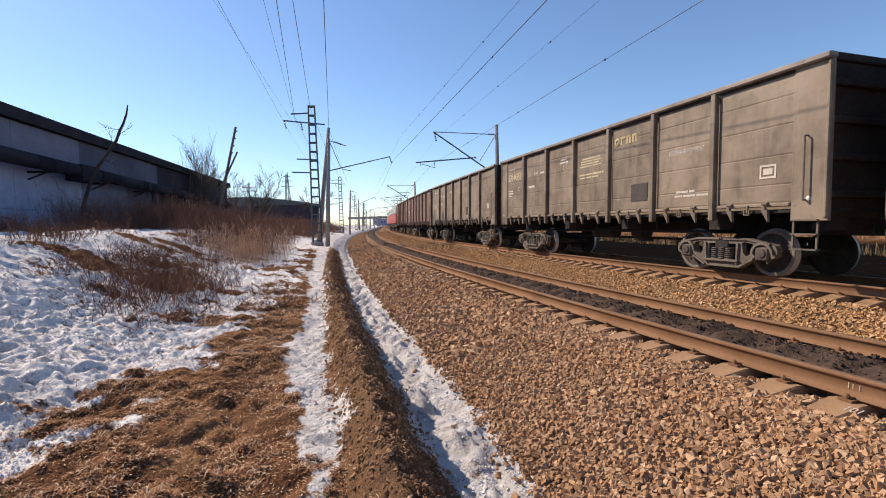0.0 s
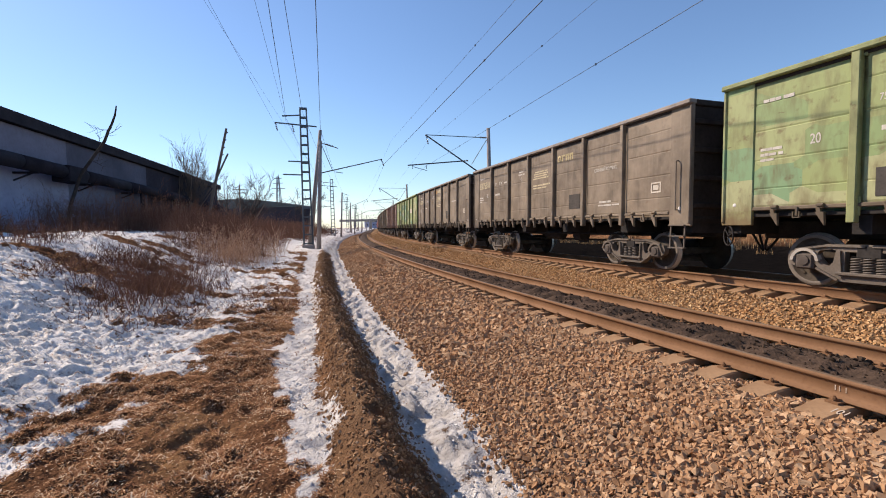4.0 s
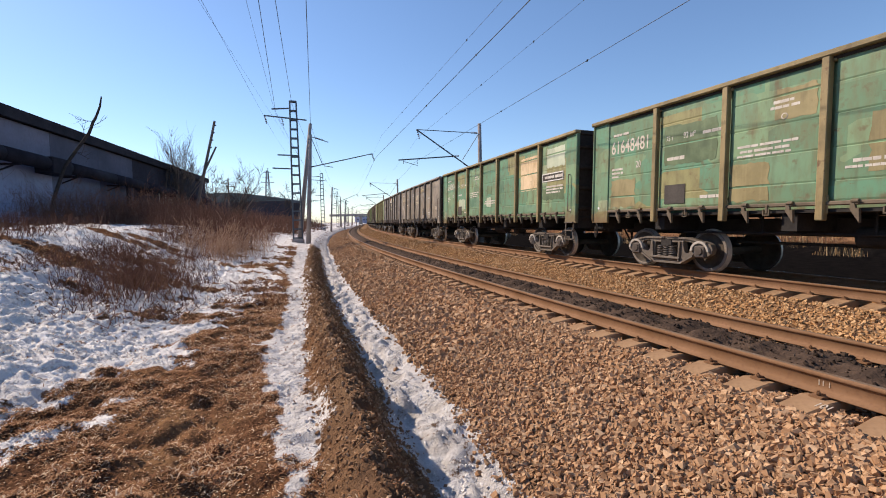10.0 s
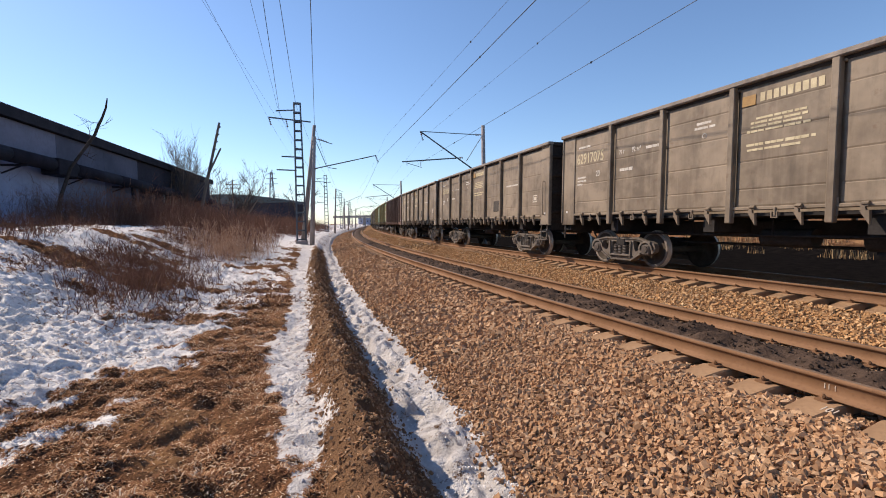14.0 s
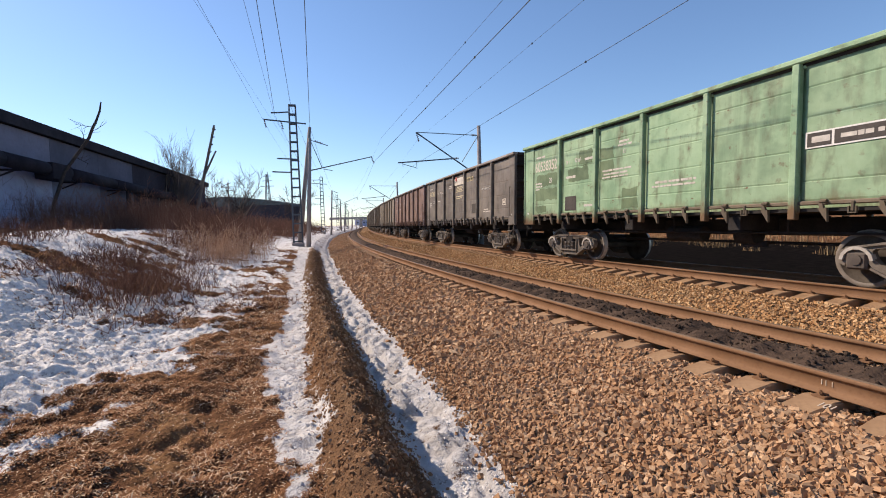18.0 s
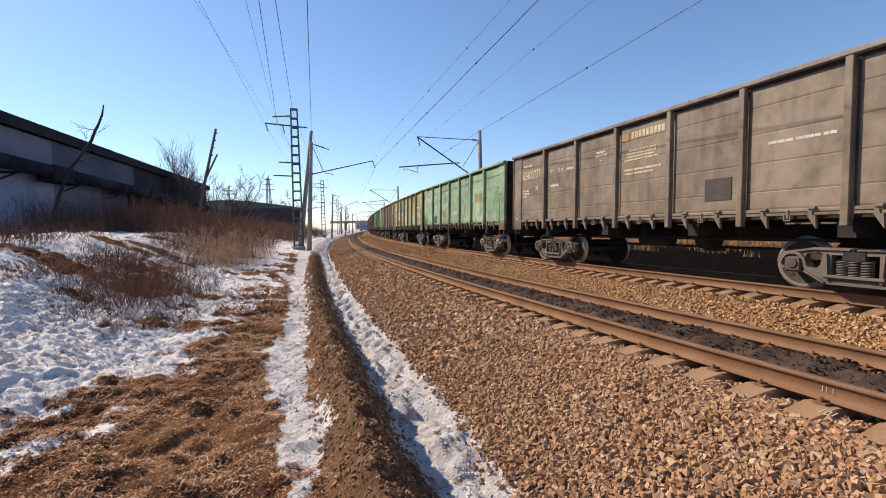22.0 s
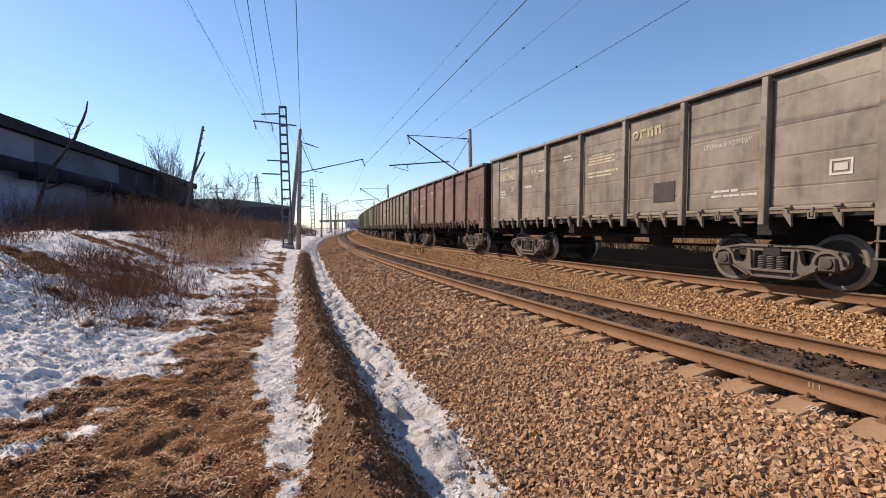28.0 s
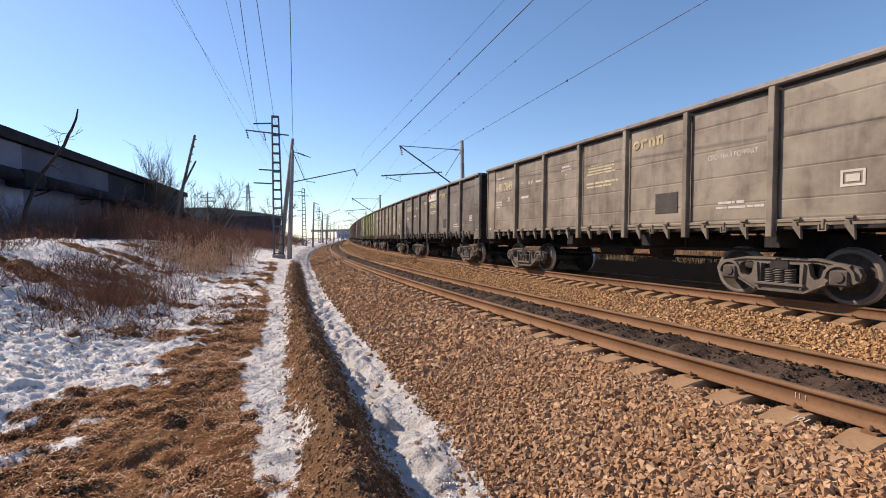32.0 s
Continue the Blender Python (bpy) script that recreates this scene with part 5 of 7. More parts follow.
def dress(w, number, kind, colour):
    """The marks on a wagon's left side."""
    white = WHITE
    green = colour in ("green", "patch", "olive", "mint", "sage")
    if colour == "ribbed":
        mark(w, "6815", 4.29, 2.74, 0.24, white)
        mark(w, "4087", 3.40, 2.72, 0.24, white)
    elif number:
        mark(w, number, 5.92, 2.93, 0.33 if green else 0.30, CREAM if green else AGED)
    mark(w, "20", *((3.17, 2.48) if colour == "ribbed" else (5.05, 2.48)), 0.17, white, "small_number")
    bars(w, [(5.85, 3.42, 0.5, 0.07)], white, "country_mark")
    bars(w, [(5.88, 2.5, 0.3, 0.06), (5.88, 2.40, 0.36, 0.06), (5.88, 2.3, 0.26, 0.05)], white, "loading_text")
    if colour != "ribbed":
        mark(w, "75 т", 4.12, 2.98, 0.11, white, "load_mark")
        mark(w, "92 м³", 3.66, 2.98, 0.13, white, "volume_mark")
    bars(w, [(3.18, 3.02, 0.4, 0.08), (4.08, 2.55, 0.5, 0.09)], white, "data_text")
    bars(w, [(1.75, 3.28, 0.35, 0.06), (1.8, 3.18, 0.5, 0.06)], white, "date_text")
    lathe_bm = lathe(bmesh.new(), [(0.04, 0), (0.055, 0), (0.055, 0.003), (0.04, 0.003)], 14, pose(1.55, SIDE + 0.026, 2.9, -90))
    part("ring_mark", lathe_bm, white, w)
    for x in (6.35, -6.3):
        part("dot_mark", lathe(bmesh.new(), [(0.0, 0.003), (0.036, 0.003), (0.038, 0.0)], 14, pose(x, SIDE + 0.048, 1.45, -90)), BRIGHT, w, "small white round mark")
    if kind in "gmvt":
        bars(w, [(0.45, 3.12, 0.8, 0.05), (0.55, 3.04, 1.0, 0.05), (0.55, 2.96, 0.9, 0.05), (0.62, 2.88, 1.05, 0.05), (0.62, 2.62, 1.2, 0.06), (0.6, 2.52, 0.9, 0.05)], AGED, "text_block")
    if kind in "gm":
        emblem(w, -1.2, 3.37, 0.24, GOLD)
        mark(w, "СРОЧНЫЙ ВОЗВРАТ", -3.1, 2.68, 0.10, white, "notice")
        bars(w, [(-3.35, 1.78, 0.5, 0.06), (-3.3, 1.68, 0.9, 0.05)], white, "notice_text")
    if kind == "m":
        plate_mark(w, 0.0, 3.42, 1.55, 0.36, CREAM, "owner_panel", "cream owner's panel", 0.05)
        lb = lathe(bmesh.new(), [(0.03, 0), (0.12, 0), (0.12, 0.006), (0.03, 0.006)], 16, pose(0.5, SIDE + 0.056, 3.42, -90))
        part("red_mark", lb, REDPAINT, w, "red round emblem")
        bars(w, [(0.25, 3.42, 0.8, 0.12)], REDPAINT, "panel_lettering", "plain red lettering bars")
    if kind == "v":
        plate_mark(w, 0.60, 3.5, 0.26, 0.19, ORANGE, "orange_mark", "faded orange emblem", 0.03)
        letters(w, 0.40, 3.52, 1.1, 0.16, 9, AGED, "owner_lettering", "plain pale lettering bars")
        bars(w, [(-3.1, 2.66, 1.0, 0.065)], white, "notice_text")
    if kind in "gmvb":
        plate_mark(w, -2.1, 1.88, 0.6, 0.44, BOARD, "chalk_patch", "dark grey chalk patch", 0.03)
        plate_mark(w, -5.55, 2.02, 0.32, 0.25, CREAM, "placard_frame", "cream framed placard", 0.027, True)
    if green:
        plate_mark(w, 3.85, 1.72, 0.55, 0.42, BOARD, "chalk_patch", "dark grey chalk patch", 0.03)
        bars(w, [(3.2, 1.62, 0.5, 0.08)], white, "date_text")
        bars(w, [(2.4, 2.55, 1.1, 0.055), (2.35, 2.45, 0.8, 0.055), (2.4, 2.36, 0.9, 0.05)], white, "text_block")
        bars(w, [(0.5, 2.05, 1.1, 0.06), (0.6, 1.95, 1.2, 0.05)], white, "notice_text")
    if kind == "x" or kind == "u" and not number:
        plate_mark(w, -3.53, 2.46, 1.52, 0.27, BRIGHT, "panel_border", "white border of the maker's panel", 0.030)
        plate_mark(w, -2.98, 2.46, 0.36, 0.22, BOARD, "maker_mark", "dark square of the maker's panel", 0.033)
        plate_mark(w, -3.73, 2.46, 1.06, 0.22, BOARD, "maker_panel", "dark maker's panel", 0.033)
        bars(w, [(-2.87, 2.46, 0.22, 0.11), (-3.29, 2.46, 0.9, 0.085)], white, "maker_lettering", "plain pale lettering bars", 0.038)
        if not number:
            bars(w, [(5.9, 2.86, 1.2, 0.26)], CREAM, "number_bars", "cream bars of a worn number")
            bars(w, [(3.7, 2.7, 0.35, 0.22)], CREAM, "small_bars", "cream bars of a worn mark")
    elif kind == "u":
        plate_mark(w, -5.2, 2.62, 1.3, 0.26, BRIGHT, "panel_border", "white border of the maker's panel", 0.040)
        plate_mark(w, -5.2, 2.62, 1.24, 0.2, BOARD, "maker_panel", "dark maker's panel", 0.043)
        bars(w, [(-4.75, 2.62, 1.0, 0.1)], white, "maker_lettering", "plain pale lettering bars", 0.048)
        bars(w, [(-4.8, 2.3, 0.9, 0.06), (-4.8, 2.2, 1.0, 0.06), (-4.8, 2.1, 0.8, 0.06)], white, "maker_text")
    if kind in "wr":
        plate_mark(w, -3.5, 2.62, 1.45 if kind == "w" else 0.9, 0.36, CREAM if kind == "w" else TOUCH_BROWN, "repaint_patch", "touched-up area of paint", 0.0265)


PANEL_X = (6.04, 4.40, 2.673, 0.894, -0.894, -2.673, -4.40, -6.04)
TONES = {"t": TOUCH_TEAL, "d": TOUCH_DARK, "c": TOUCH_CYAN, "p": TOUCH_PALE, "o": TOUCH_OCHRE, "b": TOUCH_BROWN}
# touched-up areas: panel from the front, its part across (0 leading, 1 trailing), heights, tone
REPAINTED = {
    10: [(5, 0.12, 0.9, 2.28, 3.5, "o"), (5, 0.02, 0.96, 1.4, 1.72, "t"), (4, 0.03, 0.3, 1.9, 3.1, "t"), (4, 0.72, 0.98, 2.15, 2.9, "t"), (4, 0.02, 0.35, 1.3, 1.56, "t"), (3, 0.3, 0.62, 2.35, 2.75, "d"),
         (3, 0.28, 0.6, 1.8, 2.2, "p"), (3, 0.3, 0.7, 1.32, 1.5, "t"), (2, 0.1, 0.95, 1.85, 2.35, "t"), (1, 0.2, 0.75, 1.75, 2.3, "p"), (1, 0.0, 0.9, 1.35, 1.7, "d"), (6, 0.05, 0.95, 1.85, 2.25, "d"), (6, 0.2, 0.98, 2.95, 3.6, "p")],
    21: [(5, 0.03, 0.98, 1.32, 2.2, "c"), (5, 0.68, 0.84, 3.15, 3.4, "t"), (3, 0.03, 0.97, 1.36, 2.62, "c"), (3, 0.35, 0.62, 2.88, 3.3, "c"), (2, 0.04, 0.96, 2.6, 3.36, "t"), (1, 0.05, 0.95, 1.36, 2.9, "c"), (1, 0.08, 0.92, 2.9, 3.25, "t"), (6, 0.3, 0.9, 1.4, 1.72, "p")],
    7: [(0, 0.1, 0.5, 1.4, 2.2, "t"), (1, 0.05, 0.9, 1.35, 1.7, "d"), (2, 0.3, 0.9, 2.4, 2.8, "d"), (3, 0.1, 0.6, 1.85, 2.2, "t"), (4, 0.2, 0.8, 2.4, 2.8, "p"), (5, 0.1, 0.9, 1.4, 1.7, "d"), (5, 0.0, 0.5, 2.95, 3.3, "b")],
    11: [(0, 0.05, 0.6, 1.4, 2.2, "b"), (1, 0.1, 0.9, 2.4, 3.3, "d"), (2, 0.0, 0.5, 1.35, 2.2, "b"), (3, 0.3, 0.95, 1.85, 2.8, "b"), (4, 0.1, 0.7, 2.95, 3.6, "d"), (5, 0.2, 0.9, 1.4, 2.2, "d"), (2, 0.5, 0.95, 2.95, 3.5, "b"), (4, 0.05, 0.95, 1.4, 2.8, "b"), (5, 0.1, 0.9, 2.3, 3.5, "b"), (6, 0.3, 0.95, 1.4, 3.4, "b")],
    30: [(6, 0.42, 0.98, 1.5, 1.98, "t"), (6, 0.62, 0.76, 2.75, 3.32, "d"), (6, 0.28, 0.55, 2.55, 2.84, "d"), (6, 0.05, 0.2, 1.5, 1.7, "d"), (5, 0.45, 0.66, 2.72, 3.1, "d"), (5, 0.48, 0.76, 1.5, 1.74, "d"),
         (5, 0.86, 0.99, 1.8, 2.26, "d"), (4, 0.2, 0.36, 1.5, 2.84, "t"), (4, 0.24, 0.56, 1.9, 2.25, "t"), (4, 0.04, 0.2, 2.5, 2.8, "d"), (3, 0.05, 0.3, 2.2, 2.5, "d"), (2, 0.1, 0.78, 1.45, 1.72, "t"), (1, 0.02, 0.4, 1.4, 1.72, "t"), (1, 0.6, 0.98, 1.4, 1.72, "d"), (0, 0.1, 0.9, 1.6, 2.25, "t")],
    19: [(0, 0.1, 0.9, 2.4, 2.8, "d"), (0, 0.1, 0.5, 1.4, 1.7, "d"), (1, 0.2, 0.8, 2.4, 2.8, "d"), (0, 0.05, 0.95, 1.9, 2.3, "d"), (2, 0.05, 0.4, 2.3, 3.2, "d"), (1, 0.5, 0.9, 2.85, 3.3, "d"), (2, 0.55, 0.9, 1.35, 2.0, "d")],
    2: [(1, 0.05, 0.95, 2.35, 2.9, "t"), (3, 0.04, 0.96, 2.9, 3.3, "t"), (3, 0.04, 0.96, 1.7, 2.2, "t"), (4, 0.06, 0.95, 1.9, 2.7, "d"), (5, 0.2, 0.75, 1.4, 1.75, "t"), (2, 0.05, 0.95, 2.9, 3.4, "t")],
    22: [(2, 0.2, 0.6, 1.85, 2.2, "b"), (5, 0.1, 0.5, 2.4, 2.7, "p")],
    25: [(3, 0.2, 0.8, 1.4, 1.7, "d"), (1, 0.5, 0.9, 2.95, 3.3, "b")],
}


def repaint(w, n):
    """Touched-up areas of paint with brushed edges, broken at the creases of the wall."""
    r = np.random.default_rng(300 + n)
    for panel, f0, f1, z0, z1, tone in REPAINTED.get(n, ()):
        a, b = PANEL_X[panel], PANEL_X[panel + 1]
        x0, x1 = a + (b - a) * f0 - 0.07, a + (b - a) * f1 + 0.07 * (f1 > 0.9)
        bm = bmesh.new()
        z0, z1 = max(lift(z0), FOOT + 0.1), lift(z1)
        edges = [z0] + [c for c in CREASES if z0 < c < z1] + [z1]
        x0, x1 = sorted((x0, x1))
        x0, x1 = max(x0, b + 0.14), min(x1, a - 0.14)
        for p, q in zip(edges, edges[1:]):
            low, high = p == z0, q == z1
            p, q = p + 0.03 * (not low), q - 0.014 * (not high)
            nx, nz = max(2, int((x1 - x0) / 0.09)), max(2, int((q - p) / 0.09))
            loop = [(x0 + (x1 - x0) * k / nx, p) for k in range(nx)] + [(x1, p + (q - p) * k / nz) for k in range(nz)]
            loop += [(x1 - (x1 - x0) * k / nx, q) for k in range(nx)] + [(x0, q - (q - p) * k / nz) for k in range(nz)]
            jig = r.uniform(-0.03, 0.03, (len(loop), 2))
            level = np.array([b for _, b in loop])
            jig[:, 1] *= np.where(np.abs(level - p) < 1e-6, low, np.where(np.abs(level - q) < 1e-6, high, 0))
            front = [bm.verts.new((a + u, SIDE + 0.0262, b + v)) for (a, b), (u, v) in zip(loop, jig)]
            back = [bm.verts.new((v.co.x, SIDE + 0.018, v.co.z)) for v in front]
            bm.faces.new(front)
            for k in range(len(front)):
                n2 = (k + 1) % len(front)
                bm.faces.new((front[n2], front[k], back[k], back[n2]))
        bmesh.ops.recalc_face_normals(bm, faces=bm.faces)
        part("repaint_patch", bm, TONES[tone], w, "touched-up area of paint")


def build_train():
    plain_w = build_wagon(RIBS, CREASES, True, TAUPE, TAUPE)
    ribbed_w = build_wagon((5.43, 4.39, 3.5, 2.63, 1.74, 0.87, 0.0, -0.87, -1.74, -2.63, -3.5, -4.39, -5.43), (2.45,), False, BROWN, RIBDARK)
    train = []
    for n, colour, number, kind in FLEET:
        base = ribbed_w if colour == "ribbed" else plain_w
        w = copy_thing(base, pose(0, 0, 0))
        material, word = PAINTS[colour]
        word_green = colour in ("green", "patch", "olive", "mint", "sage")
        if material not in (TAUPE,) and base is plain_w:
            for p in w.children:
                if p.name.split(".")[0] in PAINTED and (word_green or p.name.split(".")[0] != "top_chord"):
                    p.material_slots[0].link = "OBJECT"
                    flat = p.name.split(".")[0] in ("wall_panel", "corner_panel")
                    p.material_slots[0].material = HATCHIRON if word_green and p.name.split(".")[0] in ("hatch_lock", "hatch_hinge", "bottom_chord") else material if flat or colour in ("brown", "slate", "umber", "mint") else WELD if colour == "patch" else POSTGREEN if colour == "green" else GRIME
        for p in w.children_recursive:
            kind_of = p.name.split(".")[0]
            if n in (21, 30) and kind_of == "wheelset":
                p.material_slots[2].link = "OBJECT"
                p.material_slots[2].material = PALERIM
            if word_green and kind_of == "axle_box":
                p.material_slots[1].link = "OBJECT"
                p.material_slots[1].material = PALERIM
        repaint(w, n)
        dress(w, number, kind, colour)
        tagged(w, f"{word} open steel gondola wagon rolling on the far track", "gondola wagon", "wagons of the freight train")
        train.append((n, w))
    for w in (plain_w, ribbed_w):
        for p in (*w.children_recursive, w):
            bpy.data.objects.remove(p)
    return train


TRAIN = build_train()


def wagon_pose(centre, base=PIVOT):
    """Where a vehicle sits whose middle is at that station: on the chord between its pivots, leaning with the cant."""
    (xa, ya, _), (xb, yb, _) = TRACK.at(centre + base, 0.0), TRACK.at(centre - base, 0.0)
    yaw = math.degrees(math.atan2(yb - ya, xb - xa)) + 180
    return pose(float((xa + xb) / 2), float((ya + yb) / 2), RAIL_Z, 0, 0, yaw) @ pose(0, 0, 0, math.degrees(CANT))


# ---- locomotive at the head of the train ----
LOCO_RED = plain("locomotive_red", (0.42, 0.055, 0.04), (0.30, 0.05, 0.04), 1.5, 0.45)
LOCO_GREY = plain("locomotive_light_grey", (0.50, 0.48, 0.46), (0.36, 0.34, 0.33), 1.5, 0.5)
DARKGLASS = plain("dark_window_glass", (0.02, 0.025, 0.03), (0.03, 0.035, 0.04), 2, 0.1, 0, 0)


def build_loco():
    w = new("electric_locomotive")
    w.empty_display_size = 0.3
    part("underframe", box(bmesh.new(), (16.2, 2.7, 0.5), at=(0, 0, 1.05), bevel=0.05), UNDER, w)
    bm = box(bmesh.new(), (16.4, 3.0, 1.35), at=(0, 0, 1.98), bevel=0.08)
    part("lower_body", bm, LOCO_RED, w, "red lower body")
    bm = box(bmesh.new(), (16.2, 2.96, 1.15), at=(0, 0, 3.23), bevel=0.14)
    part("upper_body", bm, LOCO_GREY, w, "light grey upper body")
    bm = box(bmesh.new(), (15.0, 2.3, 0.3), at=(0, 0, 3.9), bevel=0.1)
    part("roof", bm, CAST, w)
    for x in (-5.5, -2.75, 0.0, 2.75, 5.5):
        for y in (1.487, -1.487):
            part("window", box(bmesh.new(), (0.9, 0.03, 0.5), at=(x, y, 3.2), bevel=0.01), DARKGLASS, w)
    for x in (3.2, -3.2):
        bm = bmesh.new()
        for y in (0.5, -0.5):
            bar(bm, (x + 1.0, y, 4.0), (x - 0.3, y, 5.0), 0.05)
            bar(bm, (x - 0.3, y, 5.0), (x + 0.8, y * 0.7, 5.9), 0.04)
        bar(bm, (x + 0.8, -0.9, 5.9), (x + 0.8, 0.9, 5.9), 0.07)
        bar(bm, (x - 0.3, -0.5, 5.0), (x - 0.3, 0.5, 5.0), 0.05)
        part("pantograph", bm, TOWER, w, "raised pantograph frame")
        add_bogie(w, math.copysign(4.0, x))
    tagged(w, "red and light-grey electric locomotive with raised pantographs hauling the train", "locomotive", "locomotives")
    return w


_loco = build_loco()
LOCOS = [(57.6, _loco), (74.9, copy_thing(_loco, pose(0, 0, 0)))]


# ---- overhead line ----
def place_on(s, o, z):
    x, y, _ = line(s, o)
    return Vector((float(x), float(y), z))


def level_at(s, o):
    return float(terrain(np.array([float(s)]), np.array([float(o)]))[0])


def insulator(parent, a, b, label="brown ribbed insulator"):
    """A string of ribbed discs from a to b."""
    a, b = Vector(a), Vector(b)
    n, v = 5, b - a
    prof = [(0.02, 0.0)]
    for k in range(n):
        z = v.length * (k + 0.2) / n
        prof += [(0.02, z), (0.075, z + 0.01), (0.07, z + v.length * 0.35 / n), (0.02, z + v.length * 0.4 / n)]
    prof.append((0.02, v.length))
    m = Matrix.Translation(a) @ v.to_track_quat("Z", "Y").to_matrix().to_4x4()
    part("insulator", lathe(bmesh.new(), prof, 10, m), GLASSY, parent, label)


def lattice_mast(s, o, top, arms, label):
    """A narrow welded lattice mast with ladder-like rungs and cross-arms."""
    z0 = level_at(s, o)
    w = new("lattice_mast")
    w.matrix_basis = spot(s, o, z0)
    h = top - z0
    part("footing", box(bmesh.new(), (0.9, 0.9, 0.5), at=(0, 0, 0.0), bevel=0.06), POLE, w, "concrete footing")
    for x in (0.2, -0.2):
        for y in (0.27, -0.27):
            part("leg", bar(bmesh.new(), (x * 1.3, y * 1.25, 0.1), (x * 0.8, y * 0.85, h), 0.085, bevel=0.01), TOWER, w)
    n = int(h / 0.68)
    for k in range(n + 1):
        z = 0.35 + (h - 0.4) * k / n
        f = 1.28 - 0.45 * z / h
        bm = bmesh.new()
        for x in (0.2, -0.2):
            bar(bm, (x * f, -0.27 * f, z), (x * f, 0.27 * f, z), 0.05, 0.1)
        for y in (0.27, -0.27):
            bar(bm, (-0.2 * f, y * f, z), (0.2 * f, y * f, z), 0.05, 0.1)
        part("rung", bm, TOWER, w)
    for y0, z0a, y1, z1a, hang in arms:
        part("cross_arm", bar(bmesh.new(), (0.0, y0, z0a - z0), (0.0, y1, z1a - z0), 0.09), TOWER, w)
        for y in hang:
            zz = z0a - z0 + (z1a - z0a) * (y - y0) / (y1 - y0)
            insulator(w, (0, y, zz), (0, y - 0.12, zz - 0.62))
    return tagged(w, label, "lattice mast", "lattice masts")


def pole_mast(s, o, top, lean, reach, root_z, tip_z, label, thick=0.185, tie=True):
    """A round concrete mast with a sloping bracket over the near track."""
    z0 = level_at(s, o)
    w = new("catenary_mast")
    w.matrix_basis = spot(s, o, z0)
    h = top - z0
    bm = bmesh.new()
    rod(bm, (0, 0, -0.4), (lean[0], lean[1], h), thick, thick * 0.62, 14)
    for f in bm.faces:
        f.smooth = len(f.verts) == 4
    part("pole", bm, POLE, w, "tapered grey concrete pole")
    if reach:
        r, t = root_z - z0, tip_z - z0
        ry = lean[1] * r / h
        bm = bmesh.new()
        rod(bm, (0, ry, r), (0, ry - reach, t), 0.045, 0.035, 8)
        part("bracket", bm, TOWER, w, "sloping steel bracket")
        if tie:
            part("tie_rod", rod(bmesh.new(), (0, lean[1], h - 0.1), (0, ry - reach * 0.2, r + (t - r) * 0.2), 0.025, n=6), TOWER, w)
            bm = rod(bmesh.new(), (0, lean[1], h - 0.15), (0, lean[1] - 1.3, h - 0.55), 0.03, n=6)
            part("side_arm", bm, TOWER, w)
            insulator(w, (0, lean[1] - 0.35, h - 0.22), (0, lean[1] - 0.95, h - 0.42))
        insulator(w, (0, ry - reach + 0.05, t - 0.03), (0, ry - reach - 0.15, t - 0.55))
        part("registration_arm", rod(bmesh.new(), (0, ry - reach * 0.22, r + 0.12), (0, ry - reach * 0.36, r + 0.02), 0.025, n=6), TOWER, w)
    return tagged(w, label, "catenary mast", "catenary masts")


def far_mast(s, top, label):
    """A mast beyond the far track with its bracket, stay and registration arm."""
    o = -3.5
    z0 = level_at(s, o)
    w = new("catenary_mast")
    w.matrix_basis = spot(s, o, z0)
    h = top - z0
    bm = bmesh.new()
    rod(bm, (0, 0, -0.3), (0, 0, h), 0.2, 0.13, 14)
    for f in bm.faces:
        f.smooth = len(f.verts) == 4
    part("pole", bm, POLE, w, "tapered grey concrete pole")
    q = h - 0.7
    part("top_stay", rod(bmesh.new(), (0, 0.15, q), (0, 4.75, q + 0.12), 0.028, n=6), TOWER, w)
    part("bracket", rod(bmesh.new(), (0, 0.1, q - 3.0), (0, 4.75, q + 0.12), 0.05, n=8), TOWER, w, "sloping bracket tube")
    part("strut", rod(bmesh.new(), (0, 0.15, q - 0.15), (0, 1.35, q - 1.95), 0.025, n=6), TOWER, w)
    part("lower_arm", rod(bmesh.new(), (0, 2.1, q - 1.72), (0, 6.1, q - 2.05), 0.045, n=8), TOWER, w)
    part("registration_arm", rod(bmesh.new(), (0, 5.7, q - 2.15), (0, 4.7, q - 2.42), 0.02, n=6), TOWER, w)
    for y in (5.75, 4.75):
        part("dropper", rod(bmesh.new(), (0, y, q - 2.0), (0, y, q - 2.3), 0.02, n=6), TOWER, w)
    insulator(w, (0, 1.6, q - 1.68), (0, 2.2, q - 1.73))
    insulator(w, (0, 0.2, q), (0, 0.65, q + 0.01))
    insulator(w, (0, 4.7, q + 0.1), (0, 4.55, q - 0.55))
    return tagged(w, label, "catenary mast", "catenary masts")


SPAN = 52.2
for k in range(7):
    s = 36.4 + SPAN * k
    arms = ((2.1, 9.45, -0.95, 9.2, (2.05, 0.85)), (1.55, 9.95, 0.2, 10.05, ()), (1.25, 6.55, -0.3, 6.5, ()), (1.65, 5.55, 0.2, 5.5, ()))
    if k < 4:
        lattice_mast(s, 9.75, 10.6, arms, "blue-grey steel lattice mast with cross-arms beside the path")
    pole_mast(s - 0.7, 9.0 if k == 0 else 8.3 if k == 1 else 7.8, 8.0, (0, -0.45), 4.75, 5.55 if k == 0 else 4.7, 6.65, "grey concrete mast with a sloping bracket over the near track")
    if k:
        far_mast(31.7 + 47.3 * k, 8.6, "grey concrete mast with a bracket over the far track")
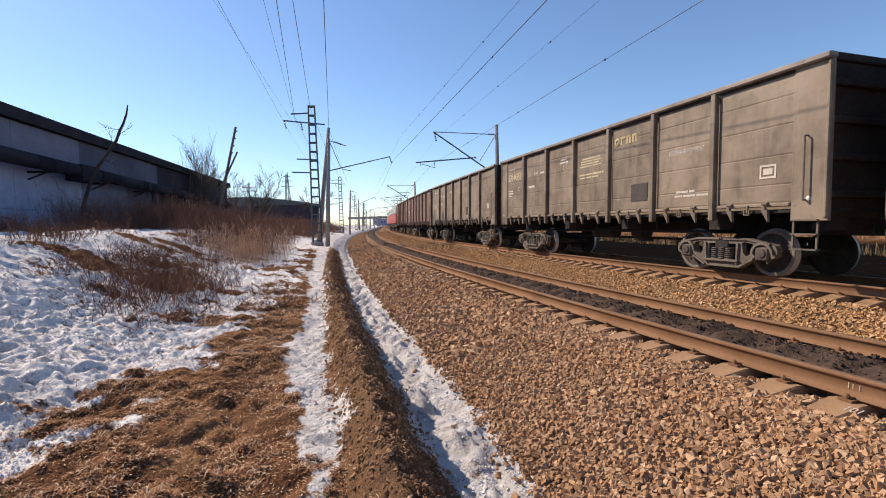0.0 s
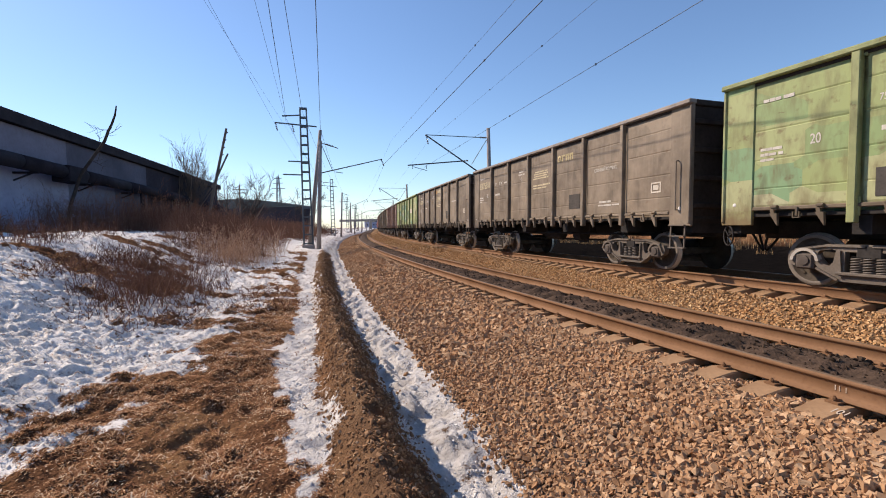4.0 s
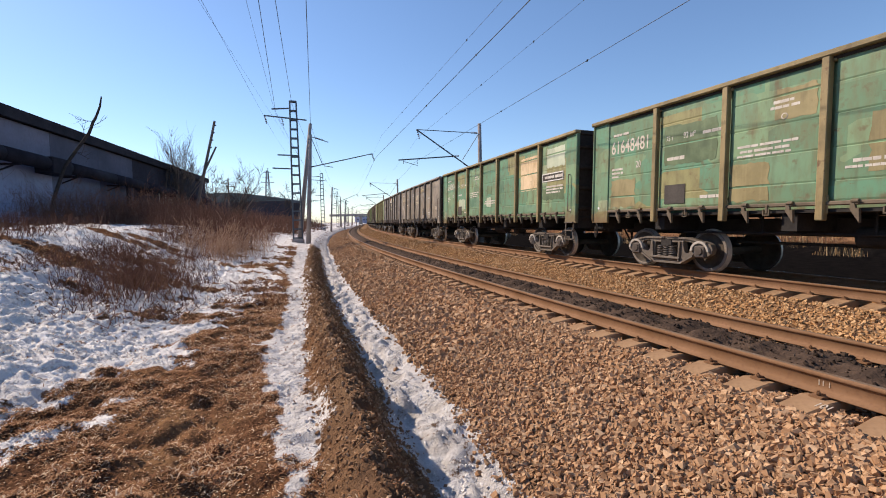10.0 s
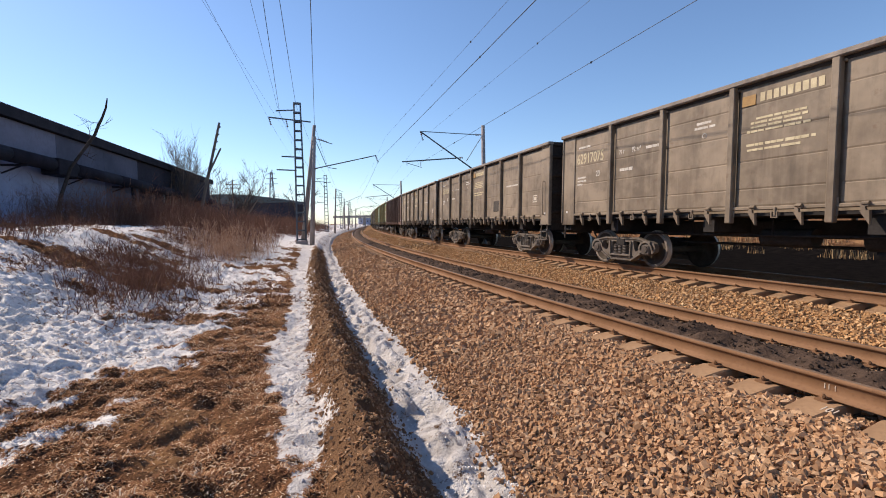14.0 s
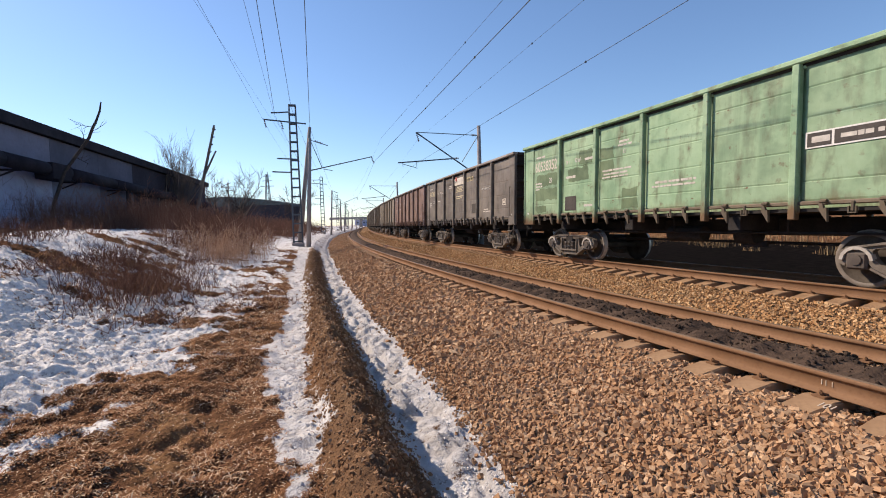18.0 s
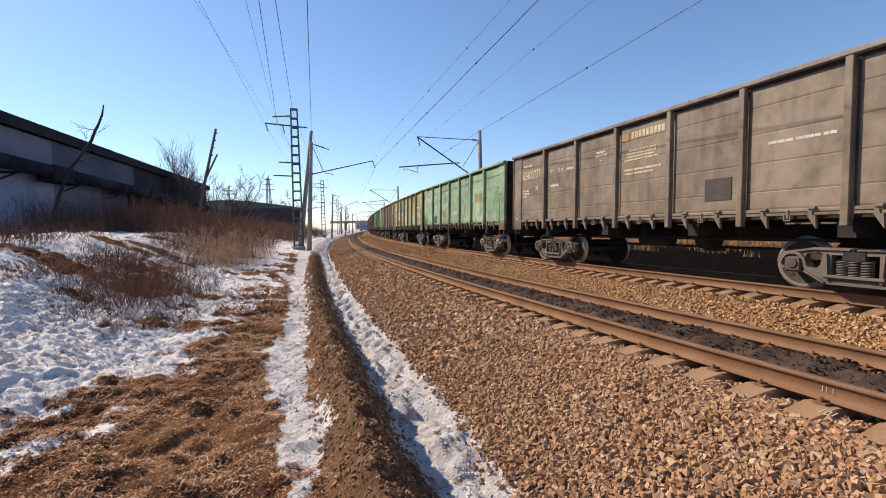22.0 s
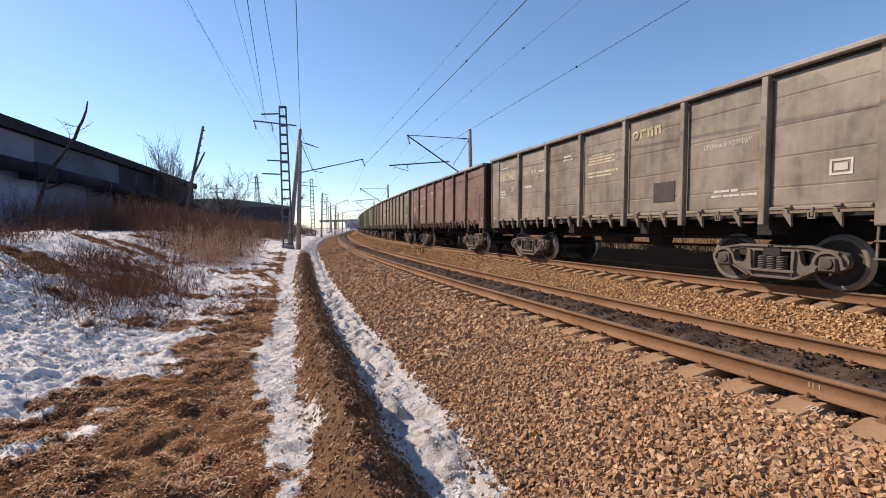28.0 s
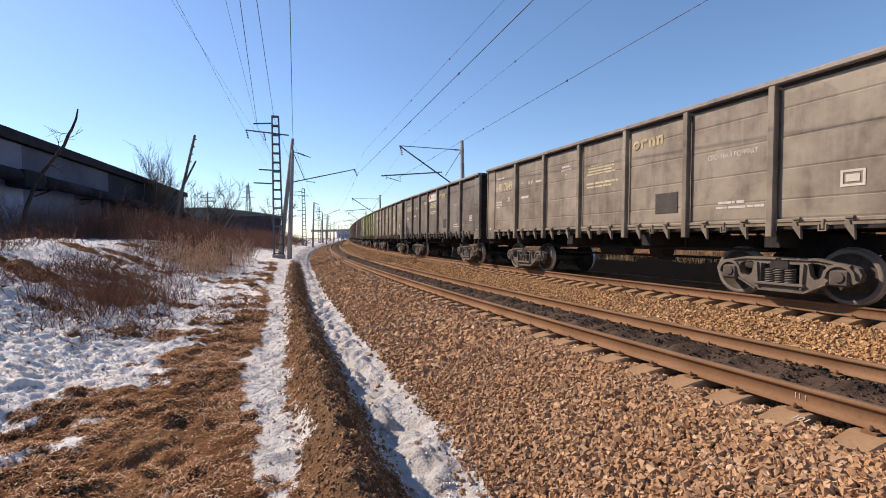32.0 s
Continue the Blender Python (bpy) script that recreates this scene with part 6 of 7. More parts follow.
pole_mast(37.1, 9.72, 9.1, (0, -1.18), 0, 0, 0, "grey concrete pole leaning against the mast beside it", 0.2)
far_mast(31.7, 8.4, "grey concrete mast with a bracket over the far track")
for k, (s, o, top) in enumerate(((141, 8.8, 9.0), (165, 10.5, 7.5), (205, 9.6, 8.0), (232, 9.2, 8.0), (262, 10.5, 8.5))):
    pole_mast(s, o, top, (0, 0.0), 0, 0, 0, "plain grey concrete pole beside the path", 0.22)


def wire(points, radius, label, sag=0.0):
    """A wire through the given places, sagging between them."""
    pts = []
    for a, b in zip(points, points[1:]):
        a, b = np.array(a, float), np.array(b, float)
        n = max(2, int(np.linalg.norm(b - a) / 3))
        for k in range(n):
            u = k / n
            p = a + (b - a) * u
            p[2] -= 4 * sag * u * (1 - u)
            pts.append((p, radius))
    pts.append((np.array(points[-1], float), radius))
    ob = new("overhead_wire", tubes("overhead_wire", [pts], WIRE, 5))
    return tagged(ob, label, "wire", "overhead wires")


def back_to(a, b, y=-30.0):
    """The line from a through b, carried on to that y."""
    a, b = Vector(a), Vector(b)
    return a + (b - a) * ((y - a.y) / (b.y - a.y))


# supported end, a place further back, radius, offset and height onward, label
WIRES = [
    ((-3.54, 34.82, 6.04), (2.47, 10.58, 6.19), 0.0108, 4.0, 5.95, "dark contact wire above the near track"),
    ((-3.03, 34.91, 7.71), (2.33, 13.17, 7.41), 0.005, 4.0, 7.4, "thin messenger wire above the near track"),
    ((-0.63, 33.79, 5.54), (5.51, 9.79, 5.74), 0.0075, 0.2, 5.95, "dark contact wire above the far track"),
    ((-0.33, 33.89, 7.36), (4.48, 12.99, 7.26), 0.0045, 0.2, 7.6, "thin messenger wire above the far track"),
    ((-8.52, 36.28, 8.94), (-3.51, 15.0, 8.44), 0.0135, 7.8, 8.2, "dark supply wire on the concrete masts"),
    ((-10.07, 36.98, 10.61), (-5.52, 18.47, 10.11), 0.0135, 9.6, 10.4, "dark wire along the lattice masts"),
    ((-11.33, 36.95, 10.03), (-5.73, 17.21, 9.53), 0.0135, 11.2, 9.8, "dark wire along the lattice masts"),
    ((-11.34, 36.94, 9.85), (-6.05, 16.81, 9.35), 0.007, 11.0, 9.6, "thin wire along the lattice masts"),
    ((-11.75, 37.07, 8.66), (-6.68, 14.65, 8.36), 0.006, 11.7, 8.8, "thin wire hung from the cross-arms"),
    ((-10.78, 37.05, 8.32), (-6.47, 13.93, 8.02), 0.004, 10.6, 8.6, "thin wire hung from the cross-arms"),
]
for a, b, r, s_o, z, label in WIRES:
    onward = [place_on(s, s_o, z) for s in (36 + SPAN, 36 + 2 * SPAN, 36 + 3 * SPAN, 36 + 4 * SPAN)]
    wire([back_to(a, b)] + [a], r, label)
    wire([a] + onward, r * 0.8, label, 0.5)


def clamps():
    """Small clamps on the contact wires."""
    for a, b, r, s_o, z, label in WIRES[:4]:
        a, b = Vector(a), Vector(b)
        for f in (0.35, 0.62, 0.86):
            p = a + (b - a) * f
            ob = new("wire_clamp", bpy.data.meshes.new("wire_clamp"))
            bm = box(bmesh.new(), (0.045, 0.045, 0.06), bevel=0.01)
            bm.to_mesh(ob.data)
            bm.free()
            ob.data.materials.append(WIRE)
            ob.location = p
            tagged(ob, "small dark clamp on an overhead wire", "wire clamp", "wire clamps")


clamps()

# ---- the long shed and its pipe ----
# wall tones from pale to dark, for bays along the shed and rows upwards
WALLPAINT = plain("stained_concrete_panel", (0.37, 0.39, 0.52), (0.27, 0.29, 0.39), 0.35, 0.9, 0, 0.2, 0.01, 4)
WALLMID = plain("mid_concrete_panel", (0.200, 0.215, 0.29), (0.140, 0.152, 0.205), 0.35, 0.9, 0, 0.2, 0.01, 4)
WALLDIM = plain("dim_concrete_panel", (0.120, 0.130, 0.178), (0.080, 0.088, 0.120), 0.35, 0.9, 0, 0.2, 0.01, 4)
WALLDARK = plain("dark_cladding", (0.030, 0.030, 0.042), (0.046, 0.046, 0.060), 0.6, 0.9, 0, 0.2, 0.01, 5)
ROOFING = plain("bitumen_roofing", (0.024, 0.024, 0.031), (0.038, 0.037, 0.045), 1.0, 0.9)
LAGGING = plain("dark_pipe_lagging", (0.018, 0.017, 0.024), (0.030, 0.027, 0.036), 1.5, 0.8, 0, 0.4, 0.02)


def build_shed():
    """A long low industrial shed: panelled wall, deep eaves, a lagged pipe on brackets along it."""
    a, b = Vector((-14.6, -6.0, 0)), Vector((-28.4, 62.0, 0))
    v = (b - a).normalized()
    w = new("industrial_shed")
    w.matrix_basis = pose(a.x, a.y, 0, 0, 0, math.degrees(math.atan2(v.y, v.x)))
    long, deep, eave = (b - a).length, 16.0, 6.85
    n = 12
    bay = long / n
    for k in range(n):
        for j, (z0, z1) in enumerate(((0.2, 2.6), (2.61, 4.8), (4.81, eave))):
            # upper rows and the bays further along take the darker tones
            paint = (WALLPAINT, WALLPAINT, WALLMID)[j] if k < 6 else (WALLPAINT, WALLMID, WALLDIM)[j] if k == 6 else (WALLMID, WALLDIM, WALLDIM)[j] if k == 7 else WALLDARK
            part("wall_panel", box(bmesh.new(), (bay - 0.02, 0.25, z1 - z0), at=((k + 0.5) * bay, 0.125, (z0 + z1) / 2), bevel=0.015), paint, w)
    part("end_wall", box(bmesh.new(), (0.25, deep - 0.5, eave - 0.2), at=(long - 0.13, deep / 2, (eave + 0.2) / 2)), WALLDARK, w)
    part("near_end_wall", box(bmesh.new(), (0.25, deep - 0.5, eave - 0.2), at=(0.13, deep / 2, (eave + 0.2) / 2)), WALLPAINT, w)
    part("back_wall", box(bmesh.new(), (long, 0.25, eave - 0.2), at=(long / 2, deep - 0.13, (eave + 0.2) / 2)), WALLPAINT, w)
    bm = bmesh.new()
    for s0, s1 in ((-0.3, deep / 2), (deep / 2, deep + 0.3)):
        z0, z1 = (6.87, 7.55) if s0 < 1 else (7.55, 6.87)
        vs = [bm.verts.new(p) for p in ((-0.6, s0, z0), (long + 0.7, s0, z0), (long + 0.7, s1, z1), (-0.6, s1, z1), (-0.6, s0, z0 + 0.58), (long + 0.7, s0, z0 + 0.58), (long + 0.7, s1, z1 + 0.58), (-0.6, s1, z1 + 0.58))]
        for f in ((0, 1, 2, 3), (4, 5, 6, 7), (0, 1, 5, 4), (1, 2, 6, 5), (2, 3, 7, 6), (3, 0, 4, 7)):
            bm.faces.new([vs[i] for i in f])
    bmesh.ops.recalc_face_normals(bm, faces=bm.faces)
    part("roof", bm, ROOFING, w, "dark bitumen roof with deep eaves")
    for x in (52.5, 54.2, 55.9):
        p = part("window", box(bmesh.new(), (0.9, 0.08, 1.1), at=(x, -0.03, 4.1), bevel=0.01), DARKGLASS, w)
        bm = bmesh.new()
        for dx in (-0.47, 0.47):
            box(bm, (0.07, 0.1, 1.22), at=(x + dx, -0.05, 4.1))
        for dz in (-0.57, 0.57):
            box(bm, (0.87, 0.1, 0.07), at=(x, -0.05, 4.1 + dz))
        part("window_frame", bm, CREAM, p)
    tagged(w, "long shaded industrial shed with stained concrete wall panels, darker along its length", "shed")
    q = new("heating_pipe")
    q.matrix_basis = w.matrix_basis
    for k in range(n):
        rise = [5.28 - 0.0131 * (k + j) * bay for j in (0, 1)]
        end = (k + 1) * bay - (0.03 if k < n - 1 else 1.6)
        bm = rod(bmesh.new(), (k * bay + 0.03, -0.8, rise[0]), (end, -0.8, rise[1]), 0.36, n=14)
        for f in bm.faces:
            f.smooth = len(f.verts) == 4
        part("pipe_section", bm, LAGGING, q)
        bm = bmesh.new()
        bar(bm, (k * bay + 1.0, 0.0, rise[0] - 0.42), (k * bay + 1.0, -1.1, rise[0] - 0.42), 0.1)
        bar(bm, (k * bay + 1.0, 0.0, rise[0] - 0.8), (k * bay + 1.0, -0.8, rise[0] - 0.45), 0.07)
        part("pipe_bracket", bm, LAGGING, q)
        if k in (7, 9):
            bm = bmesh.new()
            for d in (-0.3, 0.3):
                bar(bm, (k * bay + 2.6 + d, -0.8, 0.6), (k * bay + 2.6 + d * 0.5, -0.8, rise[0] - 0.3), 0.16)
            bar(bm, (k * bay + 2.2, -0.8, 2.2), (k * bay + 3.0, -0.8, 3.6), 0.1)
            part("pipe_trestle", bm, LAGGING, q, "dark steel trestle under the pipe")
    part("valve_box", box(bmesh.new(), (1.9, 0.9, 0.9), at=(33.4, -0.75, 4.75), bevel=0.04), LAGGING, q)
    tagged(q, "dark lagged heating pipe on brackets along the shed", "pipe")


build_shed()


# ---- bare trees, shrubs and weeds ----
def grow(r, start, way, length, radius, depth, spread, out, up=0.25, fine=0.014):
    """Branches as lists of places and radii."""
    pts, p, d = [], np.array(start, float), np.array(way, float) / np.linalg.norm(way)
    n = 5
    for k in range(n + 1):
        pts.append((p.copy(), radius * (1 - 0.75 * k / n)))
        d = d + r.normal(0, 0.09, 3) + np.array([0, 0, up * 0.12])
        d /= np.linalg.norm(d)
        p = p + d * length / n
    out.append(pts)
    if depth:
        for _ in range(r.integers(4, 7)):
            q, rad = pts[r.integers(1, n)]
            side = r.normal(0, 1, 3)
            side -= side @ d * d
            side /= np.linalg.norm(side) + 1e-9
            grow(r, q, d + side * spread + np.array([0, 0, up]), length * r.uniform(0.45, 0.72), max(rad * 0.6, fine), depth - 1, spread, out, up, fine)


def tree(at, base_z, stems, label, seed, depth=3, material=TWIG, spread=0.6, fine=0.014):
    """A bare tree: trunk and limbs with a crown of twigs."""
    r = np.random.default_rng(seed)
    trunk, crown = [], []
    for way, length, radius in stems:
        lines = []
        grow(r, (0, 0, 0), way, length, radius, depth, spread, lines, fine=fine)
        trunk.append(lines[0])
        crown += lines[1:]
    w = new("bare_tree")
    w.matrix_basis = pose(at[0], at[1], base_z)
    part("trunk", tubes("trunk", trunk, BARK, 7), None, w)
    part("crown", tubes("crown", crown, material, 3), None, w, "leafless twigs")
    return tagged(w, label, "tree")


def plan_z(x, y):
    """Ground level near a place in the plan."""
    return float(ground_z(np.array([float(x)]), np.array([float(y)]))[0])


def scenery():
    # broken leaning tree before the shed
    r = np.random.default_rng(5)
    x, y = -19.9, 25.6
    z = plan_z(x, y)
    w = new("bare_tree")
    w.matrix_basis = pose(x, y, z)
    line0 = [(np.array(p, float), q) for p, q in (((0, 0, -0.2), 0.10), ((0.25, 0, 1.5), 0.09), ((0.85, 0.1, 3.2), 0.08), ((2.1, 0.3, 5.0), 0.075), ((2.35, 0.25, 5.5), 0.07), ((2.5, 0.35, 5.9), 0.06), ((2.75, 0.3, 6.4), 0.05), ((2.85, 0.3, 6.9), 0.03))]
    part("trunk", tubes("trunk", [line0], DARKBARK, 8), None, w)
    twigs = []
    for p, d, n in (((2.3, 0.3, 5.6), (-1.2, 0, 0.1), 0.9), ((2.1, 0.3, 5.2), (0.5, 0.5, 0.7), 0.9), ((1.4, 0.1, 4.0), (1.2, -0.3, -0.4), 1.2), ((1.9, 0.2, 4.9), (-0.6, 0.6, 0.5), 0.8)):
        grow(r, p, d, n, 0.022, 1, 0.8, twigs)
    part("crown", tubes("crown", twigs, DARKBARK, 3), None, w, "few broken twigs")
    tagged(w, "broken leaning bare tree before the shed", "tree")
    for k, (x, y, zz, stems, label, seed) in enumerate((
            (-24.7, 47.5, 0, [((0.1, 0, 1), 5.6, 0.10), ((-0.25, 0.1, 1), 5.4, 0.09), ((0.25, -0.1, 1), 5.5, 0.09), ((-0.1, 0.2, 1), 5.5, 0.08), ((0.4, 0.1, 1), 5.0, 0.07), ((-0.4, 0.0, 1), 5.0, 0.08), ((-0.15, -0.1, 1), 5.7, 0.09), ((0.15, 0.2, 1), 5.6, 0.08)], "tall leafless tree with many upright stems", 3),
            (-28.3, 70.0, 0, [((-0.75, 0, 1), 6.6, 0.24), ((0.6, 0.1, 1), 6.0, 0.22), ((0.1, 0.1, 1), 6.2, 0.2), ((0.9, 0, 0.9), 5.2, 0.18)], "wide-crowned bare tree beyond the shed", 9),
            (-33.0, 84.0, 0, [((0.2, 0, 1), 4.6, 0.14), ((-0.3, 0.1, 1), 4.2, 0.12)], "bare tree far along the line", 10),
            (-26.0, 96.0, 0, [((0.1, 0, 1), 5.5, 0.10), ((-0.3, 0.1, 1), 5.2, 0.10)], "small bare tree far along the line", 12))):
        tree((x, y), plan_z(x, y), stems, label, seed, 3, TWIG if k == 0 else DARKBARK, 0.5 if k == 0 else 0.9, 0.017 if k == 0 else 0.03)
    # leaning utility pole with its brace
    x, y = -22.85, 46.8
    w = new("utility_pole")
    w.matrix_basis = pose(x, y, plan_z(x, y) - 0.2)
    top = Vector((2.1, 1.2, 10.6))
    part("pole", rod(bmesh.new(), (0, 0, 0), top, 0.17, 0.11, 10), WOODPOLE, w)
    part("brace", rod(bmesh.new(), (0.75, 0.4, 4.6), (2.3, 0.8, 8.0), 0.11, 0.08, 8), WOODPOLE, w)
    for k in range(4):
        p = top * (1 - 0.05 - 0.07 * k)
        insulator(w, p, p + Vector((0.28, 0, 0.12)), "small pin insulator")
    tagged(w, "leaning weathered wooden pole with a brace", "utility pole")
    # cross-armed pole by the wide tree
    x, y = -30.5, 74.0
    w = new("utility_pole")
    w.matrix_basis = pose(x, y, plan_z(x, y))
    part("pole", rod(bmesh.new(), (0, 0, 0), (0.1, 0, 7.2), 0.14, 0.1, 10), WOODPOLE, w)
    for z in (6.5, 5.9):
        part("cross_arm", bar(bmesh.new(), (-0.9, 0, z), (1.0, 0, z), 0.1), WOODPOLE, w)
    tagged(w, "old wooden pole with two cross-arms", "utility pole")
    # pylon and sheds far off
    w = new("pylon")
    w.matrix_basis = pose(-53.0, 161.0, 0.5)
    for x in (1, -1):
        for y in (1, -1):
            part("leg", bar(bmesh.new(), (x * 1.2, y * 1.2, 0), (x * 0.25, y * 0.25, 19.0), 0.18), TOWER, w)
    for k in range(9):
        z = 1.0 + 2.1 * k
        f = 1.2 - 0.95 * z / 19.0
        for a in (1, -1):
            part("brace", bar(bmesh.new(), (-f, a * f, z), (f, a * f * 0.9, z + 2.0), 0.1), TOWER, w)
    for z, l in ((15.0, 2.2), (16.8, 1.7), (18.4, 1.2)):
        part("cross_arm", bar(bmesh.new(), (-l, 0, z), (l, 0, z), 0.18), TOWER, w)
    tagged(w, "distant steel lattice pylon with three cross-arms", "pylon")
    w = new("distant_hall")
    w.matrix_basis = pose(-51, 118, 2.2, 0, 0, -8)
    part("wall", box(bmesh.new(), (26, 9, 6.6), at=(6, 0, 1.3)), WALLDARK, w)
    bm = bmesh.new()
    arc = [(-7.4 + 26.8 * k / 14, 4.6 + 2.2 * math.sin(math.pi * (0.22 + 0.74 * k / 14))) for k in range(15)]
    f = [bm.verts.new((px, -4.8, pz)) for px, pz in arc] + [bm.verts.new((19.4, -4.8, 4.55)), bm.verts.new((-7.4, -4.8, 4.55))]
    b = [bm.verts.new((v.co.x, 4.8, v.co.z)) for v in f]
    bm.faces.new(f)
    bm.faces.new(b[::-1])
    for k in range(len(f)):
        j = (k + 1) % len(f)
        bm.faces.new((f[k], b[k], b[j], f[j]))
    bmesh.ops.recalc_face_normals(bm, faces=bm.faces)
    part("roof", bm, plain("blue_grey_sheeting", (0.045, 0.065, 0.075), (0.06, 0.08, 0.09), 0.4, 0.6, 0, 0.1), w, "curved blue-grey roof")
    tagged(w, "distant low hall with a curved blue-grey roof", "hall")
    # footbridge over the line
    w = new("footbridge")
    w.matrix_basis = spot(392, 0, 0)
    part("deck", box(bmesh.new(), (3.4, 66, 0.7), at=(0, 2, 6.9), bevel=0.05), POLE, w, "pale concrete deck")
    for x in (-1.6, 1.6):
        part("parapet", box(bmesh.new(), (0.12, 66, 1.1), at=(x, 2, 7.85)), POLE, w)
    for y in (22.5, 9.5, -9.0, -22.0):
        part("pier", box(bmesh.new(), (1.0, 2.2, 8.3), at=(0, y, 2.4), bevel=0.06), POLE, w)
    tagged(w, "concrete footbridge across the line far off", "footbridge")
    # distant woods and houses along the horizon
    for k, (s, o, wide, high) in enumerate(((560, -30, 40, 8), (640, 10, 30, 9))):
        b = new("distant_building")
        b.matrix_basis = spot(s, o, 0.0, 6 * k)
        part("wall", box(bmesh.new(), (12, wide, high), at=(0, 0, high / 2)), WALLPAINT, b)
        part("roof", box(bmesh.new(), (12.6, wide + 0.8, 0.5), at=(0, 0, high + 0.25), bevel=0.1), ROOFING, b)
        for j in range(int(wide / 4)):
            part("window", box(bmesh.new(), (0.1, 1.6, 1.8), at=(-6.03, -wide / 2 + 2.4 + j * 4, high * 0.55)), DARKGLASS, b)
        tagged(b, "plain block-like building far along the line", "building", "distant buildings")


scenery()


def shrub_mesh(seed, stems, high, wide, lean=0.35, twigs=3, material=BUSH):
    """A thicket of thin upright stems with side twigs."""
    r = np.random.default_rng(seed)
    lines = []
    for _ in range(stems):
        a, q = r.uniform(0, 2 * math.pi), wide * math.sqrt(r.random()) * 0.5
        p = np.array([q * math.cos(a), q * math.sin(a), -0.05])
        d = np.array([r.normal(0, lean), r.normal(0, lean), 1.0])
        h = high * r.uniform(0.3, 1.1) * r.uniform(0.7, 1.05)
        pts = []
        for k in range(4):
            pts.append((p + d * h * k / 3 + r.normal(0, 0.03, 3) * h * (k > 0), 0.0075 * (1 - 0.25 * k)))
        lines.append(pts)
        for _ in range(twigs):
            u = r.uniform(0.3, 0.95)
            s = p + d * h * u
            e = s + np.array([r.normal(0, 0.5), r.normal(0, 0.5), r.uniform(0.3, 1.0)]) * h * 0.22
            lines.append([(s, 0.005), ((s + e) / 2 + r.normal(0, 0.02, 3) * h, 0.004), (e, 0.003)])
    return tubes("stems", lines, material, 3)


def lay_shrubs():
    kinds = [shrub_mesh(80 + k, n, h, w, l) for k, (n, h, w, l) in enumerate(((34, 0.7, 1.4, 0.35), (42, 0.9, 1.6, 0.4), (85, 1.7, 2.6, 0.3), (150, 2.3, 3.2, 0.25), (50, 0.28, 1.3, 0.7)))]
    kinds.append(shrub_mesh(86, 60, 1.5, 2.2, 0.35, 4, STRAW))
    r = np.random.default_rng(21)
    spots = []
    # weeds and shrubs on the snow near the path
    for s, o, k in SHRUBS:
        spots.append((s, o, k))
    # the belt along the shed and the line
    for _ in range(105):
        s = r.uniform(24, 120)
        o = r.uniform(18.2, 22.0)
        if s > 30:
            o = r.uniform(12.5, 22)
        spots.append((s, o, int(r.choice([1, 2, 2, 3, 3]))))
    # denser brush behind the crest, before the shed
    for _ in range(42):
        spots.append((r.uniform(26, 50), r.uniform(17.6, 20.6), int(r.choice([2, 3, 3]))))
    for _ in range(22):
        spots.append((r.uniform(10, 25), r.uniform(19.4, 22.5), int(r.choice([0, 1, 1]))))
    # sparse weeds over the snowy rise
    for _ in range(36):
        spots.append((r.uniform(10, 26), r.uniform(13.0, 18.5), int(r.choice([0, 0, 4]))))
    # brush along the verge beyond the masts
    for _ in range(16):
        spots.append((r.uniform(42, 110), r.uniform(10.6, 12.6), int(r.choice([1, 2, 3]))))
    for s, o, k in spots:
        ob = new("shrub", kinds[k])
        ob.matrix_basis = spot(s, o, level_at(s, o), r.uniform(0, 360)) @ Matrix.Diagonal((*[r.uniform(0.85, 1.15)] * 3, 1))
        tagged(ob, "leafless red-brown shrub standing in old snow" if k < 4 else "straw-brown shrub beside the path, coloured lighter as if backlit" if k == 5 else "low tangle of dry brown weeds in old snow", "shrub", "shrubs")
    # thickets beyond the train
    for j in range(40):
        s, o = -8 + j * 2.0, r.uniform(-20, -16)
        ob = new("shrub", kinds[int(r.choice([0, 1, 4]))])
        ob.matrix_basis = spot(s, o, level_at(s, o), r.uniform(0, 360))
        tagged(ob, "dry brown shrub beyond the train", "shrub", "shrubs beyond the train")


lay_shrubs()


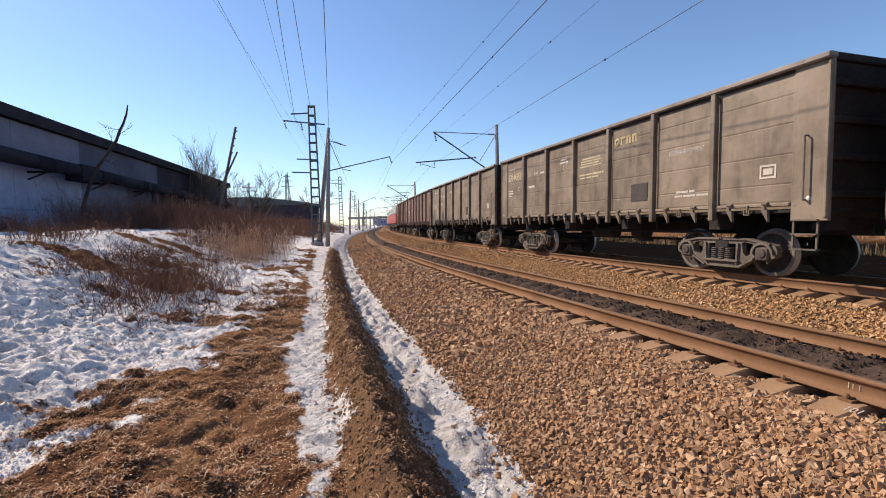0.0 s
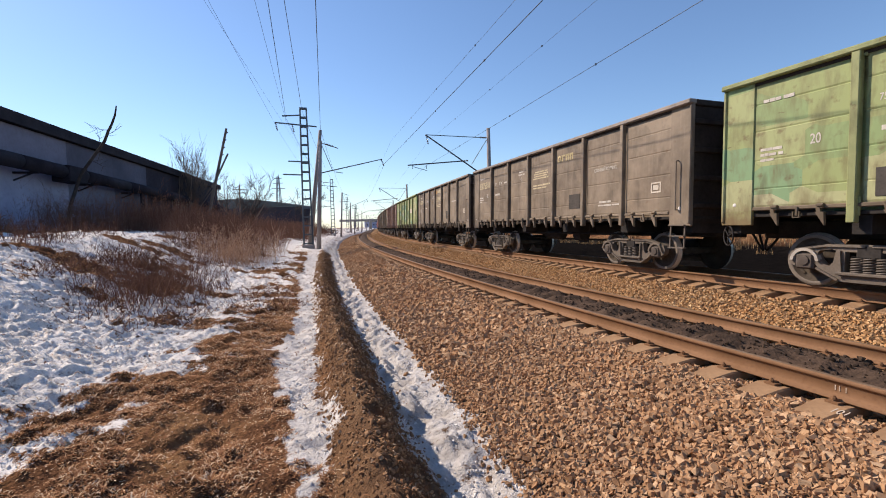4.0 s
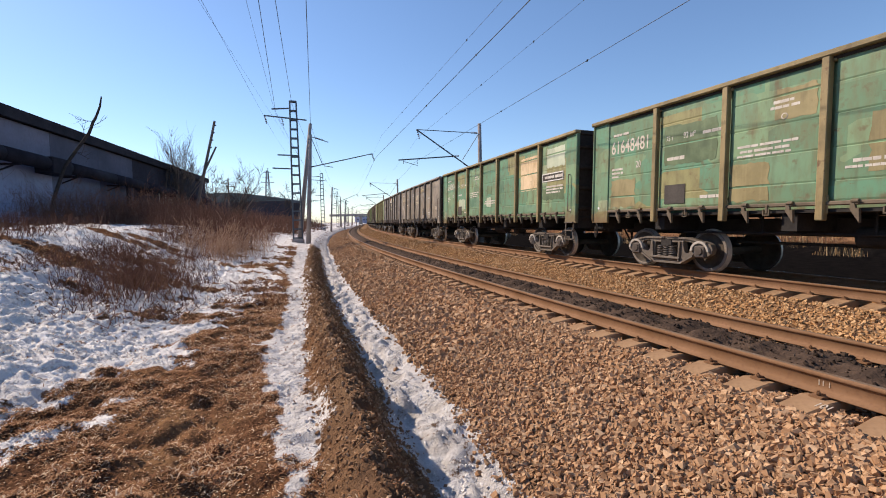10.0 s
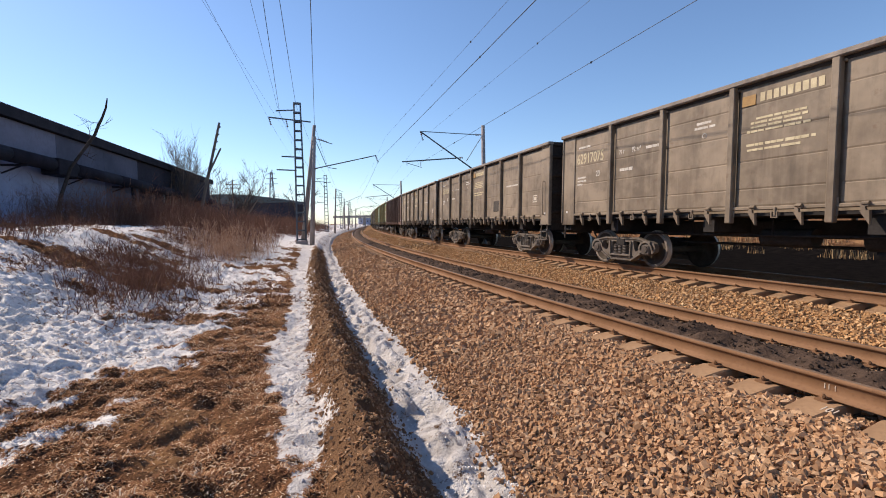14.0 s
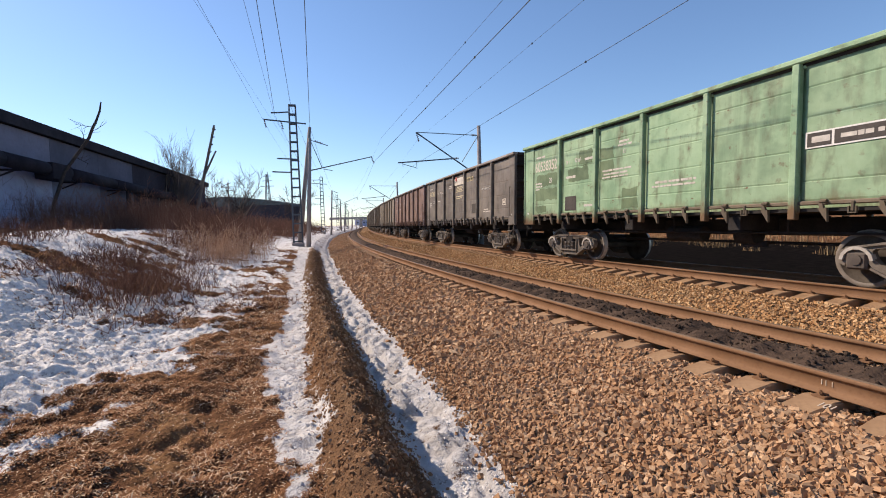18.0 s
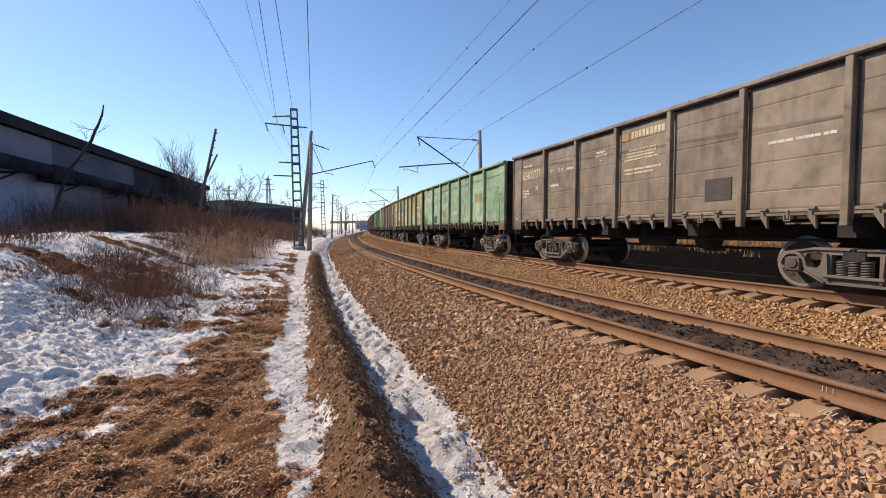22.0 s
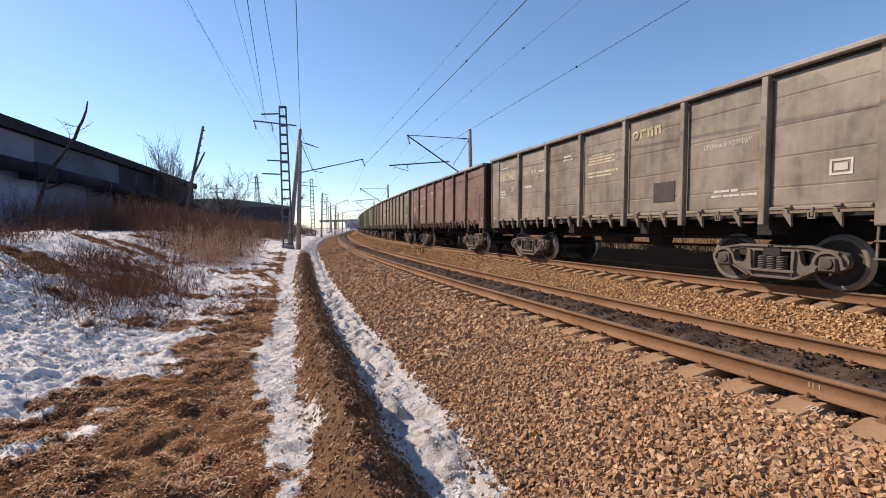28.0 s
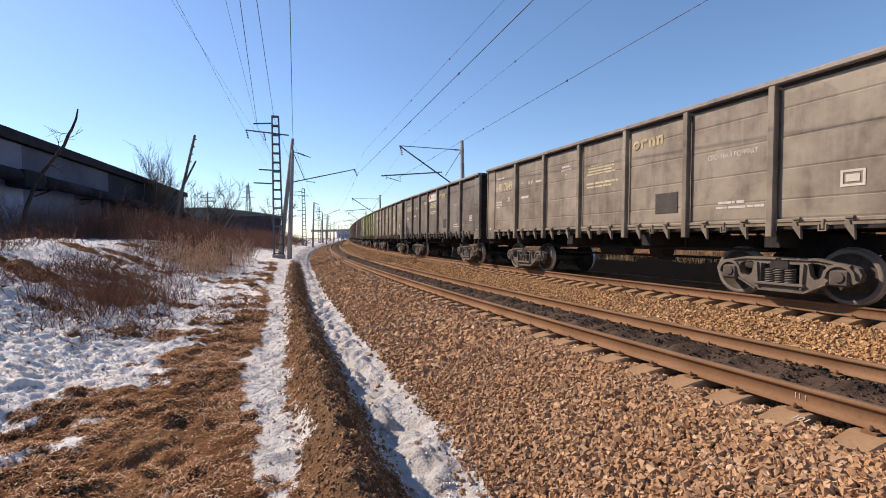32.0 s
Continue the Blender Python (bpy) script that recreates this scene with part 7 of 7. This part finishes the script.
def lay_grass():
    """Matted dry grass: short bent blades over the bank, and straws in the snow."""
    for k, (n, s0, s1, o0, o1, lo, hi, up) in enumerate(((190000, 1.4, 8.0, 9.7, 13.4, 0.014, 0.05, 0.75), (45000, 8.0, 11.0, 9.7, 13.0, 0.02, 0.06, 0.8), (40000, 11.0, 24, 9.6, 15.5, 0.04, 0.12, 0.7), (11000, 1.5, 24, 9.0, 9.8, 0.015, 0.045, 0.5), (26000, -5, 1.6, 9.7, 13.5, 0.03, 0.09, 0.8))):
        s, o, r = strewn(n, s0, s1, o0, o1, 90 + k, 1.2)
        snow, grass, _ = masks(s, o)
        x, y, _ = line(s, o)
        clump = grain(x, y, 0.42, 61) * 0.6 + grain(x, y, 0.16, 62) * 0.4
        keep = r.random(n) < np.where(snow > 0.5, np.where(o < 10.5, 0.012, 0.035), 1.0) * (0.35 + 0.65 * grass) * np.clip((clump - 0.2) * 2.4, 0.3, 1)
        s, o, clump = s[keep], o[keep], clump[keep]
        m = len(s)
        x, y, _ = line(s, o)
        z = terrain(s, o)
        a, tilt = r.uniform(0, 2 * math.pi, m), r.uniform(0.1, up, m) * (0.4 + 1.3 * clump)
        length, wide = r.uniform(lo, hi, m) * (0.45 + 1.3 * clump), r.uniform(0.0016, 0.0042, m) * (1 + s / 12)
        d = np.stack([np.cos(a), np.sin(a), tilt], -1)
        w = np.stack([-np.sin(a), np.cos(a), 0 * a], -1) * wide[:, None]
        p = np.stack([x, y, z - 0.004], -1)
        mid = p + d * length[:, None] * 0.55 + np.array([0, 0, 1.0]) * (length * 0.08)[:, None]
        tip = p + d * length[:, None] * 1.0 - np.array([0, 0, 1.0]) * (length * tilt * 0.35)[:, None]
        co = np.stack([p - w, p + w, mid + w, mid - w, tip + w * 0.3, tip - w * 0.3], 1)
        f = np.array([(0, 1, 2, 3), (3, 2, 4, 5)])[None] + (np.arange(m) * 6)[:, None, None]
        me = mesh_of("dry_grass", co.reshape(-1, 3), f.reshape(-1, 4))
        me.materials.append(BLADE)
        tagged(new("dry_grass", me), "matted reddish-brown dry grass on the bank beside the path", "grass", kind="stuff")


lay_grass()


def lay_reeds():
    """Dry reeds standing in the sun beyond the train's shadow."""
    s, o, r = strewn(18000, -14, 70, -18.5, -14.2, 97, 1.2)
    x, y, _ = line(s, o)
    tall = grain(x, y, 1.9, 64)
    ok = tall > 0.52
    s, o, x, y, tall = s[ok], o[ok], x[ok], y[ok], tall[ok]
    n = len(s)
    high = r.uniform(0.1, 0.7, n) * np.clip((tall - 0.25) * 2.0, 0.15, 1.2)
    a = r.uniform(0, 2 * math.pi, n)
    p = np.stack([x, y, terrain(s, o) - 0.03], -1)
    w = np.stack([np.cos(a), np.sin(a), 0 * a], -1) * r.uniform(0.008, 0.02, n)[:, None]
    tip = p + np.stack([r.normal(0, 0.12, n), r.normal(0, 0.12, n), np.ones(n)], -1) * high[:, None]
    co = np.stack([p - w, p + w, tip + w * 0.3, tip - w * 0.3], 1)
    me = mesh_of("dry_reeds", co.reshape(-1, 3), np.arange(4 * n).reshape(n, 4))
    me.materials.append(REED)
    tagged(new("dry_reeds", me), "sunlit golden dry reeds on the bank beyond the train", "reeds", kind="stuff")


lay_reeds()


def chalk_marks():
    """The painted figures on one sleeper of the near track and the strokes on the rail beside it."""
    s = NEAR_FIRST + PITCH * 4
    tilt = math.degrees(math.atan(CANT))
    m = spot(s, NEAR_O, NEAR_Z - 0.192, 0, tilt, TRACK)
    me = WORDS["101"].copy()
    me.materials.clear()
    part("sleeper_number", me, CHALK, near_track, "white painted sleeper number", m=m @ pose(-0.055, 1.09, -0.0220, -9.5) @ pose(0, 0, 0, 0, 0, 180) @ Matrix.Diagonal((0.085, 0.12, 0.6, 1)))
    for k, d in enumerate((-0.05, 0.01, 0.05)):
        part("rail_stroke", box(bmesh.new(), (0.007, 0.008, 0.045), at=(d * 0.8 + 0.02, 0.797 + 0.0135, 0.10)), CHALK, near_track, "white paint stroke", m=m)


chalk_marks()


# ---- what moves ----
def motions():
    """The train rolls away along the far track, its wheels turning with it."""
    times = [k * 0.5 for k in range(65)]
    for n, w in TRAIN:
        walk(w, [(t, wagon_pose(train_s(t) - n * PITCH_W)) for t in times])
    for ahead, w in LOCOS:
        walk(w, [(t, wagon_pose(train_s(t) + ahead, 4.0)) for t in times])
    # one turning wheelset at each end of a bogie; all the others turn alike
    first = {}
    for w in [w for _, w in TRAIN] + [w for _, w in LOCOS]:
        for p in w.children_recursive:
            if p.name.split(".")[0] != "wheelset":
                continue
            x = round(p.matrix_basis.translation.x, 3)
            if x not in first:
                where = p.matrix_basis.translation.copy()
                walk(p, [(k / FPS, Matrix.Translation(where) @ Matrix.Rotation(train_s(k / FPS) / WHEEL_R, 4, "Y")) for k in range(0, 32 * FPS + 1)])
                first[x] = p
            else:
                p.rotation_mode = "QUATERNION"
                p.animation_data_create()
                p.animation_data.action = first[x].animation_data.action
                p.animation_data.action_slot = first[x].animation_data.action_slot


motions()
